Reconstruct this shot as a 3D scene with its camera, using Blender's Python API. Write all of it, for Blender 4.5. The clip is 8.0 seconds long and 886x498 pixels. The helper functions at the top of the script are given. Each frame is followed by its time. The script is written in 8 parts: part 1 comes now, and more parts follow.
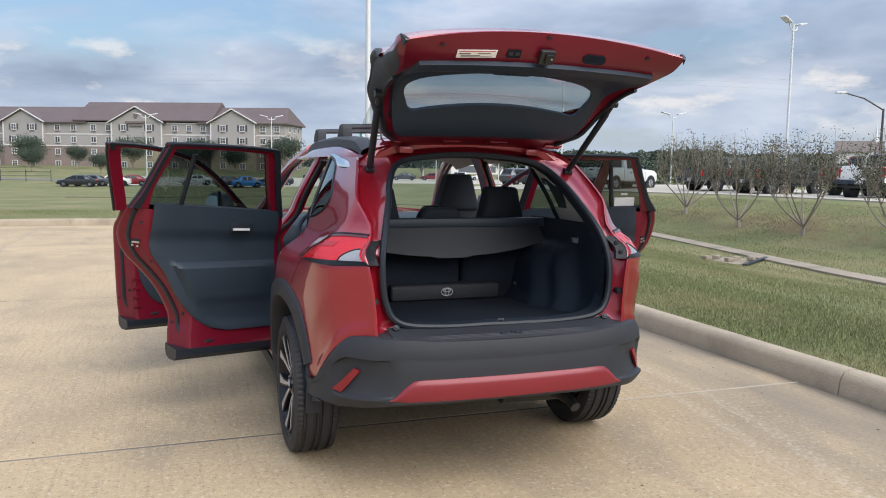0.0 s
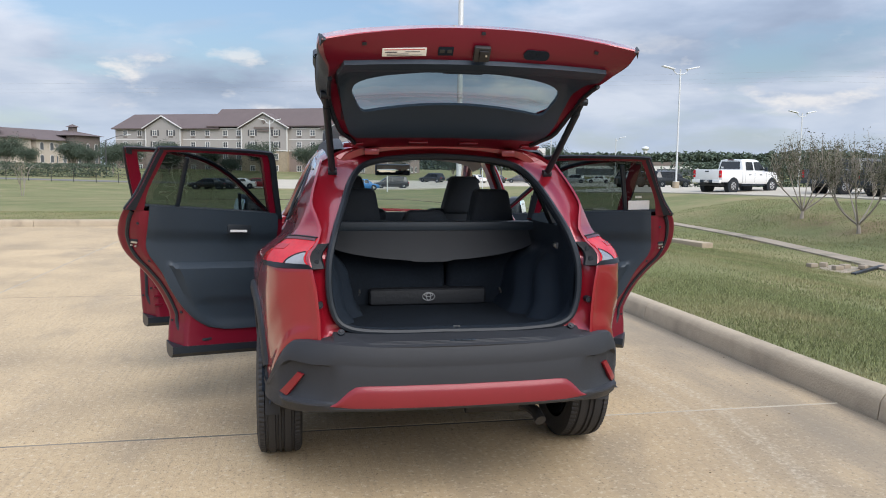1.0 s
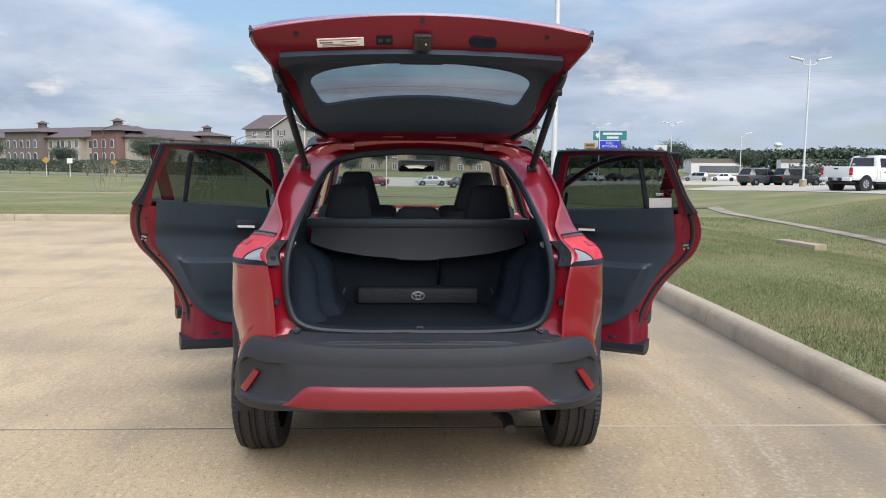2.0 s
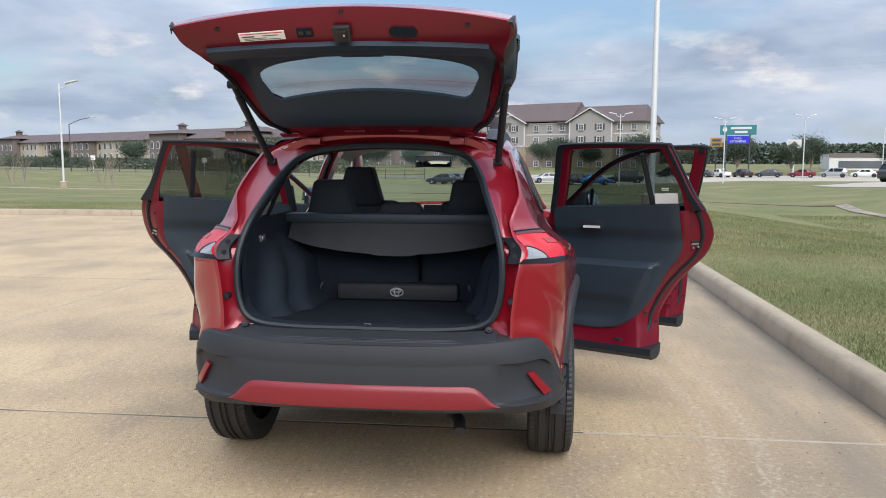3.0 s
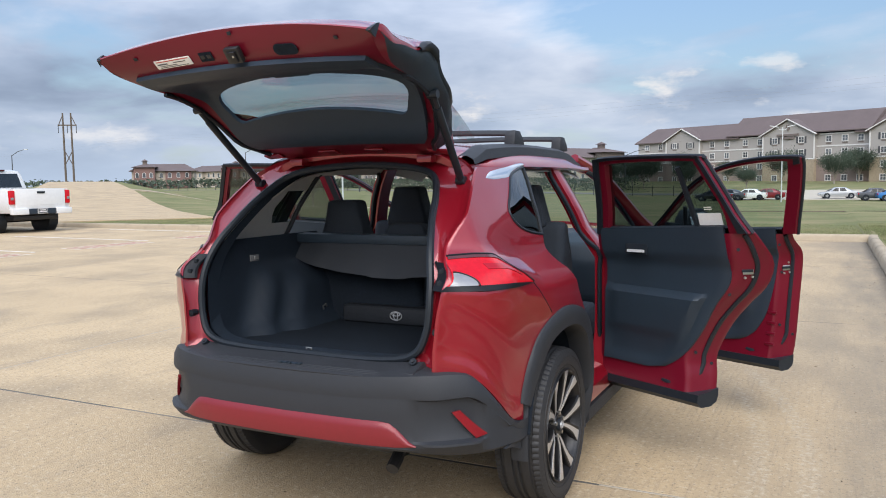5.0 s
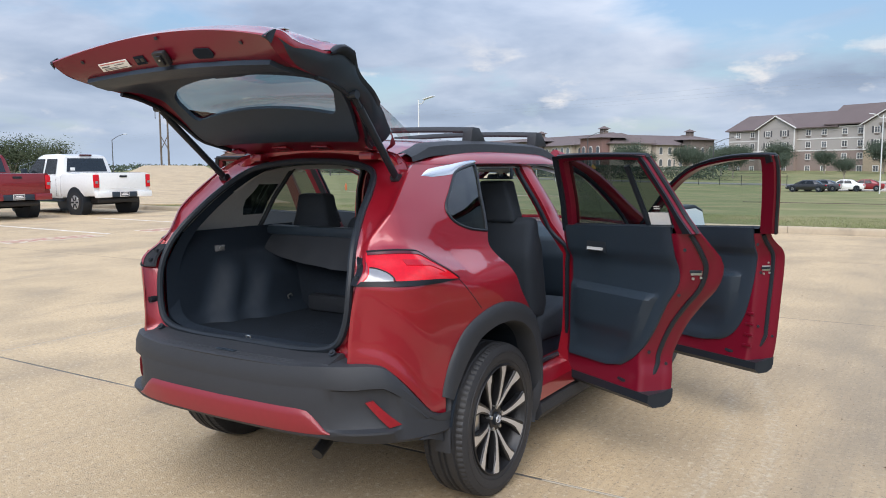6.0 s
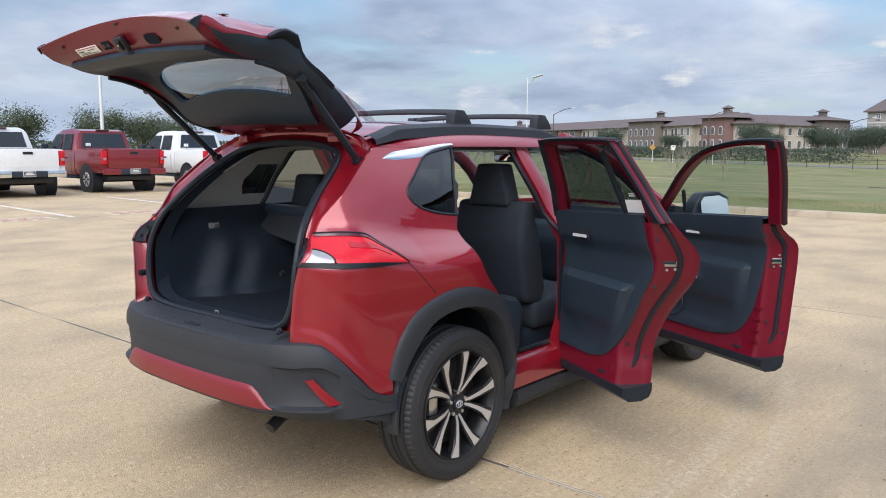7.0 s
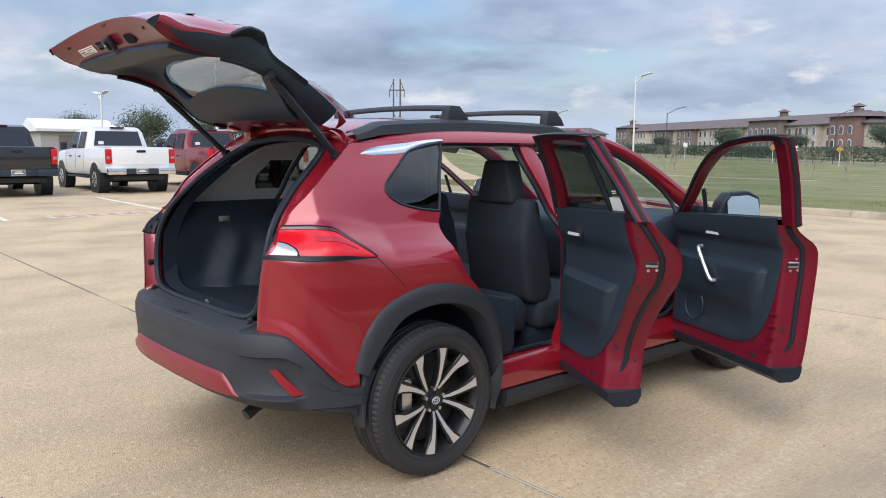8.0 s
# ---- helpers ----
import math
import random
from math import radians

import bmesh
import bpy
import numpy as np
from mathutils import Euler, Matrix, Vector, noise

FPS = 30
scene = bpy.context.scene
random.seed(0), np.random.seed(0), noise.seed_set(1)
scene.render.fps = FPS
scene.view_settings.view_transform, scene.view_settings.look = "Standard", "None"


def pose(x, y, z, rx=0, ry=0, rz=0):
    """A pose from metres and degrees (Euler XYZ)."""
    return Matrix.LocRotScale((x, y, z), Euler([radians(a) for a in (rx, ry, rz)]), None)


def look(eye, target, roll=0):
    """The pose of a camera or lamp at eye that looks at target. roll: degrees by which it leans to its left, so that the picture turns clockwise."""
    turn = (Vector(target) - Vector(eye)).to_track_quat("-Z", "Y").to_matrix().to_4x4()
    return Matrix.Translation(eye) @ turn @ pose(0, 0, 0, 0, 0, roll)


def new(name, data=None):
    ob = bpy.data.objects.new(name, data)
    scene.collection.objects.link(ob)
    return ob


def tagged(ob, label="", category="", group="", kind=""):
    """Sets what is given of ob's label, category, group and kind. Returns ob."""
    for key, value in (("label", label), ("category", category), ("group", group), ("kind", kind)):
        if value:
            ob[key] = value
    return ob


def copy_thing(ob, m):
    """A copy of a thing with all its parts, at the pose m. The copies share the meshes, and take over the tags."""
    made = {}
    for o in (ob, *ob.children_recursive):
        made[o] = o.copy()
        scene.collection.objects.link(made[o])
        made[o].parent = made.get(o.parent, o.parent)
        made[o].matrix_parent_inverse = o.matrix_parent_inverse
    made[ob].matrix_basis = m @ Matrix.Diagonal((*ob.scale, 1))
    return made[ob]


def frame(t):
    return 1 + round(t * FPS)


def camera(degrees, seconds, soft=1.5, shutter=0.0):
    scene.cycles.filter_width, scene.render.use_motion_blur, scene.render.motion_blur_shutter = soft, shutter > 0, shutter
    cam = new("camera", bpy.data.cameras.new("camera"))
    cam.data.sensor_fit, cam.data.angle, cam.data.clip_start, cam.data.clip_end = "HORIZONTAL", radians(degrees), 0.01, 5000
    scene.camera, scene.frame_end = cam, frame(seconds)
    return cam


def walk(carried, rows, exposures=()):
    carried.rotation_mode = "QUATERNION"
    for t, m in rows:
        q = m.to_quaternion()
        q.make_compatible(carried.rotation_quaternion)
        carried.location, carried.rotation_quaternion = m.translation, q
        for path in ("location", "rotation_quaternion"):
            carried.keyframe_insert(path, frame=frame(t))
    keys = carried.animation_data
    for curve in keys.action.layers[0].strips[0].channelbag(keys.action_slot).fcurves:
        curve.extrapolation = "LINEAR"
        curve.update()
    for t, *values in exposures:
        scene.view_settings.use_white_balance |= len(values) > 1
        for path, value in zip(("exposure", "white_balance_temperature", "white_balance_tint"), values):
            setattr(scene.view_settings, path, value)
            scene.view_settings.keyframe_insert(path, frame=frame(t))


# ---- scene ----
cam = camera(59.0, 8.0, soft=1.0)
PATH = [
    (0, (-1.419, -3.849, 1.416), (-0.748, -1.977, 1.207), 0.8),
    (0.5, (-1.091, -3.901, 1.415), (-0.56, -1.984, 1.207), 0.8),
    (1, (-0.706, -3.95, 1.421), (-0.324, -1.997, 1.215), 0.6),
    (1.5, (-0.366, -3.923, 1.419), (-0.139, -1.946, 1.211), 0.6),
    (3, (0.663, -3.79, 1.403), (0.441, -1.815, 1.181), 0.1),
    (3.5, (1.046, -3.674, 1.398), (0.634, -1.729, 1.186), 0.1),
    (4, (1.363, -3.527, 1.388), (0.769, -1.627, 1.194), -0.2),
    (5.3, (2.006, -3.135, 1.401), (1.068, -1.378, 1.222), -0.7),
    (5.5, (2.112, -3.083, 1.396), (1.141, -1.345, 1.209), -0.5),
    (6, (2.438, -2.989, 1.439), (1.377, -1.307, 1.234), -0.3),
    (6.5, (2.669, -2.818, 1.429), (1.506, -1.207, 1.199), -0.0),
    (7, (2.955, -2.597, 1.458), (1.666, -1.09, 1.2), 0.3),
    (7.5, (3.176, -2.421, 1.455), (1.782, -1.011, 1.194), 0.5),
    (8, (3.353, -2.194, 1.443), (1.867, -0.882, 1.183), 0.4),
]
walk(cam, [(t, look(eye, target, roll)) for t, eye, target, roll in PATH], [(0, 0.04, 6290, 10), (4, 0.04, 6250, 10), (8, 0.04, 6140, 10)])

# ---- world, sun ----
SUN_UP, SUN_TURN = 42.0, 157.0
world = bpy.data.worlds.new("sky")
scene.world = world
world.use_nodes = True
wn, wl = world.node_tree.nodes, world.node_tree.links
wn.clear()


def wmath(op, a, b=0.5, c=None):
    n = wn.new("ShaderNodeMath")
    n.operation = op
    for k, v in enumerate((a, b, c)):
        if v is None:
            continue
        if isinstance(v, (int, float)):
            n.inputs[k].default_value = v
        else:
            wl.new(v, n.inputs[k])
    return n.outputs[0]


sky = wn.new("ShaderNodeTexSky")
sky.sky_type = "NISHITA"
sky.sun_disc = False
sky.sun_elevation, sky.sun_rotation = radians(SUN_UP), radians(SUN_TURN)
sky.air_density, sky.dust_density, sky.ozone_density = 1.0, 1.4, 1.2
coord = wn.new("ShaderNodeTexCoord")
split = wn.new("ShaderNodeSeparateXYZ")
wl.new(coord.outputs["Generated"], split.inputs[0])
# cloud layers: directions laid on a flat deck, so that they close up towards the horizon
up = wmath("ADD", wmath("MAXIMUM", split.outputs[2], 0.0), 0.19)
deck = wn.new("ShaderNodeCombineXYZ")
wl.new(wmath("DIVIDE", split.outputs[0], up), deck.inputs[0])
wl.new(wmath("DIVIDE", split.outputs[1], up), deck.inputs[1])


def cloud_noise(scale, detail, rough, offset):
    place = wn.new("ShaderNodeMapping")
    place.inputs["Location"].default_value = offset
    wl.new(deck.outputs[0], place.inputs[0])
    n = wn.new("ShaderNodeTexNoise")
    n.inputs["Scale"].default_value, n.inputs["Detail"].default_value, n.inputs["Roughness"].default_value = scale, detail, rough
    n.inputs["Distortion"].default_value = 0.25
    wl.new(place.outputs[0], n.inputs["Vector"])
    return n.outputs["Fac"]


def wramp(fac, stops):
    n = wn.new("ShaderNodeValToRGB")
    n.color_ramp.elements[0].position, n.color_ramp.elements[0].color = stops[0][0], (*stops[0][1], 1)
    n.color_ramp.elements[1].position, n.color_ramp.elements[1].color = stops[-1][0], (*stops[-1][1], 1)
    for p, c in stops[1:-1]:
        n.color_ramp.elements.new(p).color = (*c, 1)
    wl.new(fac, n.inputs[0])
    return n.outputs[0]


def wmix(fac, a, b):
    n = wn.new("ShaderNodeMix")
    n.data_type = "RGBA"
    for v, k in ((fac, 0), (a, 6), (b, 7)):
        if isinstance(v, (int, float)):
            n.inputs[k].default_value = v
        elif isinstance(v, tuple):
            n.inputs[k].default_value = (*v, 1)
        else:
            wl.new(v, n.inputs[k])
    return n.outputs[2]


SKY = 0.122
cover = wramp(cloud_noise(0.85, 7.0, 0.54, (3.1, 1.7, 0.0)), [(0.38, (0, 0, 0)), (0.49, (1, 1, 1))])
body = wramp(cloud_noise(1.35, 6.0, 0.52, (7.0, 2.0, 1.0)), [(0.30, (2.5, 3.0, 4.0)), (0.43, (3.5, 4.1, 5.2)), (0.54, (4.7, 5.2, 6.2)), (0.68, (6.3, 6.6, 7.3))])
# heaped clouds low over the land: rounded lumps with flat grey feet
lump = wn.new("ShaderNodeMapping")
lump.inputs["Scale"].default_value, lump.inputs["Location"].default_value = (1.0, 1.0, 2.6), (0.35, 0.6, 0.1)
wl.new(coord.outputs["Generated"], lump.inputs[0])


def lump_noise(scale, detail, rough):
    n = wn.new("ShaderNodeTexNoise")
    n.inputs["Scale"].default_value, n.inputs["Detail"].default_value, n.inputs["Roughness"].default_value = scale, detail, rough
    wl.new(lump.outputs[0], n.inputs["Vector"])
    return n.outputs["Fac"]


puffs = wramp(lump_noise(7.5, 8.0, 0.56), [(0.55, (0, 0, 0)), (0.63, (1, 1, 1))])
crest = wramp(lump_noise(13.0, 5.0, 0.6), [(0.40, (5.0, 5.3, 6.0)), (0.58, (8.4, 7.9, 7.4))])
zone = wramp(split.outputs[2], [(0.03, (0, 0, 0)), (0.055, (0.9, 0.9, 0.9)), (0.115, (0.75, 0.75, 0.75)), (0.17, (0, 0, 0))])
clouds = wmix(wmath("MULTIPLY", puffs, zone), wmix(wmath("MULTIPLY", cover, 0.93), sky.outputs[0], body), crest)
haze = wmix(wmath("POWER", wmath("SUBTRACT", 1.0, wmath("MINIMUM", wmath("MULTIPLY", wmath("MAXIMUM", split.outputs[2], 0.0), 7.0), 1.0)), 2.0), clouds, (4.6, 5.4, 6.6))
back = wn.new("ShaderNodeBackground")
back.inputs["Strength"].default_value = SKY
# an overcast sky is brighter overhead than at the horizon
dome = wn.new("ShaderNodeVectorMath")
dome.operation = "SCALE"
wl.new(haze, dome.inputs[0])
wl.new(wmath("MULTIPLY_ADD", wmath("MAXIMUM", wmath("SUBTRACT", split.outputs[2], 0.12), 0.0), 2.1, 0.92), dome.inputs["Scale"])
wl.new(dome.outputs[0], back.inputs["Color"])
wout = wn.new("ShaderNodeOutputWorld")
wl.new(back.outputs[0], wout.inputs[0])

sun = new("sun", bpy.data.lights.new("sun", "SUN"))
sun.data.energy, sun.data.angle, sun.data.color = 3.5, radians(60), (1.0, 0.935, 0.85)
sun.matrix_world = pose(0, 0, 30, 90 - SUN_UP, 0, 180 - SUN_TURN)

# ---- materials ----
mats = {}


def material(name, color, rough=0.5, metal=0.0, vary=0.12, scale=6.0, bump=0.0, bump_scale=60.0, fine=0.08, fine_scale=None,
             coat=0.0, rand=0.0, island=0.0, spec=0.5, stain=None, extra=None):
    """A surface of one base colour with wear at two scales, fine relief, and, per piece, a small shift of its own."""
    m = bpy.data.materials.new(name)
    m.use_nodes = True
    n, l = m.node_tree.nodes, m.node_tree.links
    b = n["Principled BSDF"]
    b.inputs["Roughness"].default_value, b.inputs["Metallic"].default_value = rough, metal
    b.inputs["Specular IOR Level"].default_value = spec
    b.inputs["Coat Weight"].default_value, b.inputs["Coat Roughness"].default_value = coat, 0.04
    tc = n.new("ShaderNodeTexCoord")

    def noise_of(s, detail=5.0):
        t = n.new("ShaderNodeTexNoise")
        t.inputs["Scale"].default_value, t.inputs["Detail"].default_value = s, detail
        l.new(tc.outputs["Object"], t.inputs["Vector"])
        return t.outputs["Fac"]

    def m_math(op, a, c):
        k = n.new("ShaderNodeMath")
        k.operation = op
        for i, v in enumerate((a, c)):
            if isinstance(v, (int, float)):
                k.inputs[i].default_value = v
            else:
                l.new(v, k.inputs[i])
        return k.outputs[0]

    big = noise_of(scale)
    small = noise_of(fine_scale or scale * 14)
    value = m_math("ADD", m_math("MULTIPLY", m_math("SUBTRACT", big, 0.5), 2 * vary), m_math("MULTIPLY", m_math("SUBTRACT", small, 0.5), 2 * fine))
    if rand:
        info = n.new("ShaderNodeObjectInfo")
        value = m_math("ADD", value, m_math("MULTIPLY", m_math("SUBTRACT", info.outputs["Random"], 0.5), 2 * rand))
    if island:
        geo = n.new("ShaderNodeNewGeometry")
        value = m_math("ADD", value, m_math("MULTIPLY", m_math("SUBTRACT", geo.outputs["Random Per Island"], 0.5), 2 * island))
    value = m_math("ADD", value, 1.0)
    hsv = n.new("ShaderNodeHueSaturation")
    hsv.inputs["Color"].default_value = (*color, 1)
    l.new(value, hsv.inputs["Value"])
    out = hsv.outputs[0]
    if stain:
        other, s, lo, hi = stain
        ramp = n.new("ShaderNodeValToRGB")
        ramp.color_ramp.elements[0].position, ramp.color_ramp.elements[1].position = lo, hi
        l.new(noise_of(s, 7.0), ramp.inputs[0])
        mix = n.new("ShaderNodeMix")
        mix.data_type = "RGBA"
        l.new(ramp.outputs[0], mix.inputs[0])
        l.new(out, mix.inputs[6])
        mix.inputs[7].default_value = (*other, 1)
        out = mix.outputs[2]
    if extra:
        out = extra(n, l, tc, out)
    l.new(out, b.inputs["Base Color"])
    if bump:
        bn = n.new("ShaderNodeBump")
        bn.inputs["Strength"].default_value, bn.inputs["Distance"].default_value = bump, 0.01
        l.new(noise_of(bump_scale, 4.0), bn.inputs["Height"])
        l.new(bn.outputs[0], b.inputs["Normal"])
    mats[name] = m
    return m


def glass(name, tint, rough=0.0, mix=0.0):
    """Thin tinted pane: a clear layer with a mirror-like sheen that grows at a slant."""
    m = bpy.data.materials.new(name)
    m.use_nodes = True
    n, l = m.node_tree.nodes, m.node_tree.links
    n.remove(n["Principled BSDF"])
    clear, shiny, lw, mixer = n.new("ShaderNodeBsdfTransparent"), n.new("ShaderNodeBsdfGlossy"), n.new("ShaderNodeLayerWeight"), n.new("ShaderNodeMixShader")
    clear.inputs[0].default_value = (*tint, 1)
    shiny.inputs["Roughness"].default_value = rough
    lw.inputs["Blend"].default_value = 0.5
    p, q = n.new("ShaderNodeMath"), n.new("ShaderNodeMath")
    p.operation, q.operation = "POWER", "MULTIPLY_ADD"
    p.inputs[1].default_value, q.inputs[1].default_value, q.inputs[2].default_value = 3.0, 0.85, 0.06
    l.new(lw.outputs["Facing"], p.inputs[0])
    l.new(p.outputs[0], q.inputs[0])
    l.new(q.outputs[0], mixer.inputs[0])
    l.new(clear.outputs[0], mixer.inputs[1])
    l.new(shiny.outputs[0], mixer.inputs[2])
    l.new(mixer.outputs[0], n["Material Output"].inputs[0])
    mats[name] = m
    return m


PAINT = material("red_paint", (0.255, 0.006, 0.016), 0.28, 0.25, 0.03, 1.5, coat=1.0, fine=0.05, fine_scale=900)
BUMPERPAINT = material("bumper_red_paint", (0.185, 0.010, 0.017), 0.42, 0.1, 0.05, 3.0, coat=0.25)
# duller inner paint; its darker red also holds shade on doors and gate
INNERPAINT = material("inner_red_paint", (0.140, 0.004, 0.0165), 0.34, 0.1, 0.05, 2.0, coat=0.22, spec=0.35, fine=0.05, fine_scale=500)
PLASTIC = material("black_plastic", (0.025, 0.027, 0.032), 0.55, 0, 0.10, 3.0, bump=0.12, bump_scale=700, spec=0.35)
# lens haze and blue shade are put into TRIM, more so into GATETRIM
TRIM = material("interior_trim", (0.018, 0.029, 0.043), 0.5, 0, 0.12, 4.0, bump=0.15, bump_scale=500, spec=0.45)
GATETRIM = material("gate_trim", (0.023, 0.037, 0.060), 0.55, 0, 0.12, 4.0, bump=0.15, bump_scale=500, spec=0.4)
CARPET = material("carpet", (0.015, 0.020, 0.028), 0.9, 0, 0.2, 5.0, bump=0.5, bump_scale=900, fine=0.3, spec=0.1)
SIDEFELT = material("side_trim", (0.019, 0.026, 0.037), 0.45, 0, 0.15, 4.0, bump=0.2, bump_scale=700, fine=0.15, spec=0.15)
GREYTRIM = material("grey_trim", (0.55, 0.54, 0.53), 0.8, 0, 0.06, 4.0, bump=0.1, bump_scale=600)
FABRIC = material("black_fabric", (0.014, 0.020, 0.030), 0.8, 0, 0.15, 8.0, bump=0.35, bump_scale=800, fine=0.2)
RUBBER = material("black_rubber", (0.014, 0.018, 0.024), 0.4, 0, 0.15, 6.0, spec=0.3)
TYRE = material("tyre_rubber", (0.020, 0.020, 0.022), 0.6, 0, 0.18, 9.0, bump=0.2, bump_scale=250, stain=((0.032, 0.029, 0.026), 4.0, 0.58, 0.78))
CHROME = material("chrome", (0.75, 0.76, 0.78), 0.12, 1.0, 0.03, 3.0, fine=0.02)
SATIN = material("machined_alloy", (0.66, 0.66, 0.67), 0.30, 0.75, 0.04, 9.0, fine=0.04, fine_scale=300)
DARKALLOY = material("dark_alloy", (0.02, 0.02, 0.022), 0.35, 0.4, 0.05, 8.0)
STEEL = material("dark_steel", (0.055, 0.055, 0.058), 0.45, 0.8, 0.2, 20.0)
BRIGHTSTEEL = material("bright_steel", (0.55, 0.54, 0.52), 0.3, 0.9, 0.1, 20.0)
LAMPRED = material("lamp_red", (0.52, 0.006, 0.014), 0.16, 0, 0.22, 60.0, coat=0.25, spec=0.3)
LAMPDARK = material("lamp_dark_red", (0.34, 0.006, 0.014), 0.2, 0, 0.2, 60.0, coat=0.25, spec=0.3)
REFLECTOR = material("reflector_red", (0.20, 0.006, 0.012), 0.3, 0, 0.25, 90.0, coat=0.5, spec=0.3)
LAMPDEEP = material("lamp_deep_red", (0.07, 0.004, 0.007), 0.2, 0, 0.1, 30.0, coat=0.4)
LAMPCLEAR = material("lamp_clear", (0.26, 0.26, 0.27), 0.2, 0.2, 0.12, 40.0, coat=1.0)
BEZEL = material("lamp_bezel", (0.008, 0.009, 0.012), 0.35, 0, 0.05, 8.0, spec=0.22)
LABEL = material("paper_label", (0.78, 0.77, 0.74), 0.7, 0, 0.03, 6.0)
INK = material("label_ink", (0.10, 0.10, 0.11), 0.7)
INKRED = material("label_red_ink", (0.5, 0.05, 0.05), 0.7)
CABLE = material("grey_cable", (0.30, 0.32, 0.34), 0.7)
PALEBADGE = material("badge_silver", (0.48, 0.49, 0.51), 0.35, 0.3, 0.05, 30)
SMOKE = glass("tinted_glass", (0.20, 0.23, 0.23))
CLEAR = glass("clear_glass", (0.80, 0.86, 0.84))
GATEGLASS = glass("gate_glass", (0.50, 0.56, 0.58))
MIRROR = material("mirror", (0.85, 0.90, 0.90), 0.01, 1.0, 0.0, 1.0, fine=0.0)


def worn(n, l, tc, colour):
    """Worn concrete: pits and pale chips, broom streaks, thin cracks, and grey grime along the kerb at x = 2.62."""
    def texture(kind, stretch, **values):
        place = n.new("ShaderNodeMapping")
        place.inputs["Scale"].default_value = stretch
        l.new(tc.outputs["Object"], place.inputs[0])
        t = n.new(kind)
        l.new(place.outputs[0], t.inputs["Vector"])
        for key, v in values.items():
            t.inputs[key].default_value = v
        return t

    def band(value, lo, hi, a=0.0, b=1.0):
        r = n.new("ShaderNodeMapRange")
        r.interpolation_type = "SMOOTHSTEP"
        for key, v in (("From Min", lo), ("From Max", hi), ("To Min", a), ("To Max", b)):
            r.inputs[key].default_value = v
        l.new(value, r.inputs["Value"])
        return r.outputs[0]

    def times(a, b):
        k = n.new("ShaderNodeMath")
        k.operation = "MULTIPLY"
        l.new(a, k.inputs[0])
        l.new(b, k.inputs[1])
        return k.outputs[0]

    def over(fac, a, c):
        m = n.new("ShaderNodeMix")
        m.data_type = "RGBA"
        l.new(fac, m.inputs[0])
        l.new(a, m.inputs[6])
        m.inputs[7].default_value = (*c, 1)
        return m.outputs[2]

    axes = n.new("ShaderNodeSeparateXYZ")
    l.new(tc.outputs["Object"], axes.inputs[0])
    blotch = texture("ShaderNodeTexNoise", (1, 0.45, 1), Scale=1.6, Detail=8.0, Roughness=0.65).outputs["Fac"]
    colour = over(band(blotch, 0.50, 0.72, 0.0, 0.55), colour, (0.25, 0.20, 0.14))
    streak = texture("ShaderNodeTexNoise", (60, 2.2, 1), Scale=1.0, Detail=3.0).outputs["Fac"]
    colour = over(band(streak, 0.52, 0.66, 0.0, 0.30), colour, (0.27, 0.21, 0.14))
    pale = texture("ShaderNodeTexNoise", (1, 1, 1), Scale=34.0, Detail=5.0, Roughness=0.7).outputs["Fac"]
    colour = over(band(pale, 0.52, 0.66, 0.0, 0.6), colour, (0.56, 0.47, 0.34))
    pits = texture("ShaderNodeTexNoise", (1, 1, 1), Scale=48.0, Detail=4.0, Roughness=0.7).outputs["Fac"]
    colour = over(band(pits, 0.54, 0.66, 0.0, 0.75), colour, (0.19, 0.145, 0.09))
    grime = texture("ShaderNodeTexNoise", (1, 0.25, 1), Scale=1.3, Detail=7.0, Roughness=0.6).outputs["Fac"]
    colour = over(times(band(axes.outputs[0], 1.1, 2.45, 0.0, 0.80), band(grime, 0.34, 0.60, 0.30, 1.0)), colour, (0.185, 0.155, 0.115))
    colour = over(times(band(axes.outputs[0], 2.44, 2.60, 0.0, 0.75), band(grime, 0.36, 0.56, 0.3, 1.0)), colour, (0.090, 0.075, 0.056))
    # two pale tyre tracks that curve past the kerb
    middle = n.new("ShaderNodeVectorMath")
    middle.operation = "DISTANCE"
    l.new(tc.outputs["Object"], middle.inputs[0])
    middle.inputs[1].default_value = (-3.6, 0.6, 0.0)
    for r in (5.42, 5.20):
        off = n.new("ShaderNodeMath")
        off.operation = "SUBTRACT"
        l.new(middle.outputs["Value"], off.inputs[0])
        off.inputs[1].default_value = r
        near = n.new("ShaderNodeMath")
        near.operation = "ABSOLUTE"
        l.new(off.outputs[0], near.inputs[0])
        colour = over(times(band(near.outputs[0], 0.02, 0.07, 0.30, 0.0), times(band(pale, 0.40, 0.60), band(axes.outputs[0], 1.2, 1.5))), colour, (0.52, 0.45, 0.34))
    return colour


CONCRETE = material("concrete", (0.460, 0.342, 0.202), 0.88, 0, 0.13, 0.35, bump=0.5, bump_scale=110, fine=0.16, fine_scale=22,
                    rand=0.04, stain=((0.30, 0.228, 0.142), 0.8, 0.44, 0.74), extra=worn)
KERB = material("kerb_concrete", (0.36, 0.295, 0.21), 0.9, 0, 0.16, 1.2, bump=0.4, bump_scale=70, fine=0.12, rand=0.06, stain=((0.22, 0.18, 0.13), 2.2, 0.52, 0.75))
JOINT = material("joint_sealant", (0.105, 0.095, 0.083), 0.9, 0, 0.3, 3.0, stain=((0.30, 0.25, 0.18), 0.6, 0.52, 0.66))
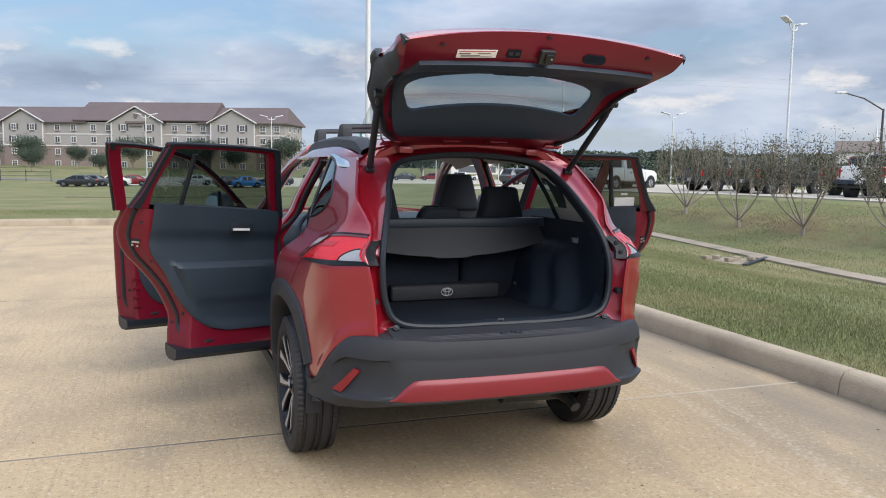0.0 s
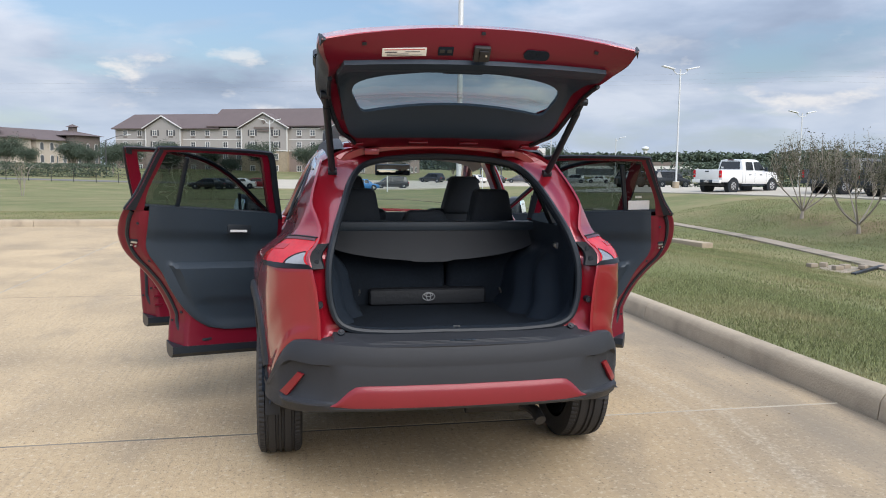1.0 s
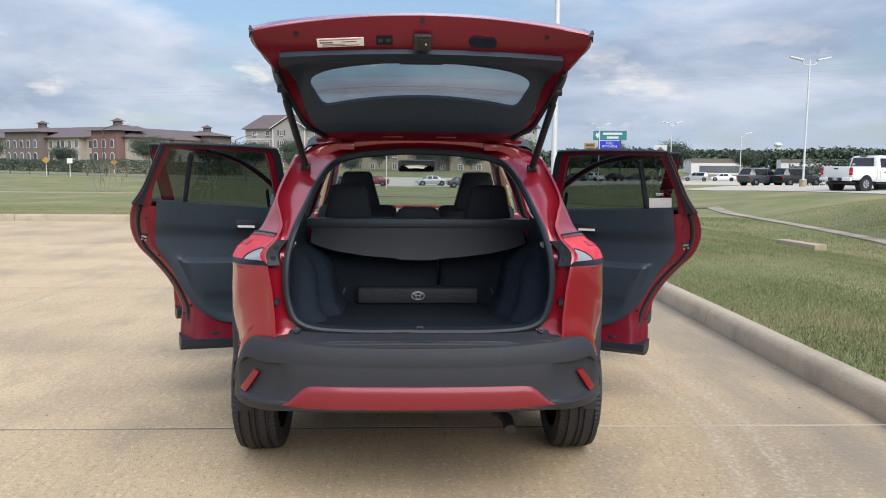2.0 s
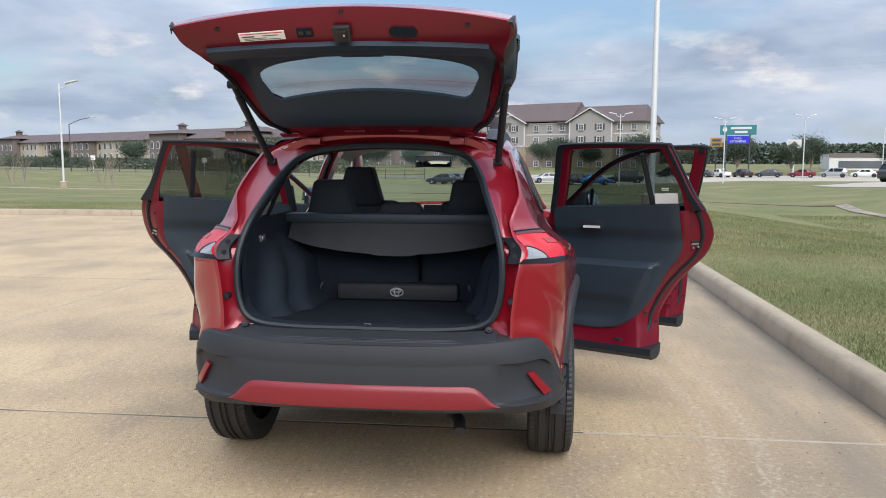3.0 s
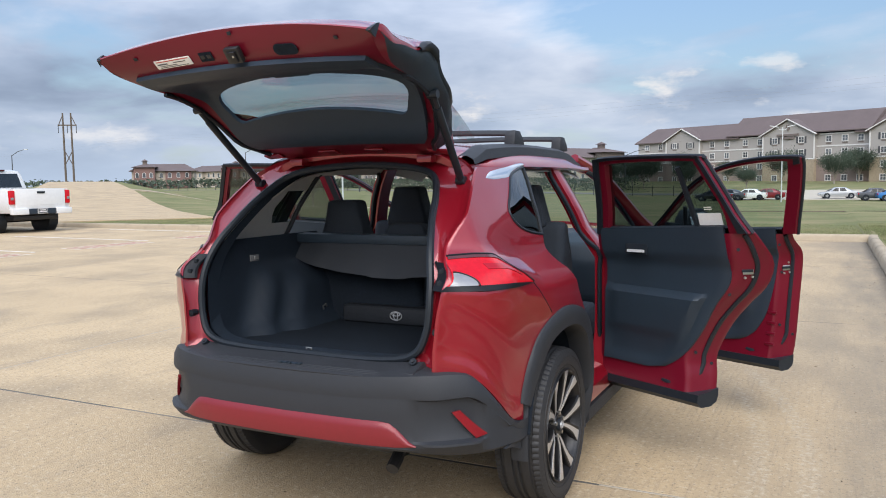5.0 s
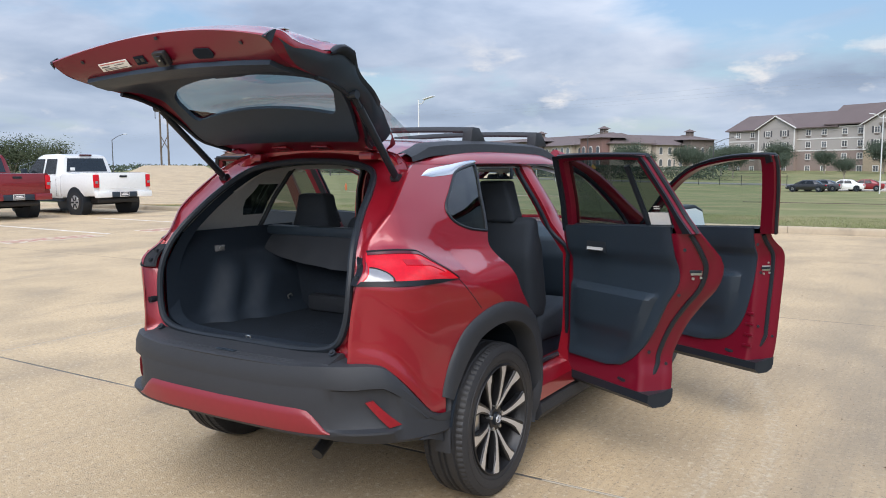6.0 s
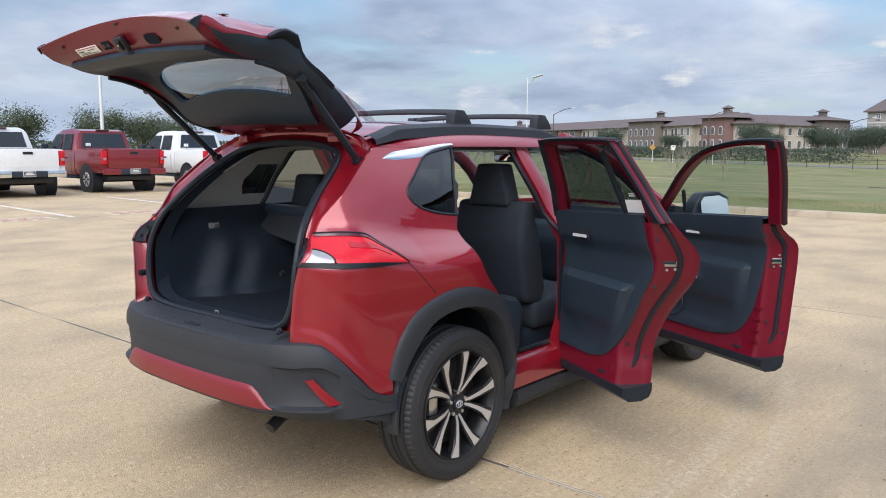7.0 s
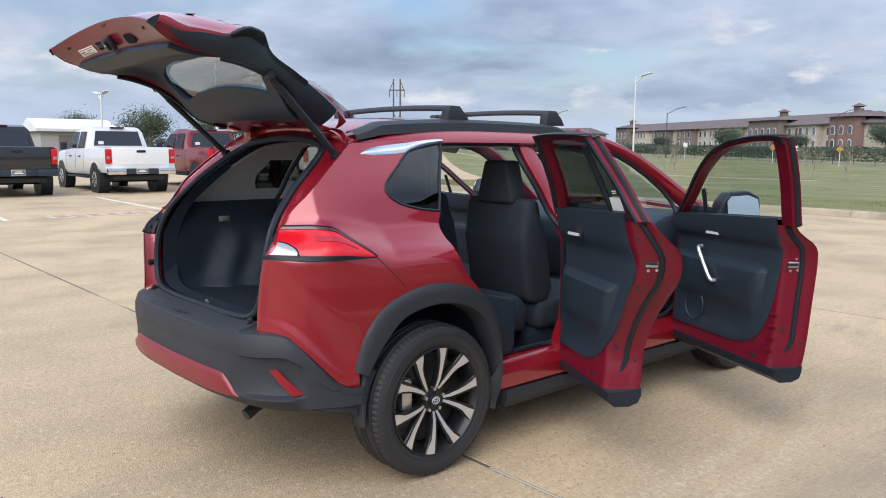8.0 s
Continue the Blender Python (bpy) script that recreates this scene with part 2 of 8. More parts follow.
CHANNEL = material("old_concrete", (0.29, 0.24, 0.18), 0.9, 0, 0.2, 0.8, bump=0.4, bump_scale=40, fine=0.15, stain=((0.16, 0.14, 0.10), 1.1, 0.5, 0.7))
SEALANT = material("pale_sealant", (0.34, 0.30, 0.235), 0.85, 0, 0.25, 5.0)
HANDLE = material("bright_handle", (0.72, 0.72, 0.73), 0.3, 0.3, 0.03, 5.0)
WHITELINE = material("white_road_paint", (0.62, 0.585, 0.53), 0.8, 0, 0.15, 4.0, stain=((0.46, 0.37, 0.27), 7.0, 0.46, 0.64))
REDLINE = material("red_road_paint", (0.36, 0.15, 0.12), 0.8, 0, 0.2, 4.0, stain=((0.43, 0.34, 0.24), 8.0, 0.42, 0.60))
FADEDLINE = material("faded_road_paint", (0.52, 0.45, 0.36), 0.8, 0, 0.15, 4.0, stain=((0.43, 0.33, 0.21), 6.0, 0.42, 0.60))


def bare(n, l, tc, colour):
    """Bare soil along the shrubs on the bank, ragged at its edges."""
    axes = n.new("ShaderNodeSeparateXYZ")
    l.new(tc.outputs["Object"], axes.inputs[0])
    ragged = n.new("ShaderNodeTexNoise")
    ragged.inputs["Scale"].default_value, ragged.inputs["Detail"].default_value = 0.7, 6.0
    l.new(tc.outputs["Object"], ragged.inputs["Vector"])

    def span_of(value, a, b, c, d):
        r = n.new("ShaderNodeValToRGB")
        lo, hi = a - 1.0, d + 1.0
        shift = n.new("ShaderNodeMapRange")
        shift.inputs["From Min"].default_value, shift.inputs["From Max"].default_value = lo, hi
        l.new(value, shift.inputs["Value"])
        e = r.color_ramp.elements
        e[0].position, e[0].color, e[1].position, e[1].color = (a - lo) / (hi - lo), (0, 0, 0, 1), (d - lo) / (hi - lo), (0, 0, 0, 1)
        for p in (b, c):
            e.new((p - lo) / (hi - lo)).color = (1, 1, 1, 1)
        l.new(shift.outputs[0], r.inputs[0])
        return r.outputs[0]

    def times(a, b):
        k = n.new("ShaderNodeMath")
        k.operation = "MULTIPLY"
        l.new(a, k.inputs[0])
        l.new(b, k.inputs[1])
        return k.outputs[0]
    patchy = n.new("ShaderNodeMapRange")
    for key, v in (("From Min", 0.42), ("From Max", 0.58), ("To Max", 0.8)):
        patchy.inputs[key].default_value = v
    l.new(ragged.outputs["Fac"], patchy.inputs["Value"])
    m = n.new("ShaderNodeMix")
    m.data_type = "RGBA"
    l.new(times(patchy.outputs[0], times(span_of(axes.outputs[0], 14.9, 16.0, 17.6, 18.6), span_of(axes.outputs[1], 2.0, 6.0, 18.0, 22.0))), m.inputs[0])
    l.new(colour, m.inputs[6])
    m.inputs[7].default_value = (0.165, 0.118, 0.075, 1)
    return m.outputs[2]


GRASS = material("grass_ground", (0.158, 0.167, 0.077), 0.95, 0, 0.28, 0.16, bump=0.9, bump_scale=30, fine=0.25, fine_scale=3.0, spec=0.1,
                 stain=((0.240, 0.205, 0.112), 0.33, 0.45, 0.68), extra=bare)
BLADE = material("grass_blade", (0.184, 0.202, 0.092), 0.8, 0, 0.25, 0.5, island=0.40, spec=0.2, stain=((0.265, 0.245, 0.130), 0.6, 0.46, 0.66))
ASPHALT = material("pale_asphalt", (0.13, 0.125, 0.115), 0.9, 0, 0.12, 0.3, bump=0.3, bump_scale=60)
FARLOT = material("far_concrete", (0.40, 0.36, 0.29), 0.9, 0, 0.1, 0.1, bump=0.2, bump_scale=20)

# ---- tools ----


def thing(name, label, category, group="", m=None, kind=""):
    ob = tagged(new(name), label, category, group, kind)
    ob.empty_display_size = 0.2
    if m is not None:
        ob.matrix_basis = m
    return ob


def part(name, bm, mat, parent=None, label="", smooth=True, normals=True, angle=35):
    """Links a bmesh as one mesh object, under a thing or a part."""
    if normals:
        bmesh.ops.recalc_face_normals(bm, faces=bm.faces)
    if smooth:
        for f in bm.faces:
            f.smooth = True
        limit = radians(angle)
        for e in bm.edges:
            if len(e.link_faces) == 2 and e.calc_face_angle(0) > limit:
                e.smooth = False
    me = bpy.data.meshes.new(name)
    bm.to_mesh(me)
    bm.free()
    me.materials.append(mat)
    ob = new(name, me)
    if parent is not None:
        ob.parent = parent
    if label:
        ob["label"] = label
    return ob


def box(bm, c, s, bevel=0.0, m=None, seg=2):
    """A box at centre c with sizes s, its edges rounded."""
    made = bmesh.ops.create_cube(bm, size=1.0)["verts"]
    for v in made:
        v.co = Vector((v.co.x * s[0] + c[0], v.co.y * s[1] + c[1], v.co.z * s[2] + c[2]))
    if bevel:
        edges = list({e for v in made for e in v.link_edges})
        made = list({v for f in bmesh.ops.bevel(bm, geom=edges, offset=bevel, segments=seg, affect="EDGES", profile=0.6)["faces"] for v in f.verts} | {v for v in made if v.is_valid})
    if m is not None:
        for v in made:
            v.co = m @ v.co
    return bm


def cyl(bm, a, b, r, r2=None, seg=16, caps=True):
    """A round bar from a to b."""
    a, b = Vector(a), Vector(b)
    d = b - a
    turn = d.to_track_quat("Z", "Y").to_matrix().to_4x4()
    bmesh.ops.create_cone(bm, cap_ends=caps, segments=seg, radius1=r, radius2=r if r2 is None else r2, depth=d.length,
                          matrix=Matrix.Translation((a + b) / 2) @ turn)
    return bm


def tube(bm, pts, r, seg=8, closed=False, flat=1.0):
    """A bar of round section along points; r a number or one for each point."""
    pts = [Vector(p) for p in pts]
    n = len(pts)
    rings = []
    side = None
    for i, p in enumerate(pts):
        a = pts[(i - 1) % n] if closed or i else p
        c = pts[(i + 1) % n] if closed or i < n - 1 else p
        d = (c - a).normalized()
        if side is None:
            side = d.orthogonal().normalized()
        side = (side - d * side.dot(d)).normalized()
        other = d.cross(side)
        rr = r[i] if isinstance(r, (list, tuple)) else r
        rings.append([bm.verts.new(p + side * math.cos(k * math.tau / seg) * rr + other * math.sin(k * math.tau / seg) * rr * flat) for k in range(seg)])
    for i in range(n if closed else n - 1):
        a, b = rings[i], rings[(i + 1) % n]
        for k in range(seg):
            bm.faces.new((a[k], a[(k + 1) % seg], b[(k + 1) % seg], b[k]))
    if not closed:
        bm.faces.new(rings[0][::-1])
        bm.faces.new(rings[-1])
    return bm


def grid(bm, rows, closed=False):
    """Quads over rows of points; rows of equal length."""
    vs = [[bm.verts.new(p) for p in row] for row in rows]
    for a, b in zip(vs, vs[1:]):
        m = len(a)
        for k in range(m if closed else m - 1):
            try:
                bm.faces.new((a[k], a[(k + 1) % m], b[(k + 1) % m], b[k]))
            except ValueError:
                pass
    return vs


def thicken(bm, depth):
    """Gives an open sheet a thickness, to the back of its normals."""
    bmesh.ops.remove_doubles(bm, verts=bm.verts, dist=0.0004)
    bmesh.ops.recalc_face_normals(bm, faces=bm.faces)
    bmesh.ops.solidify(bm, geom=bm.faces[:], thickness=depth)
    return bm


def shell(bm, a, b):
    """A hollow plate between two grids of points that share their layout."""
    va, vb = grid(bm, a), grid(bm, b)
    n, m = len(va), len(va[0])
    ring = [(0, k) for k in range(m)] + [(k, m - 1) for k in range(1, n)] + [(n - 1, k) for k in range(m - 2, -1, -1)] + [(k, 0) for k in range(n - 2, 0, -1)]
    for (i, j), (k, l) in zip(ring, ring[1:] + ring[:1]):
        bm.faces.new((va[i][j], va[k][l], vb[k][l], vb[i][j]))


def prism(bm, outline, axis, lo, hi, bevel=0.0):
    """A plate: an outline of 2-D points, carried along an axis (0 x, 1 y, 2 z) from lo to hi."""
    def at(p, v):
        q = [p[0], p[1]]
        q.insert(axis, v)
        return Vector(q)
    a = [bm.verts.new(at(p, lo)) for p in outline]
    b = [bm.verts.new(at(p, hi)) for p in outline]
    n = len(a)
    bm.faces.new(a[::-1])
    bm.faces.new(b)
    for k in range(n):
        bm.faces.new((a[k], a[(k + 1) % n], b[(k + 1) % n], b[k]))
    if bevel:
        bmesh.ops.bevel(bm, geom=[e for e in bm.edges if e.is_valid and all(v in set(a + b) for v in e.verts)], offset=bevel, segments=2, affect="EDGES", profile=0.6)
    return bm


def sm(x, xs, ys):
    """A smooth curve through the points (xs, ys), flat beyond its ends."""
    if x <= xs[0]:
        return ys[0]
    if x >= xs[-1]:
        return ys[-1]
    i = max(k for k in range(len(xs) - 1) if xs[k] <= x)
    h = xs[i + 1] - xs[i]

    def slope(k):
        if k == 0 or k == len(xs) - 1:
            return 0.0 if len(xs) > 2 else (ys[-1] - ys[0]) / (xs[-1] - xs[0])
        a, b = (ys[k] - ys[k - 1]) / (xs[k] - xs[k - 1]), (ys[k + 1] - ys[k]) / (xs[k + 1] - xs[k])
        return 0.0 if a * b <= 0 else 2 * a * b / (a + b)
    t = (x - xs[i]) / h
    return ((2 * t ** 3 - 3 * t ** 2 + 1) * ys[i] + (t ** 3 - 2 * t ** 2 + t) * h * slope(i)
            + (-2 * t ** 3 + 3 * t ** 2) * ys[i + 1] + (t ** 3 - t ** 2) * h * slope(i + 1))


def curve3(pts, n, closed=False):
    """n points along a smooth curve through pts (Catmull-Rom), even in parameter."""
    pts = [Vector(p) for p in pts]
    m = len(pts)
    out = []
    spans = m if closed else m - 1
    for j in range(n):
        u = j / n * spans if closed else j / (n - 1) * spans
        i = min(int(u), spans - 1)
        t = u - i
        if closed:
            a, b, c, d = (pts[(i + k) % m] for k in (-1, 0, 1, 2))
        else:
            b, c = pts[i], pts[i + 1]
            a = pts[i - 1] if i else b * 2 - c
            d = pts[i + 2] if i + 2 < m else c * 2 - b
        out.append(0.5 * ((2 * b) + (c - a) * t + (2 * a - 5 * b + 4 * c - d) * t * t + (3 * b - a - 3 * c + d) * t ** 3))
    return out


def span(a, b, n):
    return [a + (b - a) * k / (n - 1) for k in range(n)]

# ---- the red car: x to its right, y ahead, rear axle at y = 0 ----
car = thing("car", "red compact SUV with all doors and tailgate open, on concrete", "car")
AXLE, AXLE_Y, REACH, TYRE_R = 0.338, -0.018, 2.60, 0.338


def wide(y, z):
    """Half the body's width at a height, tapering to both ends; the shoulder rises beside the lamps."""
    zs = z - 0.07 * sm(y, [-0.58, -0.22], [1.0, 0.0]) * sm(z, [0.93, 1.02, 1.12, 1.28], [0.0, 1.0, 1.0, 0.0])
    w = sm(zs, [0.18, 0.30, 0.45, 0.70, 0.88, 0.955, 1.00, 1.05, 1.10, 1.16, 1.24, 1.43, 1.47, 1.505, 1.54],
           [0.80, 0.845, 0.868, 0.882, 0.890, 0.886, 0.862, 0.795, 0.742, 0.718, 0.690, 0.600, 0.578, 0.548, 0.50])
    low = sm(y, [-0.76, -0.73, -0.705, -0.68, -0.64, -0.60, -0.50, -0.32, -0.15, 0.10], [0.63, 0.685, 0.725, 0.77, 0.825, 0.865, 0.912, 0.948, 0.976, 1.0])
    high = sm(y, [-0.76, -0.70, -0.66, -0.62, -0.55, -0.48, -0.32, -0.15, 0.10], [0.67, 0.70, 0.72, 0.75, 0.84, 0.92, 0.955, 0.98, 1.0])
    back = low + (high - low) * sm(z, [1.0, 1.09], [0.0, 1.0])
    front = sm(y, [2.4, 2.9, 3.2, 3.4], [1.0, 0.97, 0.90, 0.72])
    foot = sm(y, [-0.736, -0.682, -0.638, -0.606, -0.544, -0.495, -0.46], [0.708, 0.699, 0.664, 0.626, 0.555, 0.503, 0.480])
    waist = 0.016 * sm(z - foot, [0.015, 0.085, 0.17, 0.27], [0.0, 1.0, 0.9, 0.0]) * sm(y, [-0.735, -0.70, -0.50, -0.36], [0.4, 1.0, 1.0, 0.0])
    return w * back * front - waist


def rear_edge(z):
    """Where the quarter panel ends towards the tailgate."""
    return sm(z, [0.62, 0.85, 1.00, 1.03, 1.12, 1.25, 1.35, 1.43, 1.49], [-0.737, -0.728, -0.715, -0.702, -0.622, -0.505, -0.395, -0.295, -0.225])


def door_edge(z):
    """The rear line of the rear door."""
    return sm(z, [0.30, 0.42, 0.48, 0.59, 0.71, 0.80, 0.83, 0.88, 0.94, 1.00, 1.05, 1.10, 1.16, 1.30, 1.47],
              [0.390, 0.396, 0.388, 0.350, 0.285, 0.212, 0.185, 0.135, 0.096, 0.076, 0.074, 0.086, 0.118, 0.165, 0.235])


def glass_edge(z):
    """The rear line of the quarter window."""
    return sm(z, [1.155, 1.165, 1.18, 1.20, 1.235, 1.262, 1.29, 1.33, 1.37, 1.405, 1.426, 1.44, 1.455, 1.463],
              [0.116, 0.03, -0.045, -0.105, -0.150, -0.159, -0.142, -0.094, -0.046, -0.004, 0.035, 0.10, 0.19, 0.232])


def skin(y, z, s, out=0.0):
    return (s * (wide(y, z) + out), y, z)


B_Y, A_Y = 0.99, 2.02  # hinge lines of the rear and front doors
SIDES = ((1, "right"), (-1, "left"))


def arch_r(a):
    """Outer radius of the arch cladding, by the angle up from straight ahead."""
    return sm(a, [-40, 0, 15, 33, 50, 64, 80, 100, 118, 135, 148, 156, 220], [0.40, 0.395, 0.405, 0.445, 0.49, 0.515, 0.523, 0.535, 0.536, 0.505, 0.465, 0.445, 0.42])


def arch_in(a):
    """Its inner radius, round the wheel house."""
    return sm(a, [-40, 0, 10, 38, 57, 78, 97, 112, 128, 140, 156, 220], [0.365, 0.367, 0.37, 0.386, 0.418, 0.43, 0.435, 0.435, 0.41, 0.392, 0.38, 0.372])


def arch_top(y):
    """Where the panel meets the cladding above the wheel; below the axle at its ends."""
    lo_a, hi_a = 0.0, 180.0
    for _ in range(24):
        mid = (lo_a + hi_a) / 2
        if math.cos(radians(mid)) * (arch_r(mid) - 0.02) > y:
            lo_a = mid
        else:
            hi_a = mid
    return AXLE + math.sin(radians(lo_a)) * (arch_r(lo_a) - 0.02)



def seam(t):
    """The line between quarter panel and bumper, from the tail (0) to the wheel (1), in (y, z)."""
    y = sm(t, [0.0, 0.2, 0.4, 0.55, 0.7, 0.85, 1.0], [-0.736, -0.682, -0.634, -0.59, -0.544, -0.485, -0.398])
    return y, sm(y, [-0.736, -0.682, -0.638, -0.606, -0.544, -0.495, -0.46, -0.398], [0.708, 0.699, 0.664, 0.626, 0.555, 0.503, 0.480, 0.466])


def patch(low, top, left, right, n, m):
    """A net of (y, z) points spanned between four edge curves."""
    net = []
    c00, c10, c01, c11 = (Vector(p) for p in (low(0), low(1), top(0), top(1)))
    for i in range(n + 1):
        u = i / n
        line = []
        for k in range(m + 1):
            v = k / m
            p = (Vector(low(u)) * (1 - v) + Vector(top(u)) * v + Vector(left(v)) * (1 - u) + Vector(right(v)) * u
                 - (c00 * (1 - u) * (1 - v) + c10 * u * (1 - v) + c01 * (1 - u) * v + c11 * u * v))
            line.append(p)
        net.append(line)
    return net


ARCH_JOIN = 56.0  # where the door line meets the arch, in degrees up from straight ahead


def arch_line(a):
    r = arch_r(a) - 0.012
    return AXLE_Y + math.cos(radians(a)) * r, AXLE + math.sin(radians(a)) * r


def panel_foot(u):
    """Lower edge of the quarter panel: along the bumper, then over the wheel arch to the door."""
    if u < 0.42:
        return seam(u / 0.42)
    if u < 0.5:
        a, b = Vector(seam(1.0)), Vector(arch_line(150))
        return tuple(a.lerp(b, (u - 0.42) / 0.08))
    return arch_line(150 + (ARCH_JOIN - 150) * (u - 0.5) / 0.5)


for s, _ in SIDES:
    # quarter panel below the belt, from the tail to the door
    bm = bmesh.new()
    foot_y, foot_z = arch_line(ARCH_JOIN)

    def door_side(v):
        z = foot_z + (1.155 - foot_z) * v
        y = door_edge(z)
        return y + (foot_y - door_edge(foot_z)) * (1 - v) ** 4, z

    def tail_side(v):
        z = 0.708 + (1.155 - 0.708) * v
        return rear_edge(z), z
    net = patch(panel_foot, lambda u: (rear_edge(1.155) + (door_edge(1.155) - rear_edge(1.155)) * u, 1.155), tail_side, door_side, 60, 26)
    lines = [[tuple(net[u][v]) for u in range(61)] for v in range(27)]
    for z in span(1.155, 1.455, 16)[1:]:
        a, b = rear_edge(z), glass_edge(z)
        lines.append([(a + (b - a) * k / 60, z) for k in range(61)])
    shell(bm, [[skin(y, z, s) for y, z in line] for line in lines], [[skin(y, z, s, -0.010) for y, z in line] for line in lines])
    part("quarter_panel", bm, PAINT, car, angle=50)

    # gap between the quarter panel and the corner under the lamp
    bm = bmesh.new()
    tube(bm, [skin(y, z, s, 0.0002) for y, z in zip(span(-0.325, -0.195, 9), span(1.0, 0.862, 9))], 0.0018, 5)
    part("panel_gap", bm, RUBBER, car)

    # quarter window: pane and its black edge
    bm = bmesh.new()
    rows = []
    for z in span(1.157, 1.461, 12):
        a, b = glass_edge(z) - 0.002, door_edge(z) - 0.010
        rows.append([skin(a + (b - a) * k / 8, z, s, -0.003) for k in range(9)])
    grid(bm, rows)
    thicken(bm, 0.004)
    pane = part("quarter_window", bm, SMOKE, car, "dark tinted quarter window")
    bm = bmesh.new()
    edge = [skin(glass_edge(z) + 0.003, z, s, 0.001) for z in span(1.46, 1.16, 26)] + [skin(y, 1.158, s, 0.001) for y in span(0.10, 0.112, 2)]
    edge += [skin(door_edge(z) - 0.010, z, s, 0.001) for z in span(1.16, 1.462, 10)]
    tube(bm, edge, 0.006, 6)
    part("window_seal", bm, RUBBER, pane)

    # bright strip over the quarter window, widest at the door
    bm = bmesh.new()
    rows = []
    for y in span(-0.266, 0.245, 26):
        z0 = sm(y, [-0.266, -0.10, 0.0, 0.035, 0.10, 0.19, 0.245], [1.400, 1.406, 1.414, 1.428, 1.446, 1.459, 1.465])
        z1 = sm(y, [-0.266, -0.19, 0.0, 0.245], [1.408, 1.432, 1.455, 1.476])
        rows.append([skin(y, z0 + (z1 - z0) * k / 4, s, sm(y, [-0.266, -0.15], [-0.006, 0.001]) + 0.004 * math.sin(k * math.pi / 4)) for k in range(5)])
    grid(bm, rows)
    thicken(bm, 0.008)
    part("chrome_strip", bm, CHROME, car, "polished bright metal strip")

    # wheel arch cladding: outer band, its lip into the wheel house, and the liner
    for yc, tail in ((AXLE_Y, True), (REACH, False)):
        bm = bmesh.new()
        rows = []
        for k in range(57):
            a = radians(-18 + (172 if tail else 226) * k / 56)
            dy, dz = math.cos(a), math.sin(a)
            line = []
            big, less = arch_r(math.degrees(a)), arch_in(math.degrees(a))
            for r, out in ((less - 0.004, -0.08), (less, 0.000), (less + 0.008, 0.014), (less + 0.008 + (big - less - 0.008) * 0.5, 0.019), (big - 0.014, 0.016), (big - 0.004, 0.008), (big, -0.010)):
                y, z = yc + dy * r, max(AXLE + dz * r, 0.20)
                line.append((s * (max(wide(y, z), 0.812 if y < -0.3 else 0.832) + out), y, z))
            rows.append(line)
        grid(bm, rows)
        thicken(bm, 0.006)
        part("arch_cladding", bm, PLASTIC, car, "grained black plastic arch")
        bm = bmesh.new()
        rows = []
        for k in range(25):
            a = radians(2 + 168 * k / 24)
            r = arch_in(2 + 168 * k / 24) + 0.004
            rows.append([(s * x, yc + math.cos(a) * r, max(AXLE + math.sin(a) * r, 0.14)) for x in (0.84, 0.70, 0.56)])
        grid(bm, rows)
        va = [row[2] for row in rows]
        bm.faces.new([bm.verts.new(p) for p in va])
        part("wheel_liner", bm, CARPET, car)
    # black corner of trim that stands in the door opening beside the bench
    bm = bmesh.new()
    prism(bm, [(0.17, 0.815), (0.30, 0.765), (0.45, 0.725), (0.572, 0.700), (0.585, 0.660), (0.582, 0.47), (0.555, 0.43), (0.40, 0.40), (0.345, 0.30), (0.345, 0.52), (0.31, 0.62), (0.25, 0.70)], 0, min(s * 0.62, s * 0.752), max(s * 0.62, s * 0.752), 0.014)
    part("jamb_cladding", bm, TRIM, car, "black moulded corner in the door opening")
    # guard between the bumper's end and the tyre, and the thin flap under it
    bm = bmesh.new()
    rows = []
    for k in range(13):
        a = radians(149 + 38 * k / 12)
        r0, r1 = 0.352 + 0.004 * k / 12, sm(k / 12, [0, 0.2, 1.0], [0.425, 0.400, 0.376])
        rows.append([(s * x, AXLE_Y + math.cos(a) * r, AXLE + math.sin(a) * r) for x, r in ((0.76, r0), (0.818, r0), (0.827, r0 + 0.008), (0.827, r1 - 0.006), (0.815, r1), (0.76, r1))])
    grid(bm, rows, closed=True)
    part("wheel_guard", bm, PLASTIC, car, "black plastic guard behind the wheel", angle=30)
    bm = bmesh.new()
    prism(bm, [(-0.57, 0.400), (-0.41, 0.400), (-0.402, 0.345), (-0.43, 0.358), (-0.50, 0.384)], 0, min(s * 0.796, s * 0.806), max(s * 0.796, s * 0.806))
    part("mud_flap", bm, PLASTIC, car)

    # sill: painted step with a black skirt
    bm = bmesh.new()
    rows = []
    for y in span(0.40, 2.12, 8):
        rows.append([(s * x, y, z) for x, z in ((0.60, 0.34), (0.66, 0.415), (0.74, 0.425), (0.800, 0.405), (0.832, 0.365), (0.836, 0.30), (0.80, 0.27), (0.60, 0.26))])
    grid(bm, rows)
    part("sill", bm, PAINT, car)
    bm = bmesh.new()
    prism(bm, [(s * 0.62, 0.185), (s * 0.82, 0.195), (s * 0.845, 0.23), (s * 0.842, 0.285), (s * 0.62, 0.28)], 1, 0.44, 2.18, 0.006)
    part("side_skirt", bm, PLASTIC, car)

    # pillars: B between the doors, A along the windscreen
    bm = bmesh.new()
    rows = []
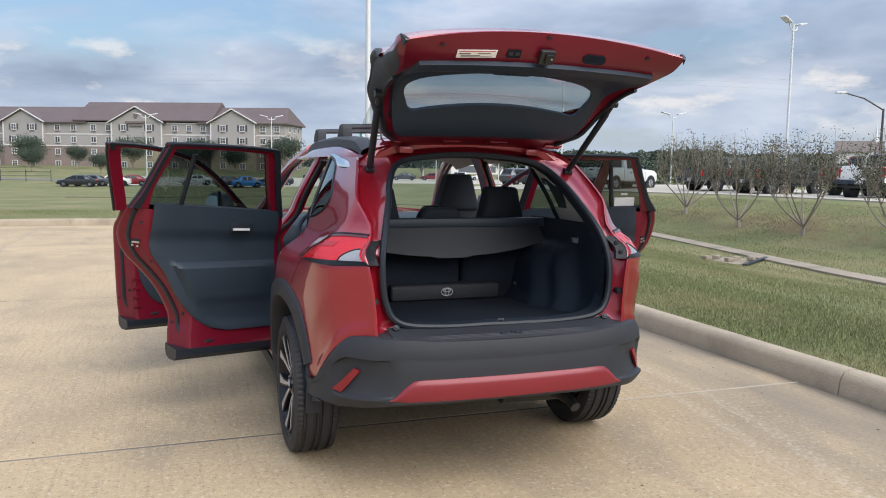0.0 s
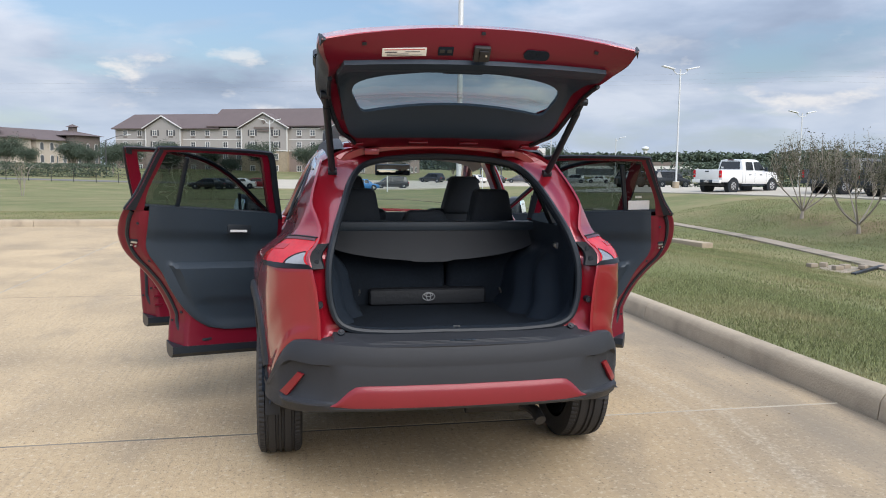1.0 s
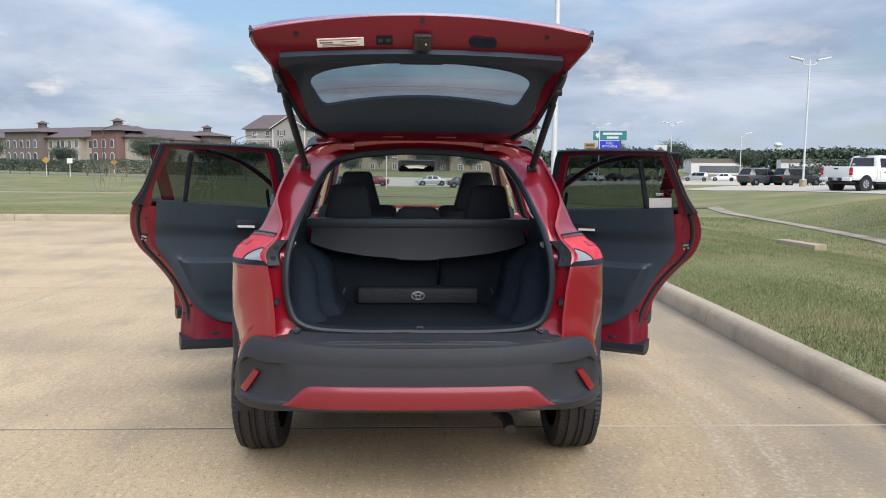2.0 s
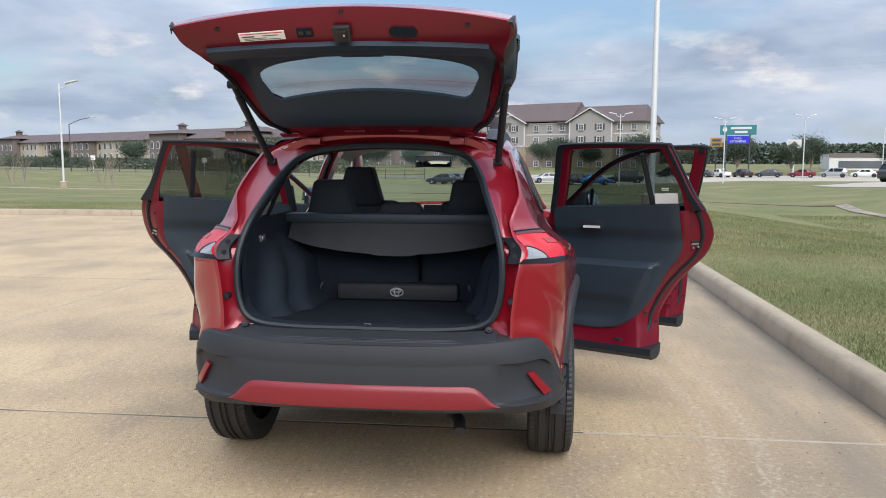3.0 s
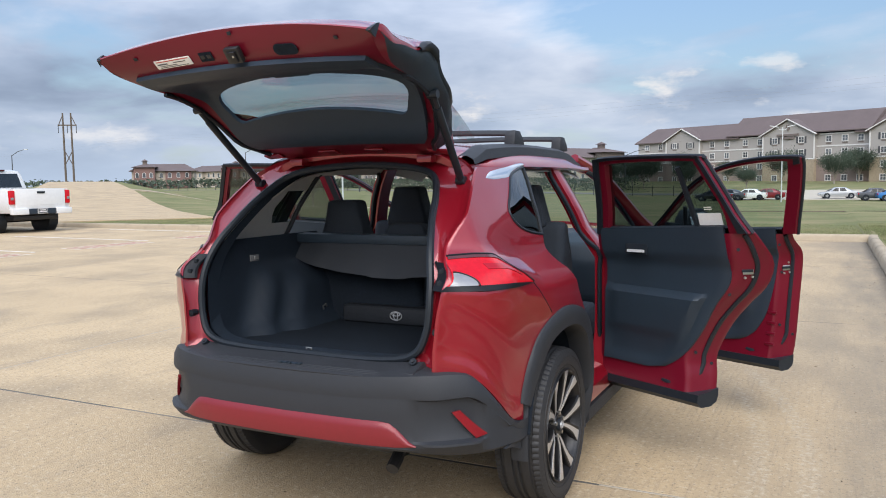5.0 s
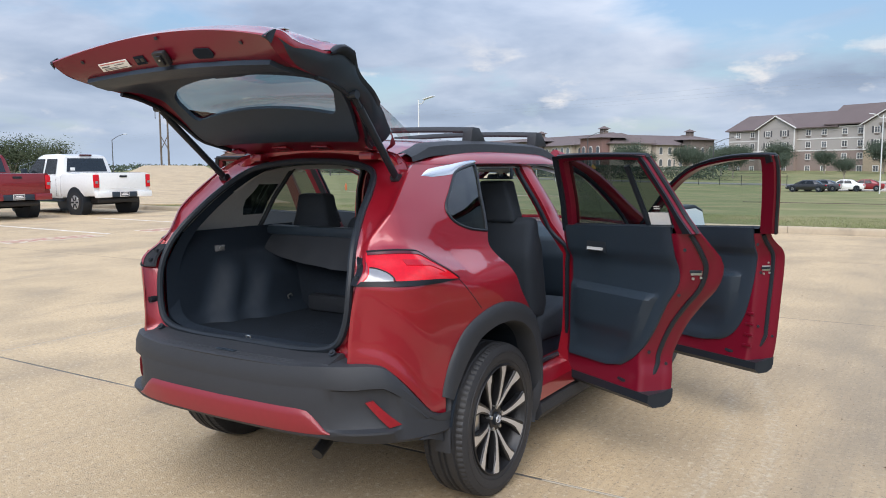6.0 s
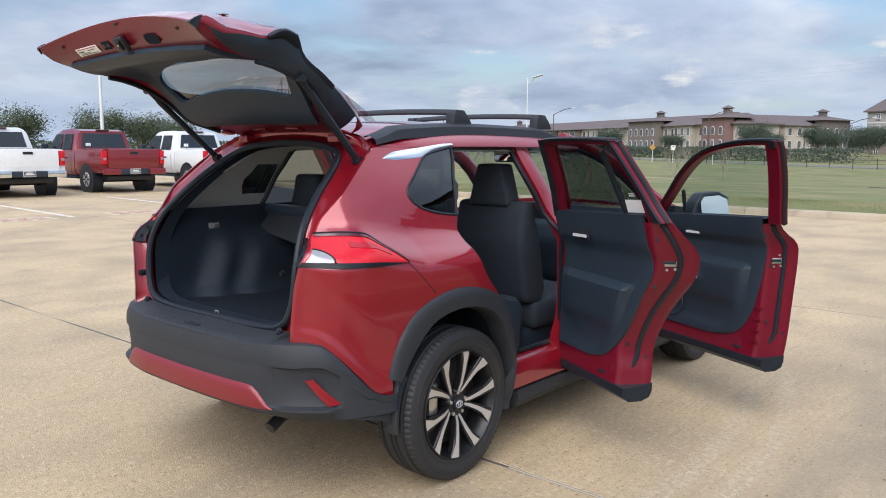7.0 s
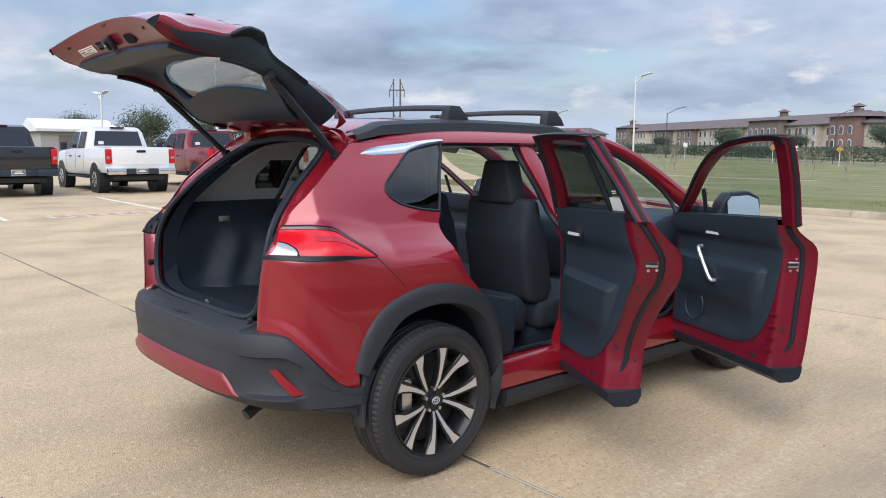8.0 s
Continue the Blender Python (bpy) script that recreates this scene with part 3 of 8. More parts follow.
    for z in span(0.40, 1.47, 14):
        y = sm(z, [0.40, 1.05, 1.47], [1.02, 0.99, 0.86])
        d = sm(z, [0.40, 0.6, 1.1, 1.47], [0.16, 0.085, 0.065, 0.055])
        w = min(wide(y, z), 0.842) - 0.035
        rows.append([(s * x, yy, z) for x, yy in ((w - 0.07, y - d), (w - 0.012, y - d), (w, y - d + 0.02), (w, y + d - 0.02), (w - 0.012, y + d), (w - 0.07, y + d))])
    grid(bm, rows, closed=True)
    part("b_pillar", bm, PAINT, car)
    bm = bmesh.new()
    line = curve3([(s * 0.50, 1.32, 1.515), (s * 0.575, 1.72, 1.39), (s * 0.665, 2.10, 1.165), (s * 0.72, 2.30, 1.04)], 12)
    tube(bm, line, [0.036, 0.04, 0.042, 0.044, 0.046, 0.048, 0.05, 0.052, 0.054, 0.056, 0.06, 0.07], 10, flat=0.8)
    part("a_pillar", bm, PAINT, car)
    # body wall ahead of the front door
    bm = bmesh.new()
    cols = []
    for y in span(2.06, 3.38, 26):
        top = sm(y, [2.06, 2.6, 3.1, 3.38], [1.04, 1.00, 0.90, 0.72])
        low = 0.30 if y < REACH else 0.42
        if abs(y - REACH) < 0.46:
            low = max(0.30, arch_top(min(y - REACH, 0.384)))
        low = min(low, top - 0.03)
        cols.append([skin(y, low + (top - low) * k / 8, s) for k in range(9)])
    grid(bm, cols)
    thicken(bm, 0.012)
    part("front_wing", bm, PAINT, car, angle=50)
    bm = bmesh.new()
    box(bm, (s * 0.79, 2.09, 0.70), (0.12, 0.10, 0.70), 0.02)
    part("hinge_pillar", bm, PAINT, car)
    # black rubber round both door openings
    for line in ([(s * (min(wide(door_edge(z), z), 0.85) - 0.055), door_edge(z) - 0.03, z) for z in span(1.44, 0.47, 14)]
                 + [(s * 0.735, y, 0.435) for y in span(0.55, 0.90, 5)]
                 + [(s * (min(wide(0.9, z), 0.84) - 0.075), sm(z, [0.45, 1.05, 1.47], [0.925, 0.915, 0.79]), z) for z in span(0.5, 1.43, 12)]
                 + [(s * 0.535, y, 1.458) for y in span(0.76, 0.26, 5)],
                 [(s * (min(wide(1.1, z), 0.84) - 0.075), sm(z, [0.45, 1.05, 1.47], [1.12, 1.07, 0.93]), z) for z in span(1.43, 0.47, 12)]
                 + [(s * 0.735, y, 0.435) for y in span(1.2, 1.9, 6)]
                 + [(s * 0.74, 2.03, z) for z in span(0.5, 1.0, 5)] + [(s * x, y, z) for x, y, z in ((0.66, 2.0, 1.16), (0.585, 1.70, 1.36), (0.545, 1.40, 1.45), (0.535, 1.0, 1.46))]):
        bm = bmesh.new()
        tube(bm, curve3(line, 70, closed=True), 0.013, 6, closed=True)
        part("door_seal", bm, RUBBER, car, "black rubber door seal")

# roof: crown in section, bowed along its length
bm = bmesh.new()
rows = []


def roof_drop(y):
    return sm(y, [-0.24, -0.05, 0.5, 1.0, 1.38], [-0.050, -0.022, 0.0, -0.006, -0.045])


for y in span(-0.235, 1.38, 26):
    k = sm(y, [-0.24, -0.05, 0.3], [0.86, 0.97, 1.0])
    half = [(0.578, 1.462), (0.572, 1.478), (0.552, 1.505), (0.515, 1.532), (0.46, 1.552), (0.36, 1.572), (0.24, 1.585), (0.12, 1.592), (0.0, 1.595)]
    d = roof_drop(y)
    line = [(x * k, y, z + d * (1 if z > 1.48 else 0.25)) for x, z in half]
    rows.append([(-x, yy, z) for x, yy, z in line] + line[::-1][1:])
grid(bm, rows)
thicken(bm, 0.03)
part("roof", bm, PAINT, car, angle=60)
# headlining below the roof
bm = bmesh.new()
rows = []
for y in span(-0.19, 1.35, 14):
    d = roof_drop(y)
    line = [(0.535, 1.44), (0.50, 1.475), (0.42, 1.50), (0.25, 1.518), (0.0, 1.525)]
    line = [(x, y, z + d) for x, z in line]
    rows.append([(-x, yy, z) for x, yy, z in line] + line[::-1][1:])
grid(bm, rows)
part("headlining", bm, GREYTRIM, car, "pale grey woven headlining")
for s, _ in SIDES:
    bm = bmesh.new()
    rows = []
    for y in span(-0.21, 1.36, 24):
        lift = 0.028 * sm(y, [-0.21, -0.05, 1.15, 1.36], [0.2, 1.0, 1.0, 0.1])
        d = roof_drop(y)
        rows.append([(s * x, y, z + d) for x, z in ((0.535, 1.515), (0.528, 1.53 + lift), (0.50, 1.545 + lift), (0.462, 1.548 + lift), (0.448, 1.545))])
    grid(bm, rows)
    part("roof_rail", bm, PLASTIC, car, "satin black roof rail")
for y, x in ((0.40, 0.47), (1.12, 0.47)):
    bm = bmesh.new()
    tube(bm, [(v, y, 1.626 + 0.012 * (1 - (v / x) ** 2)) for v in span(-x, x, 13)], 0.018, 10, flat=0.62)
    bar = part("cross_bar", bm, PLASTIC, car, "black aero cross bar on the roof")
    for s in (1, -1):
        bm = bmesh.new()
        prism(bm, [(y - 0.050, 1.560), (y + 0.105, 1.560), (y + 0.070, 1.60), (y + 0.035, 1.638), (y - 0.030, 1.640), (y - 0.04, 1.62)], 0, s * x - 0.028, s * x + 0.028, 0.008)
        part("foot", bm, PLASTIC, bar)

# windscreen, bonnet, dashboard
bm = bmesh.new()
rows = [[(x * (0.50 + 0.18 * t), 1.36 + 0.86 * t + 0.10 * (1 - x * x) * (0.4 + t), 1.535 - 0.505 * t + 0.02 * (1 - x * x)) for x in span(-1, 1, 13)] for t in span(0, 1, 8)]
grid(bm, rows)
part("windscreen", bm, CLEAR, car, "clear raked windscreen")
bm = bmesh.new()
rows = [[(x * 0.76 * sm(t, [0, 0.7, 1], [1, 0.97, 0.86]), 2.30 + 1.1 * t - 0.10 * x * x * t, 1.045 - 0.16 * t ** 1.6 + 0.05 * (1 - x * x)) for x in span(-1, 1, 13)] for t in span(0, 1, 9)]
grid(bm, rows)
thicken(bm, 0.02)
part("bonnet", bm, PAINT, car, angle=60)
bm = bmesh.new()
box(bm, (0, 3.30, 0.55), (1.50, 0.28, 0.62), 0.09, seg=3)
part("front_bumper", bm, PAINT, car)
bm = bmesh.new()
prism(bm, [(1.78, 0.62), (1.72, 0.86), (1.76, 0.98), (1.95, 1.035), (2.28, 1.05), (2.30, 0.45), (1.9, 0.45)], 0, -0.70, 0.70, 0.03)
part("dashboard", bm, TRIM, car, "black soft dashboard")
bm = bmesh.new()
box(bm, (0.02, 1.80, 1.03), (0.25, 0.02, 0.13), 0.008)
part("display", bm, RUBBER, car)
wheel_m = pose(-0.36, 1.62, 0.93, 66)
bm = bmesh.new()
tube(bm, [wheel_m @ Vector((math.cos(a) * 0.175, math.sin(a) * 0.175, 0)) for a in span(0, math.tau * 23 / 24, 24)], 0.016, 8, closed=True)
steering = part("steering_wheel", bm, TRIM, car)
bm = bmesh.new()
for a in (0, 180, 270):
    box(bm, (0.085, 0, 0), (0.17, 0.045, 0.02), 0.006, m=wheel_m @ pose(0, 0, 0, 0, 0, a))
cyl(bm, wheel_m @ Vector((0, 0, -0.14)), wheel_m @ Vector((0, 0, 0.015)), 0.06)
part("hub", bm, TRIM, steering)
bm = bmesh.new()
box(bm, (0.0, 1.52, 1.405), (0.25, 0.035, 0.08), 0.016, m=None)
rear_mirror = part("rear_view_mirror", bm, TRIM, car)
bm = bmesh.new()
box(bm, (0.0, 1.501, 1.405), (0.23, 0.004, 0.062), 0.001)
part("mirror_glass", bm, MIRROR, rear_mirror)

# floor, tunnel and firewall
bm = bmesh.new()
box(bm, (0, 1.15, 0.30), (1.36, 1.90, 0.06), 0.01)
box(bm, (0, 1.45, 0.44), (0.26, 1.0, 0.30), 0.05)
part("cabin_floor", bm, CARPET, car, "black carpet")
bm = bmesh.new()
box(bm, (0, 2.28, 0.62), (1.46, 0.04, 0.80), 0.01)
part("firewall", bm, CARPET, car)
bm = bmesh.new()
box(bm, (0, 1.78, 0.24), (1.30, 2.66, 0.10), 0.02)
box(bm, (0, -0.22, 0.46), (0.98, 0.66, 0.20), 0.05)
cyl(bm, (-0.6, 0, 0.34), (0.6, 0, 0.34), 0.045)
part("underbody", bm, STEEL, car, "dark underbody")

# ---- tail of the car: frame round the load opening, lamps, bumper, load space ----
# half outlines of the opening, from the sill's middle up to the roof's middle
OUTER = [(0.0, -0.737, 0.66), (0.40, -0.737, 0.66)] + [(wide(rear_edge(z), z) - 0.003, rear_edge(z), z) for z in (0.70, 0.84, 1.00, 1.12, 1.25, 1.345, 1.43)]
OUTER += [(0.45, -0.222, 1.505), (0.25, -0.216, 1.530), (0.0, -0.213, 1.542)]
INNER = [(0.0, -0.690, 0.722), (0.30, -0.692, 0.724), (0.480, -0.690, 0.750), (0.540, -0.680, 0.84), (0.550, -0.660, 1.00), (0.524, -0.605, 1.13), (0.480, -0.498, 1.25),
         (0.442, -0.385, 1.345), (0.387, -0.290, 1.418), (0.30, -0.258, 1.452), (0.15, -0.240, 1.470), (0.0, -0.236, 1.476)]


def full(half, n):
    side = curve3(half, n)
    return side + [Vector((-p.x, p.y, p.z)) for p in side[::-1][1:-1]]


outer, inner = full(OUTER, 67), full(INNER, 67)
for p in outer:
    if 0.72 < p.z < 1.43:
        p.x, p.y = math.copysign(wide(rear_edge(p.z), p.z) - 0.002, p.x), rear_edge(p.z) + 0.002
bm = bmesh.new()
rows = []
for a, b in zip(outer, inner):
    dip = Vector((0, 0.028, 0))
    rows.append([a, a.lerp(b, 0.12) + dip * 0.8, a.lerp(b, 0.45) + dip * 1.2, a.lerp(b, 0.8) + dip, b + dip * 0.2, b + Vector((0, 0.014, 0))])
rows.append(rows[0])
grid(bm, rows)
bmesh.ops.remove_doubles(bm, verts=bm.verts, dist=0.0005)
part("tail_frame", bm, PAINT, car, angle=50)
bm = bmesh.new()
tube(bm, [p + Vector((0, -0.006, 0)) for p in inner], 0.015, 8, closed=True)
part("opening_seal", bm, RUBBER, car, "thick black rubber seal")

for s, _ in SIDES:
    # rear lamp: red lens, dark border, clear lower inner lens, black housing towards the opening
    def lamp(u, v, out):
        """A point of the lens: u from the tail to the tip, v from its foot to its top."""
        low = Vector((-0.716 + 0.388 * u, 1.008 - 0.009 * u))
        top = Vector((sm(u, [0, 0.3, 0.58, 0.8, 1.0], [-0.622, -0.545, -0.468, -0.398, -0.326]), sm(u, [0, 0.3, 0.58, 0.8, 1.0], [1.122, 1.125, 1.119, 1.064, 1.006])))
        p = low.lerp(top, v)
        return skin(p.x, p.y, s, out)

    def lens(us, vs, out, depth, puff=0.0):
        bm = bmesh.new()
        grid(bm, [[lamp(u, v, out + puff * math.sin(math.pi * min(max(v, 0), 1))) for v in vs] for u in us])
        return thicken(bm, depth)
    tail_lamp = part("tail_lamp", lens(span(0.0, 1.0, 26), span(0.0, 1.0, 9), 0.002, 0.020, 0.003), LAMPRED, car, "wrapped red tail lamp")
    part("lower_bezel", lens(span(-0.01, 1.02, 26), (-0.055, 0.0, 0.055, 0.105), 0.0055, 0.010), BEZEL, tail_lamp, "gloss black lower edge")
    part("upper_lens", lens(span(0.03, 0.94, 18), (0.90, 0.95, 0.985), 0.0075, 0.004), LAMPDEEP, tail_lamp, "darker red upper edge")
    part("inner_lens", lens(span(0.36, 0.80, 12), (0.56, 0.64, 0.72), 0.0085, 0.003), LAMPDARK, tail_lamp, "darker red light bar")
    bm = bmesh.new()
    tube(bm, [lamp(u, 1.0, 0.0035) for u in span(-0.01, 1.0, 26)] + [lamp(1.03, 0.5, 0.002)], 0.0048, 6)
    part("upper_bezel", bm, BEZEL, tail_lamp, "gloss black upper edge")
    bm = bmesh.new()
    rows = []
    for u in span(0.005, 0.20, 10):
        top = 0.11 + 0.40 * (1 - ((u - 0.005) / 0.205) ** 2.2) ** 0.5
        rows.append([lamp(u, 0.11 + (top - 0.11) * k / 5, 0.0085 + 0.0012 * (k % 2)) for k in range(6)])
    grid(bm, rows)
    thicken(bm, 0.006)
    part("reversing_lens", bm, LAMPCLEAR, tail_lamp, "clear reversing lens")
    bm = bmesh.new()
    tube(bm, [lamp(0.005 + 0.205 * math.sin(a), 0.11 + 0.42 * math.cos(a), 0.010) for a in span(0, math.pi / 2, 10)], 0.003, 5)
    part("lens_border", bm, BEZEL, tail_lamp)
    bm = bmesh.new()
    rows = []
    for z in span(1.000, 1.098, 7):
        y, w = rear_edge(z), wide(rear_edge(z), z)
        rows.append([(s * (w - 0.062), y + 0.032, z), (s * (w - 0.056), y + 0.022, z), (s * (w - 0.03), y + 0.014, z), (s * (w + 0.0005), y, z), (s * (w + 0.001), y + 0.015, z)])
    grid(bm, rows)
    thicken(bm, 0.01)
    part("housing", bm, BEZEL, tail_lamp, "gloss black lamp housing")
    for z in (1.028, 1.068):
        y, w = rear_edge(z), wide(rear_edge(z), z)
        bm = bmesh.new()
        cyl(bm, (s * (w - 0.036), y + 0.010, z), (s * (w - 0.036), y + 0.022, z), 0.0105, 0.0105, 16)
        part("screw_cap", bm, RUBBER, tail_lamp)
        bm = bmesh.new()
        cyl(bm, (s * (w - 0.036), y + 0.008, z), (s * (w - 0.036), y + 0.012, z), 0.005, 0.006, 12)
        part("screw", bm, RUBBER, tail_lamp)
    # bolts and bump stops on the frame
    for c, d in ((Vector((s * 0.590, -0.704, 0.848)), Vector((0, -1, 0))), (Vector((s * 0.503, -0.722, 0.735)), Vector((0, -0.72, 0.69)))):
        bm = bmesh.new()
        cyl(bm, c - d * 0.03, c + d * 0.005, 0.0155, 0.014, 18)
        ring = part("bump_stop", bm, RUBBER, car)
        bm = bmesh.new()
        cyl(bm, c, c + d * 0.009, 0.0075, 0.006, 10)
        part("bolt", bm, STEEL, ring)

# bumper: swept section, wrapped round both corners
PLAN = [(0.0, -0.845), (0.30, -0.838), (0.50, -0.812), (0.60, -0.772), (0.68, -0.713), (0.735, -0.655), (0.775, -0.590), (0.80, -0.525), (0.818, -0.455), (0.826, -0.385)]


def bumper_y(x):
    return sm(abs(x), [p[0] for p in PLAN], [p[1] for p in PLAN])


def bumper_at(t):
    """Plan point and outward direction, t from the middle (0) to the wheel (1)."""
    def at(q):
        return Vector((sm(q, [0, 0.18, 0.32, 0.42, 0.52, 0.62, 0.72, 0.81, 0.90, 1.0], [p[0] for p in PLAN]), sm(q, [0, 0.18, 0.32, 0.42, 0.52, 0.62, 0.72, 0.81, 0.90, 1.0], [p[1] for p in PLAN])))
    d = (at(min(t + 0.01, 1.0)) - at(max(t - 0.01, 0.0))).normalized()
    return at(t), Vector((d.y, -d.x))


BUMP = []
for t in span(-1, 1, 121):
    p, n2 = bumper_at(abs(t))
    sg = 1 if t >= 0 else -1
    n = Vector((sg * abs(n2.x), -abs(n2.y), 0))
    at = Vector((sg * p.x, p.y, 0))
    x = p.x
    top = sm(x, [0.0, 0.30, 0.60], [0.688, 0.692, 0.705]) if x < 0.60 else sm(p.y, [-0.772, -0.736, -0.690, -0.645, -0.612, -0.550, -0.500, -0.465, -0.42], [0.705, 0.706, 0.699, 0.664, 0.626, 0.555, 0.503, 0.480, 0.468])
    foot = sm(x, [0.0, 0.50, 0.66, 0.80, 0.826], [0.422, 0.420, 0.404, 0.392, 0.388])
    # the pocket of the reflector, under a rounded shoulder and above a small ledge
    hollow = sm(x, [0.50, 0.65, 0.725, 0.765], [0.0, 1.0, 1.0, 0.0])
    band = sm(x, [0.0, 0.5, 0.62, 0.74, 0.79, 0.826], [0.078, 0.080, 0.084, 0.066, 0.040, 0.020])
    low = 0.462
    mid = max(top - band - 0.014, low + 0.012)
    deep = hollow * min(1.0, max(0.0, (mid - low) / 0.06))
    near = sm(x, [0.54, 0.70], [1.0, 0.0])
    line = [at + n * -0.16 + Vector((0, 0, top + 0.022 * near)), at + n * -0.06 + Vector((0, 0, top + 0.008 * near))]
    for z, out in ((top + 0.002, -0.020), (top - 0.004, -0.008), (top - band * 0.5, 0.003 + 0.004 * hollow), (top - band, 0.003 + 0.007 * hollow), (top - band - 0.006, 0.002 + 0.008 * hollow), (mid, 0.004 - 0.016 * deep),
                   (low + (mid - low) * 0.6, -0.001 - 0.018 * deep), (low + (mid - low) * 0.2, -0.001 - 0.016 * deep), (low, 0.0 - 0.006 * deep), (low - 0.008, 0.0 + 0.022 * hollow), (low - 0.016, 0.0 + 0.023 * hollow),
                   (foot + 0.012, 0.002), (foot, -0.010), (foot - 0.012, -0.06), (foot + 0.01, -0.20)):
        line.append(at + n * out + Vector((0, 0, z)))
    BUMP.append(line)
bm = bmesh.new()
grid(bm, BUMP)
part("rear_bumper", bm, PLASTIC, car, "grained black plastic rear bumper", angle=28)
# load step on top of the bumper, with ribs and a plain raised mark
bm = bmesh.new()
rows = []
for x in span(-0.535, 0.535, 41):
    y = bumper_y(x)
    lift = sm(abs(x), [0.30, 0.50, 0.575], [0.0, 0.010, 0.014])
    rows.append([(x, y + 0.009, 0.684), (x, y + 0.007, 0.690), (x, y + 0.016, 0.6955), (x, -0.785, 0.7045 + lift * 0.2), (x, -0.740, 0.713 + lift * 0.6), (x, -0.712, 0.719 + lift), (x, -0.695, 0.721 + lift), (x, -0.685, 0.712 + lift)])
for side_row in (0, -1):
    rows.insert(0 if side_row == 0 else len(rows), [(x * 1.012, y, z - 0.022) for x, y, z in rows[side_row]])
grid(bm, rows)
step = part("load_step", bm, PLASTIC, car, "ribbed black plastic load step", angle=25)
for k in range(3):
    bm = bmesh.new()
    tube(bm, [(x, bumper_y(x) + 0.024 + 0.012 * k, 0.6975 + 0.0028 * k) for x in span(-0.46, 0.46, 21)], 0.0024, 5)
    part("rib", bm, PLASTIC, step)
bm = bmesh.new()
for k, w in enumerate((0.016, 0.02, 0.012, 0.02, 0.016)):
    box(bm, (-0.045 + 0.0225 * k, bumper_y(0) + 0.048, 0.7055), (w, 0.02, 0.005), 0.002)
part("raised_mark", bm, TRIM, step)
# painted lower insert
bm = bmesh.new()
rows = []
for x in span(-0.552, 0.552, 45):
    top = sm(abs(x), [0.0, 0.40, 0.445, 0.475, 0.552], [0.532, 0.533, 0.530, 0.512, 0.448])
    low = sm(abs(x), [0.0, 0.45, 0.552], [0.432, 0.434, 0.442])
    y = bumper_y(x) - 0.006
    rows.append([(x, y + d, low + (top - low) * k) for k, d in ((0.0, 0.014), (0.05, 0.001), (0.35, -0.005), (0.7, -0.004), (0.93, 0.0), (1.0, 0.012))])
grid(bm, rows)
thicken(bm, 0.008)
part("bumper_insert", bm, BUMPERPAINT, car, "red painted lower insert", angle=50)
for s, _ in SIDES:
    bm = bmesh.new()
    rows = []
    for k in range(9):
        t = k / 8
        cx, cz = 0.672 + 0.072 * t, 0.566 - 0.100 * t
        wx = 0.0115 + 0.003 * t
        rows.append([(s * (cx + dx), bumper_y(cx + dx) - 0.002 + 0.010 * (1 - t) - 0.003 * math.cos(dx * 60), cz + dx * 0.3) for dx in (-wx, -wx * 0.4, wx * 0.4, wx)])
    grid(bm, rows)
    thicken(bm, 0.012)
    part("reflector", bm, REFLECTOR, car, "slim dark red bumper reflector")
# square cover of the towing eye, drawn by its thin gap
bm = bmesh.new()
tube(bm, [(x, bumper_y(x) + 0.004, z) for x, z in ((0.415, 0.540), (0.415, 0.572), (0.425, 0.580), (0.485, 0.580), (0.495, 0.572), (0.495, 0.512))], 0.0018, 5)
part("tow_cover_gap", bm, RUBBER, car)
bm = bmesh.new()
for a, b, r in (((0.08, -0.50, 0.355), (0.36, -0.52, 0.355), 0.06),):
    cyl(bm, a, b, r, seg=18)
tube(bm, [(0.30, -0.52, 0.34), (0.36, -0.58, 0.335), (0.38, -0.64, 0.325), (0.385, -0.69, 0.30)], 0.026, 10)
part("exhaust", bm, STEEL, car, "dull steel silencer and tailpipe")

# load space: side trims, floor, cover, seat backs
bm = bmesh.new()
lip = [p + Vector((0, 0.03, 0)) for p in inner]
rows = [lip, [p + Vector((0.0, 0.06, 0)) for p in inner]]
deep = []
for p in inner:
    deep.append(Vector((p.x * 1.0, p.y + 0.10, p.z)))
rows.append(deep)
rows = [r + [r[0]] for r in rows]
grid(bm, rows)
part("opening_trim", bm, SIDEFELT, car, angle=60)
bm = bmesh.new()
rim = [p for p in curve3([(-x, y, z) for x, y, z in INNER[::-1]][:5][::-1] + INNER[::-1][1:5], 40)]
grid(bm, [[p + Vector((0, 0.06, -0.016)), p + Vector((0, 0.085, -0.014)), p + Vector((0, 0.17, 0.03))] for p in rim])
part("headlining_edge", bm, GREYTRIM, car, "pale grey rear edge of the headlining")
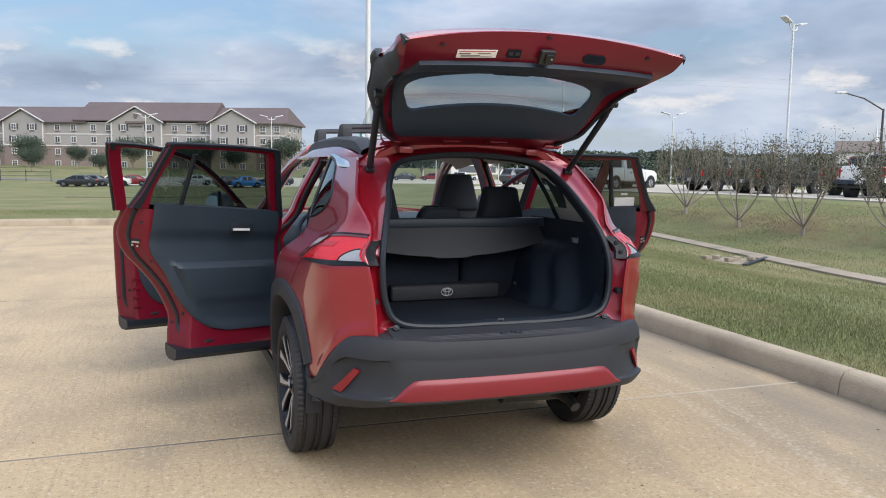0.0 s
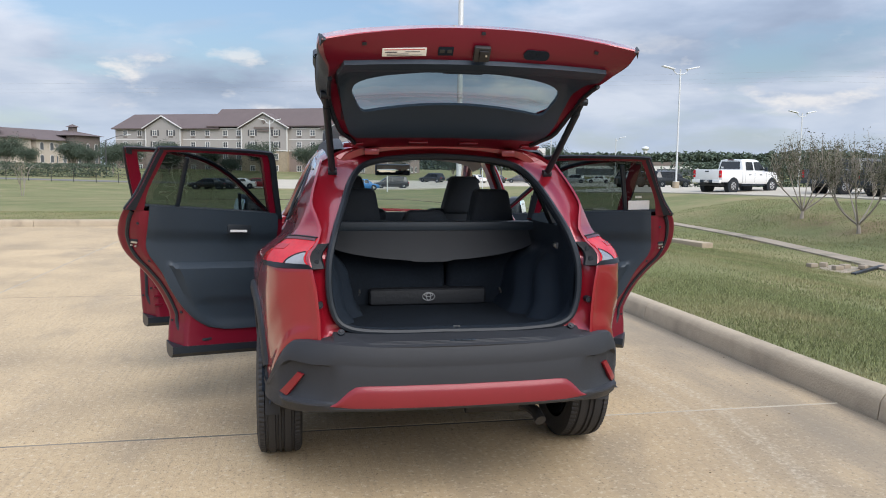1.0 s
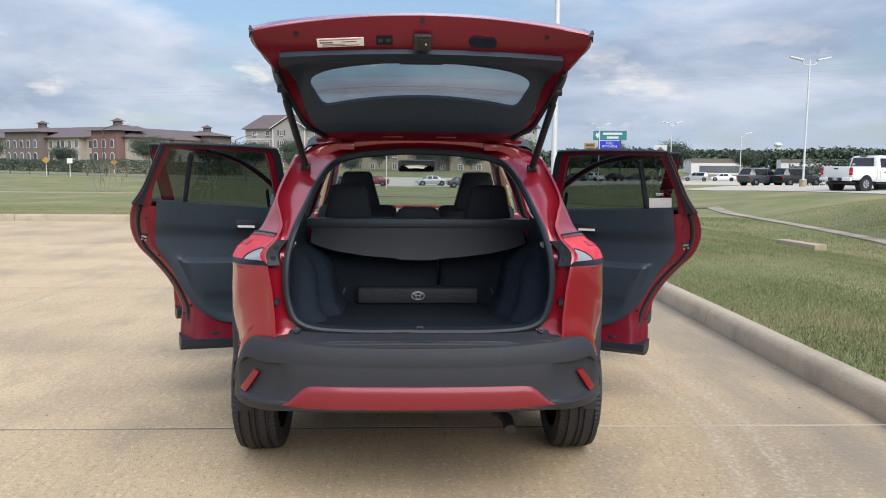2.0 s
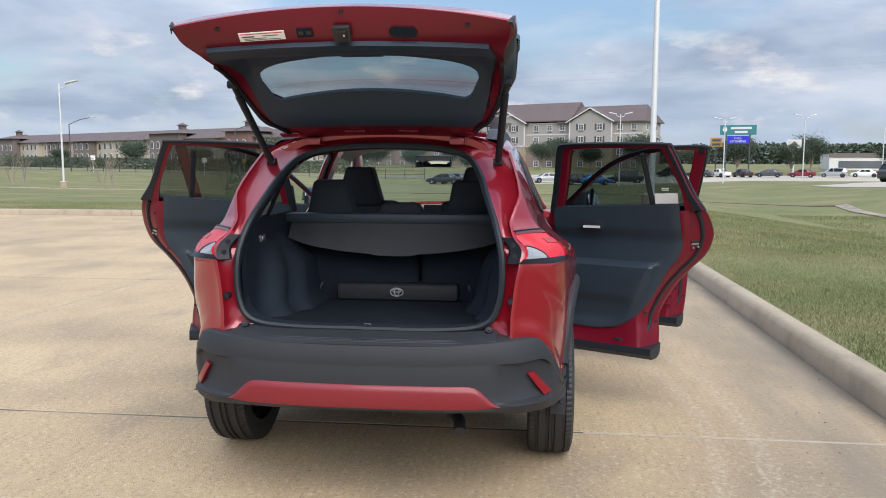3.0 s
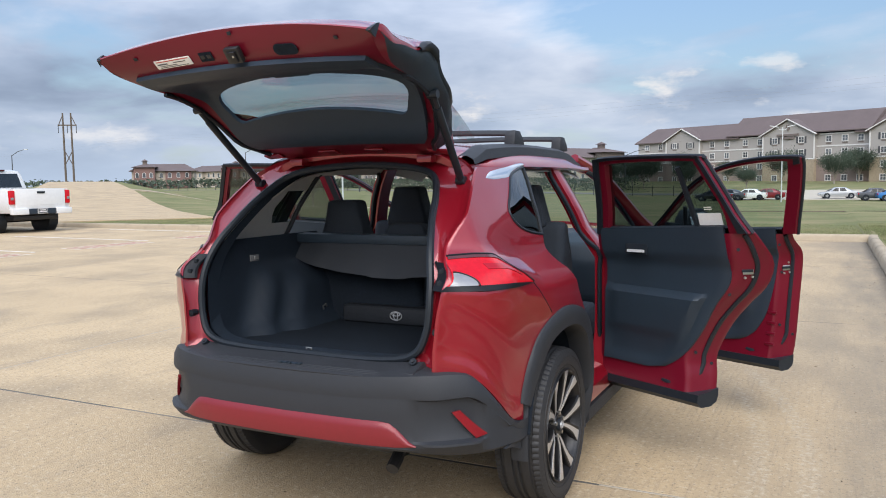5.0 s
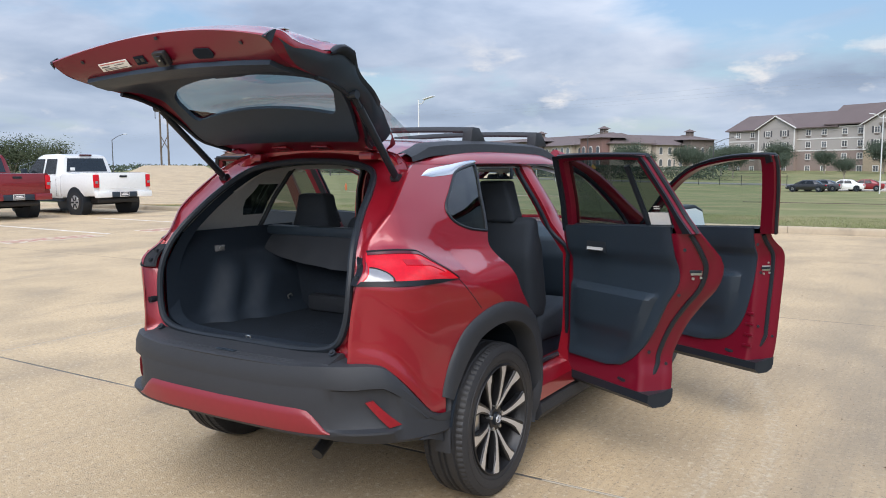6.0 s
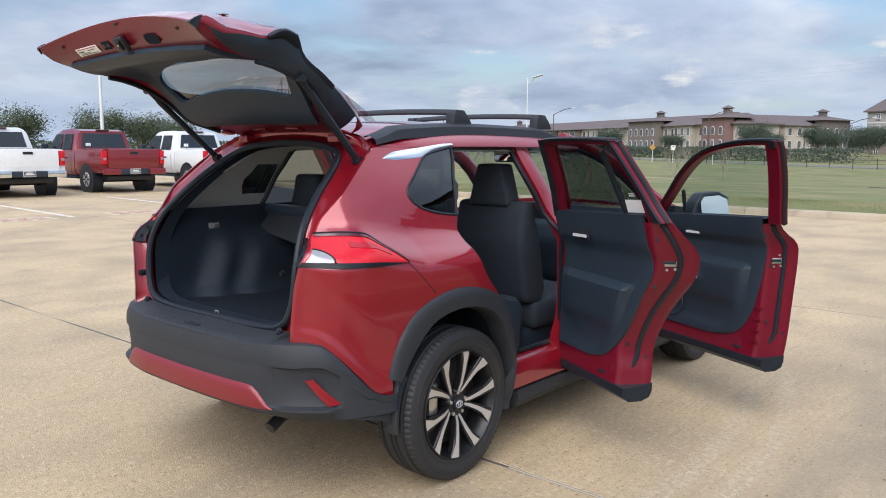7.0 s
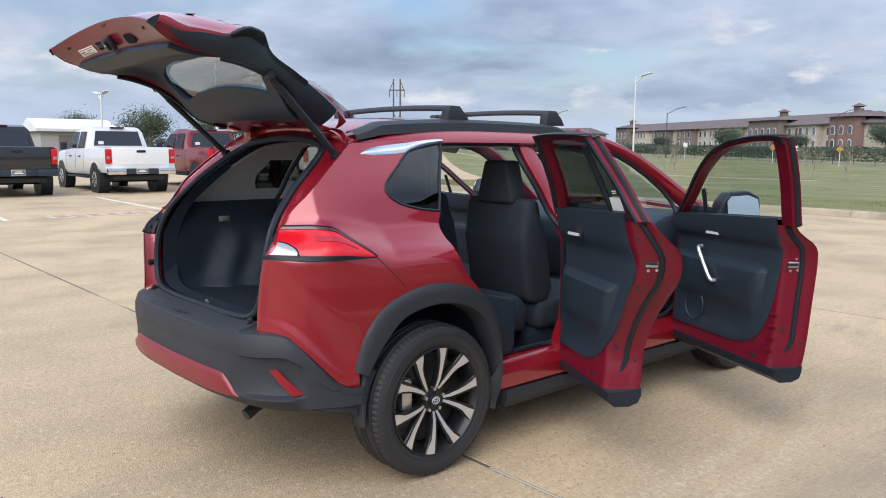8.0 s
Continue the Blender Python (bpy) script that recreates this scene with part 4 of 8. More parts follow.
for s, _ in SIDES:
    # lower side trim with the wheel house bulging in, up to the window line
    bm = bmesh.new()
    rows = []
    for z in span(0.69, 1.145, 18):
        line = []
        for y in span(-0.66, 0.24, 25):
            fold = sm(z, [0.69, 0.80, 0.98, 1.06], [0.0, 0.05, 0.12, 0.14])
            bulge = 0.145 * sm(y, [-0.47 + fold, -0.36 + fold, -0.29 + fold, -0.20 + fold, 0.24], [0, 0.62, 0.55, 1.0, 1.0]) * sm(z, [0.69, 0.90, 0.98, 1.04], [1.0, 0.92, 0.55, 0.0])
            line.append((s * (sm(z, [0.69, 0.76, 1.06, 1.145], [0.50, 0.545, 0.575, 0.590]) * sm(y, [-0.68, -0.45], [0.95, 1.0]) - bulge), max(y, rear_edge(z) + 0.07), z))
        rows.append(line)
    grid(bm, rows)
    part("load_side_trim", bm, SIDEFELT, car, "black felt and plastic side trim", angle=60)
    # pale grey upper trim of the rear pillar, with the window let in
    bm = bmesh.new()
    rows = []
    for z in (1.135, 1.17, 1.20, 1.24, 1.28, 1.32, 1.36, 1.40, 1.425, 1.445):
        zz = min(max(z, 1.20), 1.36)
        a, b = rear_edge(z) + 0.085, door_edge(z) - 0.012
        h0, h1 = sm(zz, [1.20, 1.26, 1.36], [-0.07, -0.085, -0.01]), sm(zz, [1.20, 1.36], [0.085, 0.135])
        h0 = max(h0, a + 0.03)
        ys_ = span(a, h0, 5) + span(h0, h1, 5)[1:] + span(h1, b, 4)[1:]
        rows.append([(s * (wide(y, z) - 0.05), y, z) for y in ys_])
    vs = grid(bm, rows)
    gone = [f for f in bm.faces if 1.21 < f.calc_center_median().z < 1.35 and all(any(v is vs[i][k] for i in range(2, 7) for k in range(4, 9)) for v in f.verts)]
    bmesh.ops.delete(bm, geom=gone, context="FACES")
    part("pillar_trim", bm, GREYTRIM, car, "pale grey pillar trim")
    # courtesy lamp let into the side trim
    bm = bmesh.new()
    box(bm, (s * 0.572, -0.30, 1.050), (0.010, 0.060, 0.030), 0.003)
    lamp_box = part("load_lamp", bm, LAMPCLEAR, car, "small clear load space lamp")
    bm = bmesh.new()
    box(bm, (s * 0.567, -0.292, 1.050), (0.006, 0.028, 0.016), 0.002)
    part("bulb", bm, BRIGHTSTEEL, lamp_box)
    bm = bmesh.new()
    tube(bm, [(s * 0.372, -0.03, 0.775), (s * 0.366, -0.045, 0.792), (s * 0.366, -0.02, 0.80), (s * 0.372, -0.005, 0.785)], 0.004, 6)
    part("tie_down", bm, BRIGHTSTEEL, car)
bm = bmesh.new()
box(bm, (0, -0.29, 0.690), (1.02, 0.84, 0.03), 0.008)
part("load_floor", bm, CARPET, car, "black carpeted load floor")
bm = bmesh.new()
box(bm, (0, -0.665, 0.708), (0.13, 0.05, 0.02), 0.006)
latch_base = part("striker", bm, TRIM, car)
bm = bmesh.new()
tube(bm, [(-0.012, -0.672, 0.712), (-0.012, -0.672, 0.738), (0.012, -0.672, 0.738), (0.012, -0.672, 0.712)], 0.004, 6)
part("loop", bm, BRIGHTSTEEL, latch_base)


def slab_of(name, mat, yz, x0, x1, parent, bevel=0.03, label="", sub=1):
    """A padded slab: a side outline in (y, z), from x0 to x1."""
    bm = bmesh.new()
    prism(bm, yz, 0, x0, x1)
    bmesh.ops.bevel(bm, geom=bm.edges[:], offset=bevel, segments=3, affect="EDGES", profile=0.6)
    return part(name, bm, mat, parent, label, angle=60)


# rear bench
for x0, x1 in ((-0.56, 0.10), (0.11, 0.56)):
    slab_of("rear_backrest", CARPET, [(0.10, 0.66), (0.22, 0.62), (0.36, 0.64), (0.24, 1.085), (0.10, 1.085)], x0, x1, car, 0.04, "black fabric rear seat back")
for x0, x1 in ((-0.60, 0.0), (0.005, 0.60)):
    slab_of("rear_cushion", FABRIC, [(0.30, 0.50), (0.30, 0.66), (0.78, 0.68), (0.86, 0.60), (0.84, 0.46)], x0, x1, car, 0.05, "black fabric rear seat cushion")
for x, h, w in ((-0.36, 0.19, 0.245), (0.0, 0.075, 0.25), (0.36, 0.19, 0.245)):
    bm = bmesh.new()
    prism(bm, [(x - w / 2, 1.10), (x + w / 2, 1.10), (x + w * 0.49, 1.14), (x + w * 0.37, 1.12 + h), (x - w * 0.37, 1.12 + h), (x - w * 0.49, 1.14)], 1, 0.13, 0.24)
    bmesh.ops.bevel(bm, geom=bm.edges[:], offset=0.03, segments=3, affect="EDGES", profile=0.6)
    rest = part("rear_headrest", bm, FABRIC, car, angle=60)
    for dx in (-0.06, 0.06):
        bm = bmesh.new()
        cyl(bm, (x + dx, 0.185, 1.06), (x + dx, 0.185, 1.12), 0.007, seg=8)
        part("post", bm, BRIGHTSTEEL, rest)
# roller cover behind the bench: cassette, and the panel that hangs from it
bm = bmesh.new()
box(bm, (0, 0.045, 1.122), (1.12, 0.07, 0.05), 0.018)
cover = part("cover_cassette", bm, TRIM, car, "black luggage cover roller")
bm = bmesh.new()
rows = []
for x in span(-0.53, 0.53, 27):
    drop = 0.065 + 0.085 * (1 - (x / 0.535) ** 2) ** 0.7 + 0.007 * (abs(x) < 0.11)
    rows.append([(x, 0.02 - 0.06 * t + 0.003 * math.sin(x * 40 + t * 3) * t, 1.100 - drop * t) for t in span(0, 1, 7)])
grid(bm, rows)
thicken(bm, 0.006)
part("cover_panel", bm, material("cover_vinyl", (0.012, 0.015, 0.021), 0.6, 0, 0.12, 6.0, bump=0.2, bump_scale=400), cover, "hanging charcoal vinyl cover panel")
# soft black case with a pale oval mark, and a small bag, on the load floor
CASECLOTH = material("case_cloth", (0.007, 0.009, 0.013), 0.6, 0, 0.2, 9.0, bump=0.2, bump_scale=60)
case = thing("storage_case", "low black padded case with a silver oval mark, in the boot", "case")
bm = bmesh.new()
box(bm, (0.0, 0.055, 0.749), (0.62, 0.13, 0.088), 0.02, seg=3)
part("case_body", bm, CASECLOTH, case)
for rx, rz, cz in ((0.032, 0.021, 0.0), (0.0115, 0.019, 0.0), (0.022, 0.008, 0.008)):
    bm = bmesh.new()
    tube(bm, [(math.cos(a) * rx, -0.014, 0.752 + cz + math.sin(a) * rz) for a in span(0, math.tau * 23 / 24, 24)], 0.0020, 6, closed=True)
    part("oval_ring", bm, PALEBADGE, case, "silver ring")
case.matrix_basis = pose(0, 0.05, 0)

# front seats
for s in (1, -1):
    x = s * 0.36
    slab_of("front_backrest", FABRIC, [(0.86, 0.62), (1.00, 0.58), (1.06, 0.68), (0.96, 1.00), (0.93, 1.17), (0.83, 1.17), (0.80, 0.95)], x - 0.235, x + 0.235, car, 0.045, "black fabric front seat back")
    slab_of("front_cushion", FABRIC, [(0.92, 0.46), (0.92, 0.62), (1.42, 0.66), (1.52, 0.60), (1.48, 0.44)], x - 0.25, x + 0.25, car, 0.05, "black fabric front seat cushion")
    bm = bmesh.new()
    prism(bm, [(x - 0.135, 1.14), (x + 0.135, 1.14), (x + 0.132, 1.18), (x + 0.080, 1.370), (x - 0.080, 1.370), (x - 0.132, 1.18)], 1, 0.81, 0.93)
    bmesh.ops.bevel(bm, geom=bm.edges[:], offset=0.022, segments=3, affect="EDGES", profile=0.6)
    rest = part("front_headrest", bm, FABRIC, car, angle=60)
    for dx in (-0.065, 0.065):
        bm = bmesh.new()
        cyl(bm, (x + dx, 0.87, 1.15), (x + dx, 0.87, 1.21), 0.007, seg=8)
        part("post", bm, BRIGHTSTEEL, rest)
    bm = bmesh.new()
    box(bm, (x, 1.2, 0.39), (0.42, 0.62, 0.16), 0.03)
    part("seat_base", bm, TRIM, car)

# wheels
def wheel(x, y, s):
    hub = tagged(new("wheel"), "black tyre on a two-tone ten-spoke alloy rim")
    hub.parent = car
    hub.matrix_basis = pose(x, y, TYRE_R, 0, 0, 0 if s > 0 else 180)
    bm = bmesh.new()
    prof = [(-0.090, 0.236), (-0.103, 0.275), (-0.104, 0.305), (-0.094, 0.330), (-0.070, 0.337)]
    prof += [(-0.066, 0.329), (-0.056, 0.329), (-0.052, 0.338), (-0.022, 0.338), (-0.018, 0.329), (-0.008, 0.329), (-0.004, 0.338)]
    prof = prof + [(-a, r) for a, r in prof[::-1]]
    rows = []
    for k, t in enumerate(span(0, math.tau, 241)):
        # every third step is a notch across the tread's shoulder
        rows.append([(a, math.cos(t) * (r - 0.0045 * (k % 3 == 0 and 0.06 < abs(a) < 0.105 and r > 0.32)), math.sin(t) * (r - 0.0045 * (k % 3 == 0 and 0.06 < abs(a) < 0.105 and r > 0.32))) for a, r in prof])
    grid(bm, rows)
    bmesh.ops.remove_doubles(bm, verts=bm.verts, dist=0.0003)
    part("tyre", bm, TYRE, hub, "black tyre with grooved tread", angle=30)
    for r in (0.262, 0.300):
        bm = bmesh.new()
        tube(bm, [(sm(r, [0.236, 0.275, 0.305], [0.090, 0.103, 0.104]), math.cos(t) * r, math.sin(t) * r) for t in span(0, math.tau * 63 / 64, 64)], 0.0022, 5, closed=True)
        part("sidewall_ridge", bm, TYRE, hub)
    bm = bmesh.new()
    prof = [(0.086, 0.246), (0.099, 0.242), (0.098, 0.236), (0.089, 0.231)]
    rows = [[(a, math.cos(t) * r, math.sin(t) * r) for a, r in prof] for t in span(0, math.tau, 49)]
    grid(bm, rows)
    bmesh.ops.remove_doubles(bm, verts=bm.verts, dist=0.0003)
    part("rim", bm, DARKALLOY, hub, "dark rim edge")
    bm = bmesh.new()
    prof = [(0.089, 0.231), (0.078, 0.224), (0.03, 0.214), (-0.09, 0.222)]
    rows = [[(a, math.cos(t) * r, math.sin(t) * r) for a, r in prof] for t in span(0, math.tau, 49)]
    grid(bm, rows)
    bmesh.ops.remove_doubles(bm, verts=bm.verts, dist=0.0003)
    part("barrel", bm, DARKALLOY, hub, "dark rim barrel")
    bm = bmesh.new()
    cyl(bm, (-0.02, 0, 0), (0.0, 0, 0), 0.20, seg=40)
    part("brake_disc", bm, STEEL, hub)
    bm = bmesh.new()
    box(bm, (0.03, -0.135, 0.045), (0.05, 0.06, 0.14), 0.015)
    part("caliper", bm, BRIGHTSTEEL, hub)
    bm = bmesh.new()
    tube(bm, [(0.0985, math.cos(t) * 0.2395, math.sin(t) * 0.2385) for t in span(0, math.tau * 71 / 72, 72)], 0.0032, 6, closed=True)
    part("rim_lip", bm, STEEL, hub, "dull metal rim lip")
    for k in range(5):
        for off in (-0.30, 0.30):
            t = k * math.tau / 5 + radians(46)
            turn = Matrix.Rotation(t, 4, "X")
            inner_a, outer_a = off * 0.42, off * 1.04

            def arm(r):
                return inner_a + (outer_a - inner_a) * (r - 0.045) / 0.18

            def face(r):
                return sm(r, [0.04, 0.09, 0.16, 0.24], [0.064, 0.076, 0.086, 0.097])
            # dark body of the spoke, deep and tapering
            bm = bmesh.new()
            lines = []
            for r, w in ((0.045, 0.014), (0.09, 0.0145), (0.14, 0.018), (0.19, 0.024), (0.232, 0.034)):
                a = arm(r)
                c = Vector((face(r), math.sin(a) * r, math.cos(a) * r))
                q = Vector((0, math.cos(a), -math.sin(a)))
                lines.append([turn @ (c - q * w - Vector((0.004, 0, 0))), turn @ (c - q * w * 0.9), turn @ (c + q * w * 0.9), turn @ (c + q * w - Vector((0.004, 0, 0))), turn @ (c + q * w * 0.7 + Vector((-0.035, 0, 0))), turn @ (c - q * w * 0.7 + Vector((-0.035, 0, 0)))])
            vs = grid(bm, lines, closed=True)
            bm.faces.new(vs[0])
            bm.faces.new(vs[-1])
            part("spoke", bm, DARKALLOY, hub)
            # bright machined face; one of each pair is notched short of the rim
            stops = ((0.050, 0.0055), (0.09, 0.0070), (0.14, 0.0090), (0.175, 0.0110), (0.205, 0.0140), (0.2375, 0.0215))
            bm = bmesh.new()
            lines = []
            for r, w in stops:
                a = arm(r) + off * 0.02
                step_in = 0.008 if off > 0 and r > 0.18 else 0.0
                c = Vector((face(r) + 0.0016, math.sin(a) * r, math.cos(a) * r))
                q = Vector((0, math.cos(a), -math.sin(a)))
                lines.append([turn @ (c - q * w), turn @ (c + q * (w + step_in))])
            grid(bm, lines)
            thicken(bm, 0.002)
            part("machined_face", bm, SATIN, hub, "bright machined spoke face")
    bm = bmesh.new()
    cyl(bm, (0.03, 0, 0), (0.074, 0, 0), 0.062, 0.052, seg=28)
    part("centre", bm, DARKALLOY, hub)
    bm = bmesh.new()
    cyl(bm, (0.070, 0, 0), (0.085, 0, 0), 0.031, 0.029, seg=24)
    cap = part("cap", bm, RUBBER, hub)
    for ry, rz, cz in ((0.021, 0.016, 0.0), (0.008, 0.014, 0.0), (0.014, 0.006, 0.005)):
        bm = bmesh.new()
        tube(bm, [(0.0862, math.cos(a) * ry, cz + math.sin(a) * rz) for a in span(0, math.tau * 19 / 20, 20)], 0.0018, 5, closed=True)
        part("cap_ring", bm, PALEBADGE, hub)
    for k in range(5):
        t = k * math.tau / 5
        bm = bmesh.new()
        cyl(bm, (0.05, math.sin(t) * 0.050, math.cos(t) * 0.050), (0.080, math.sin(t) * 0.050, math.cos(t) * 0.050), 0.0085, seg=6)
        part("wheel_nut", bm, BRIGHTSTEEL, hub)
    return hub


for s in (1, -1):
    for y in (AXLE_Y, REACH):
        wheel(s * 0.763, y, s)

# ---- the four open doors ----
HINGE_X = 0.84


def door(s, front):
    """One open door, built shut and swung on its hinge line."""
    name = "front_door" if front else "rear_door"
    hinge = A_Y if front else B_Y
    # the hinge lines lean a little, so that the doors climb as they open
    swing, lean_in = ((64.5, 0.0) if front else (61.5, 0.0)) if s > 0 else ((67.5, 2.0) if front else (69, 2.2))
    ob = tagged(new(name), "open red %s door, black trim inside" % ("front" if front else "rear"))
    ob.parent = car
    ob.matrix_basis = pose(s * HINGE_X, hinge, 0) @ pose(0, 0, 0, 0, -s * lean_in, 0) @ pose(0, 0, 0, 0, 0, s * swing) @ pose(-s * HINGE_X, -hinge, 0)

    def back(z):
        return sm(z, [0.30, 0.47, 0.77, 1.01, 1.10, 1.50], [1.075, 1.062, 1.048, 1.036, 1.030, 0.88]) if front else door_edge(z) + 0.004 - 0.034 * sm(z, [0.30, 0.42, 0.56], [1.0, 1.0, 0.0])

    def ahead(z):
        return sm(z, [0.30, 1.05, 1.50], [2.005, 2.0, 1.9]) if front else sm(z, [0.30, 1.05, 1.50], [0.985, 0.98, 0.85])

    belt = 1.105

    def skin_w(y, z):
        return min(wide(max(y, 0.1), z), 0.895)

    def side(y, z, inw):
        """A point of the door; its belt line climbs towards the tail."""
        return (s * (skin_w(y, z) - inw), y, z + (0.048 * (1.05 - y) - (0.024 if front else 0.0)) * sm(z, [0.88, 1.10, 1.20, 1.47], [0.0, 1.0, 0.85, 0.0]))

    def depth(z):
        return min(0.150, skin_w(0.5, z) - 0.60, sm(z, [0.88, 1.0, 1.05, 1.10, 1.138], [0.150, 0.148, 0.100, 0.060, 0.052]))

    def jamb(z):
        """How far the slanting rear face of the door runs forward."""
        return 0.42 if front else sm(z, [0.42, 0.59, 0.79, 0.95], [0.42, 0.45, 0.54, 0.64])

    # painted shell: outer skin, hem, slanting rear face with the latch, inner pressing
    bm = bmesh.new()
    rows = []
    for z in span(0.335, belt, 26):
        b, f, d, g = back(z), ahead(z), depth(z) / 0.150, jamb(z)
        line = [side(f + (b - f) * k / 10, z, 0.0) for k in range(11)]
        line += [side(b + dy * g, z, inw * d) for inw, dy in ((0.010, 0.001), (0.026, 0.010), (0.036, 0.030), (0.055, 0.052), (0.074, 0.070), (0.080, 0.078), (0.122, 0.117), (0.140, 0.140), (0.148, 0.170))]
        line += [side(b + 0.19 * g + (f - b - 0.19 * g) * k / 8, z, 0.150 * d) for k in range(9)]
        rows.append(line)
    vs = grid(bm, rows, closed=True)
    bm.faces.new(vs[0])
    bm.faces.new(vs[-1])
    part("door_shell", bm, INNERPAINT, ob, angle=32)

    # black trim panel with an armrest swelling out of it
    if front:
        def trim_edge(z):
            return sm(z, [0.433, 0.445, 0.464, 0.52, 0.64, 0.86, 1.14], [1.43, 1.35, 1.29, 1.22, 1.158, 1.116, 1.094])
    else:
        def trim_edge(z):
            return sm(z, [0.452, 0.462, 0.485, 0.53, 0.59, 0.68, 0.79, 0.95, 1.14], [0.66, 0.585, 0.535, 0.470, 0.415, 0.355, 0.300, 0.208, 0.212])

    def trim_in(y, z):
        u = (y - trim_edge(z)) / (ahead(z) - trim_edge(z))
        arm = 0.042 * sm(z, [0.52, 0.66, 0.78, 0.825, 0.850], [0.0, 0.45, 0.9, 1.0, 0.0]) * sm(u, [0.08, 0.14, 0.80, 0.95], [0.0, 1.0, 1.0, 0.3])
        base = depth(z) + 0.004 + 0.008 * sm(u, [0.0, 0.05], [0.0, 1.0])
        hollow = -0.012 * sm(z, [0.46, 0.52, 0.60, 0.66], [0, 1, 1, 0]) * sm(u, [0.1, 0.25, 0.85, 0.95], [0, 1, 1, 0])
        return base + arm + hollow
    bm = bmesh.new()
    rows, floor_rows = [], []
    for z in span(0.436 if front else 0.455, 1.138, 44):
        a = trim_edge(z)
        b = ahead(z) - 0.030
        ys_ = [a + (b - a) * q for q in (0.0, 0.012, 0.03, 0.06, 0.09, 0.12, 0.15, 0.20, 0.27, 0.34, 0.42, 0.50, 0.58, 0.66, 0.74, 0.80, 0.86, 0.92, 0.97, 1.0)]
        rows.append([side(y, z, trim_in(y, z)) for y in ys_])
        floor_rows.append([side(y, z, min(depth(z) - 0.01, trim_in(y, z) - 0.012)) for y in ys_])
    shell(bm, rows, floor_rows)
    part("trim_panel", bm, TRIM, ob, "black moulded door trim with armrest", angle=34)
    # weather seal down the slanting rear face and along the foot
    line = [side(back(z) + 0.064 * jamb(z), z, 0.068 * depth(z) / 0.150) for z in span(1.10, 0.50, 16)]
    line += [side(back(0.45) + 0.05, 0.44, 0.085), side(back(0.42) + 0.10, 0.405, 0.115)]
    line += [side(back(0.40) + 0.17, 0.398, 0.142), side(back(0.40) + 0.21, 0.402, 0.140)]
    bm = bmesh.new()
    tube(bm, curve3(line, 70), 0.0125, 7)
    part("weather_seal", bm, RUBBER, ob, "black rubber seal")
    # plugs and small fixings in the painted rim
    for z, dy, inw in ((0.86, 0.128, 0.130), (1.04, 0.128, 0.130), (0.50, 0.02, 0.030), (0.56, 0.10, 0.118)):
        g = jamb(z)
        c = Vector(side(back(z) + dy * g, z, inw * depth(z) / 0.15))
        bm = bmesh.new()
        cyl(bm, c + Vector((s * 0.006, 0.006, 0)), c + Vector((-s * 0.0025, -0.0025, 0)), 0.008, 0.0075, 12)
        part("rim_plug", bm, RUBBER, ob)
    # black strip along the foot of the door
    bm = bmesh.new()
    y0, y1 = back(0.33) - 0.005, ahead(0.33) + 0.002
    rows = [[side(y, z, i) for z, i in ((0.380, -0.003), (0.345, -0.008), (0.315, 0.000), (0.299, 0.04), (0.302, 0.110), (0.330, 0.152), (0.368, 0.154), (0.372, 0.06))] for y in span(y0, y1, 7)]
    vs = grid(bm, rows, closed=True)
    bm.faces.new(vs[0])
    bm.faces.new(vs[-1])
    part("foot_strip", bm, RUBBER, ob, "black plastic foot strip", angle=30)

    # window frame
    if front:
        path = [(0.985, belt), (0.955, 1.22), (0.905, 1.38), (0.882, 1.478), (0.900, 1.498), (1.15, 1.492), (1.40, 1.444), (1.62, 1.342), (1.82, 1.208), (1.96, 1.105)]
        inn = [(1.055, belt), (1.025, 1.22), (0.975, 1.38), (0.955, 1.460), (0.972, 1.476), (1.15, 1.469), (1.387, 1.426), (1.603, 1.327), (1.797, 1.198), (1.925, 1.105)]
    else:
        path = [(back(belt), belt), (0.150, 1.22), (0.20, 1.40), (0.226, 1.476), (0.250, 1.491), (0.55, 1.498), (0.80, 1.495), (0.855, 1.475), (0.90, 1.35), (0.975, belt)]
        inn = [(0.185, belt), (0.196, 1.22), (0.246, 1.40), (0.266, 1.458), (0.290, 1.471), (0.55, 1.475), (0.760, 1.470), (0.795, 1.448), (0.835, 1.33), (0.905, belt)]

    pa = curve3([(0, *p) for p in path], 40)
    pb = curve3([(0, *p) for p in inn], 40)
    bm = bmesh.new()
    rows = []
    for p, q in zip(pa, pb):
        rows.append([side(p.y, p.z, 0.0), side(q.y, q.z, 0.004), side(q.y, q.z, 0.055), side(p.y, p.z, 0.055)])
    grid(bm, rows, closed=True)
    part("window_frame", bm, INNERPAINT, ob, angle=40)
    bm = bmesh.new()
    rows = []
    for p, q in zip(pa, pb):
        if front and p.y < 1.0 and p.z < 1.45:
            continue
        a, b = p.lerp(q, 0.02), p.lerp(q, 0.50)
        rows.append([side(a.y, a.z, 0.052), side(a.y, a.z, 0.066), side(b.y, b.z, 0.066), side(b.y, b.z, 0.052)])
    grid(bm, rows, closed=True)
    part("frame_trim", bm, RUBBER, ob, "black rubber along the window frame", angle=40)
    bm = bmesh.new()
    tube(bm, [side(p.y, p.z, 0.024) for p in pa], 0.011, 7)
    part("frame_seal", bm, RUBBER, ob)
    # pane, and the bar that divides it
    bm = bmesh.new()
    n = len(pb) // 2
    rows = []
    for k in range(n):
        a, b = pb[k], pb[-1 - k]
        rows.append([side(a.y + (b.y - a.y) * t, a.z + (b.z - a.z) * t, 0.022) for t in span(0, 1, 9)])
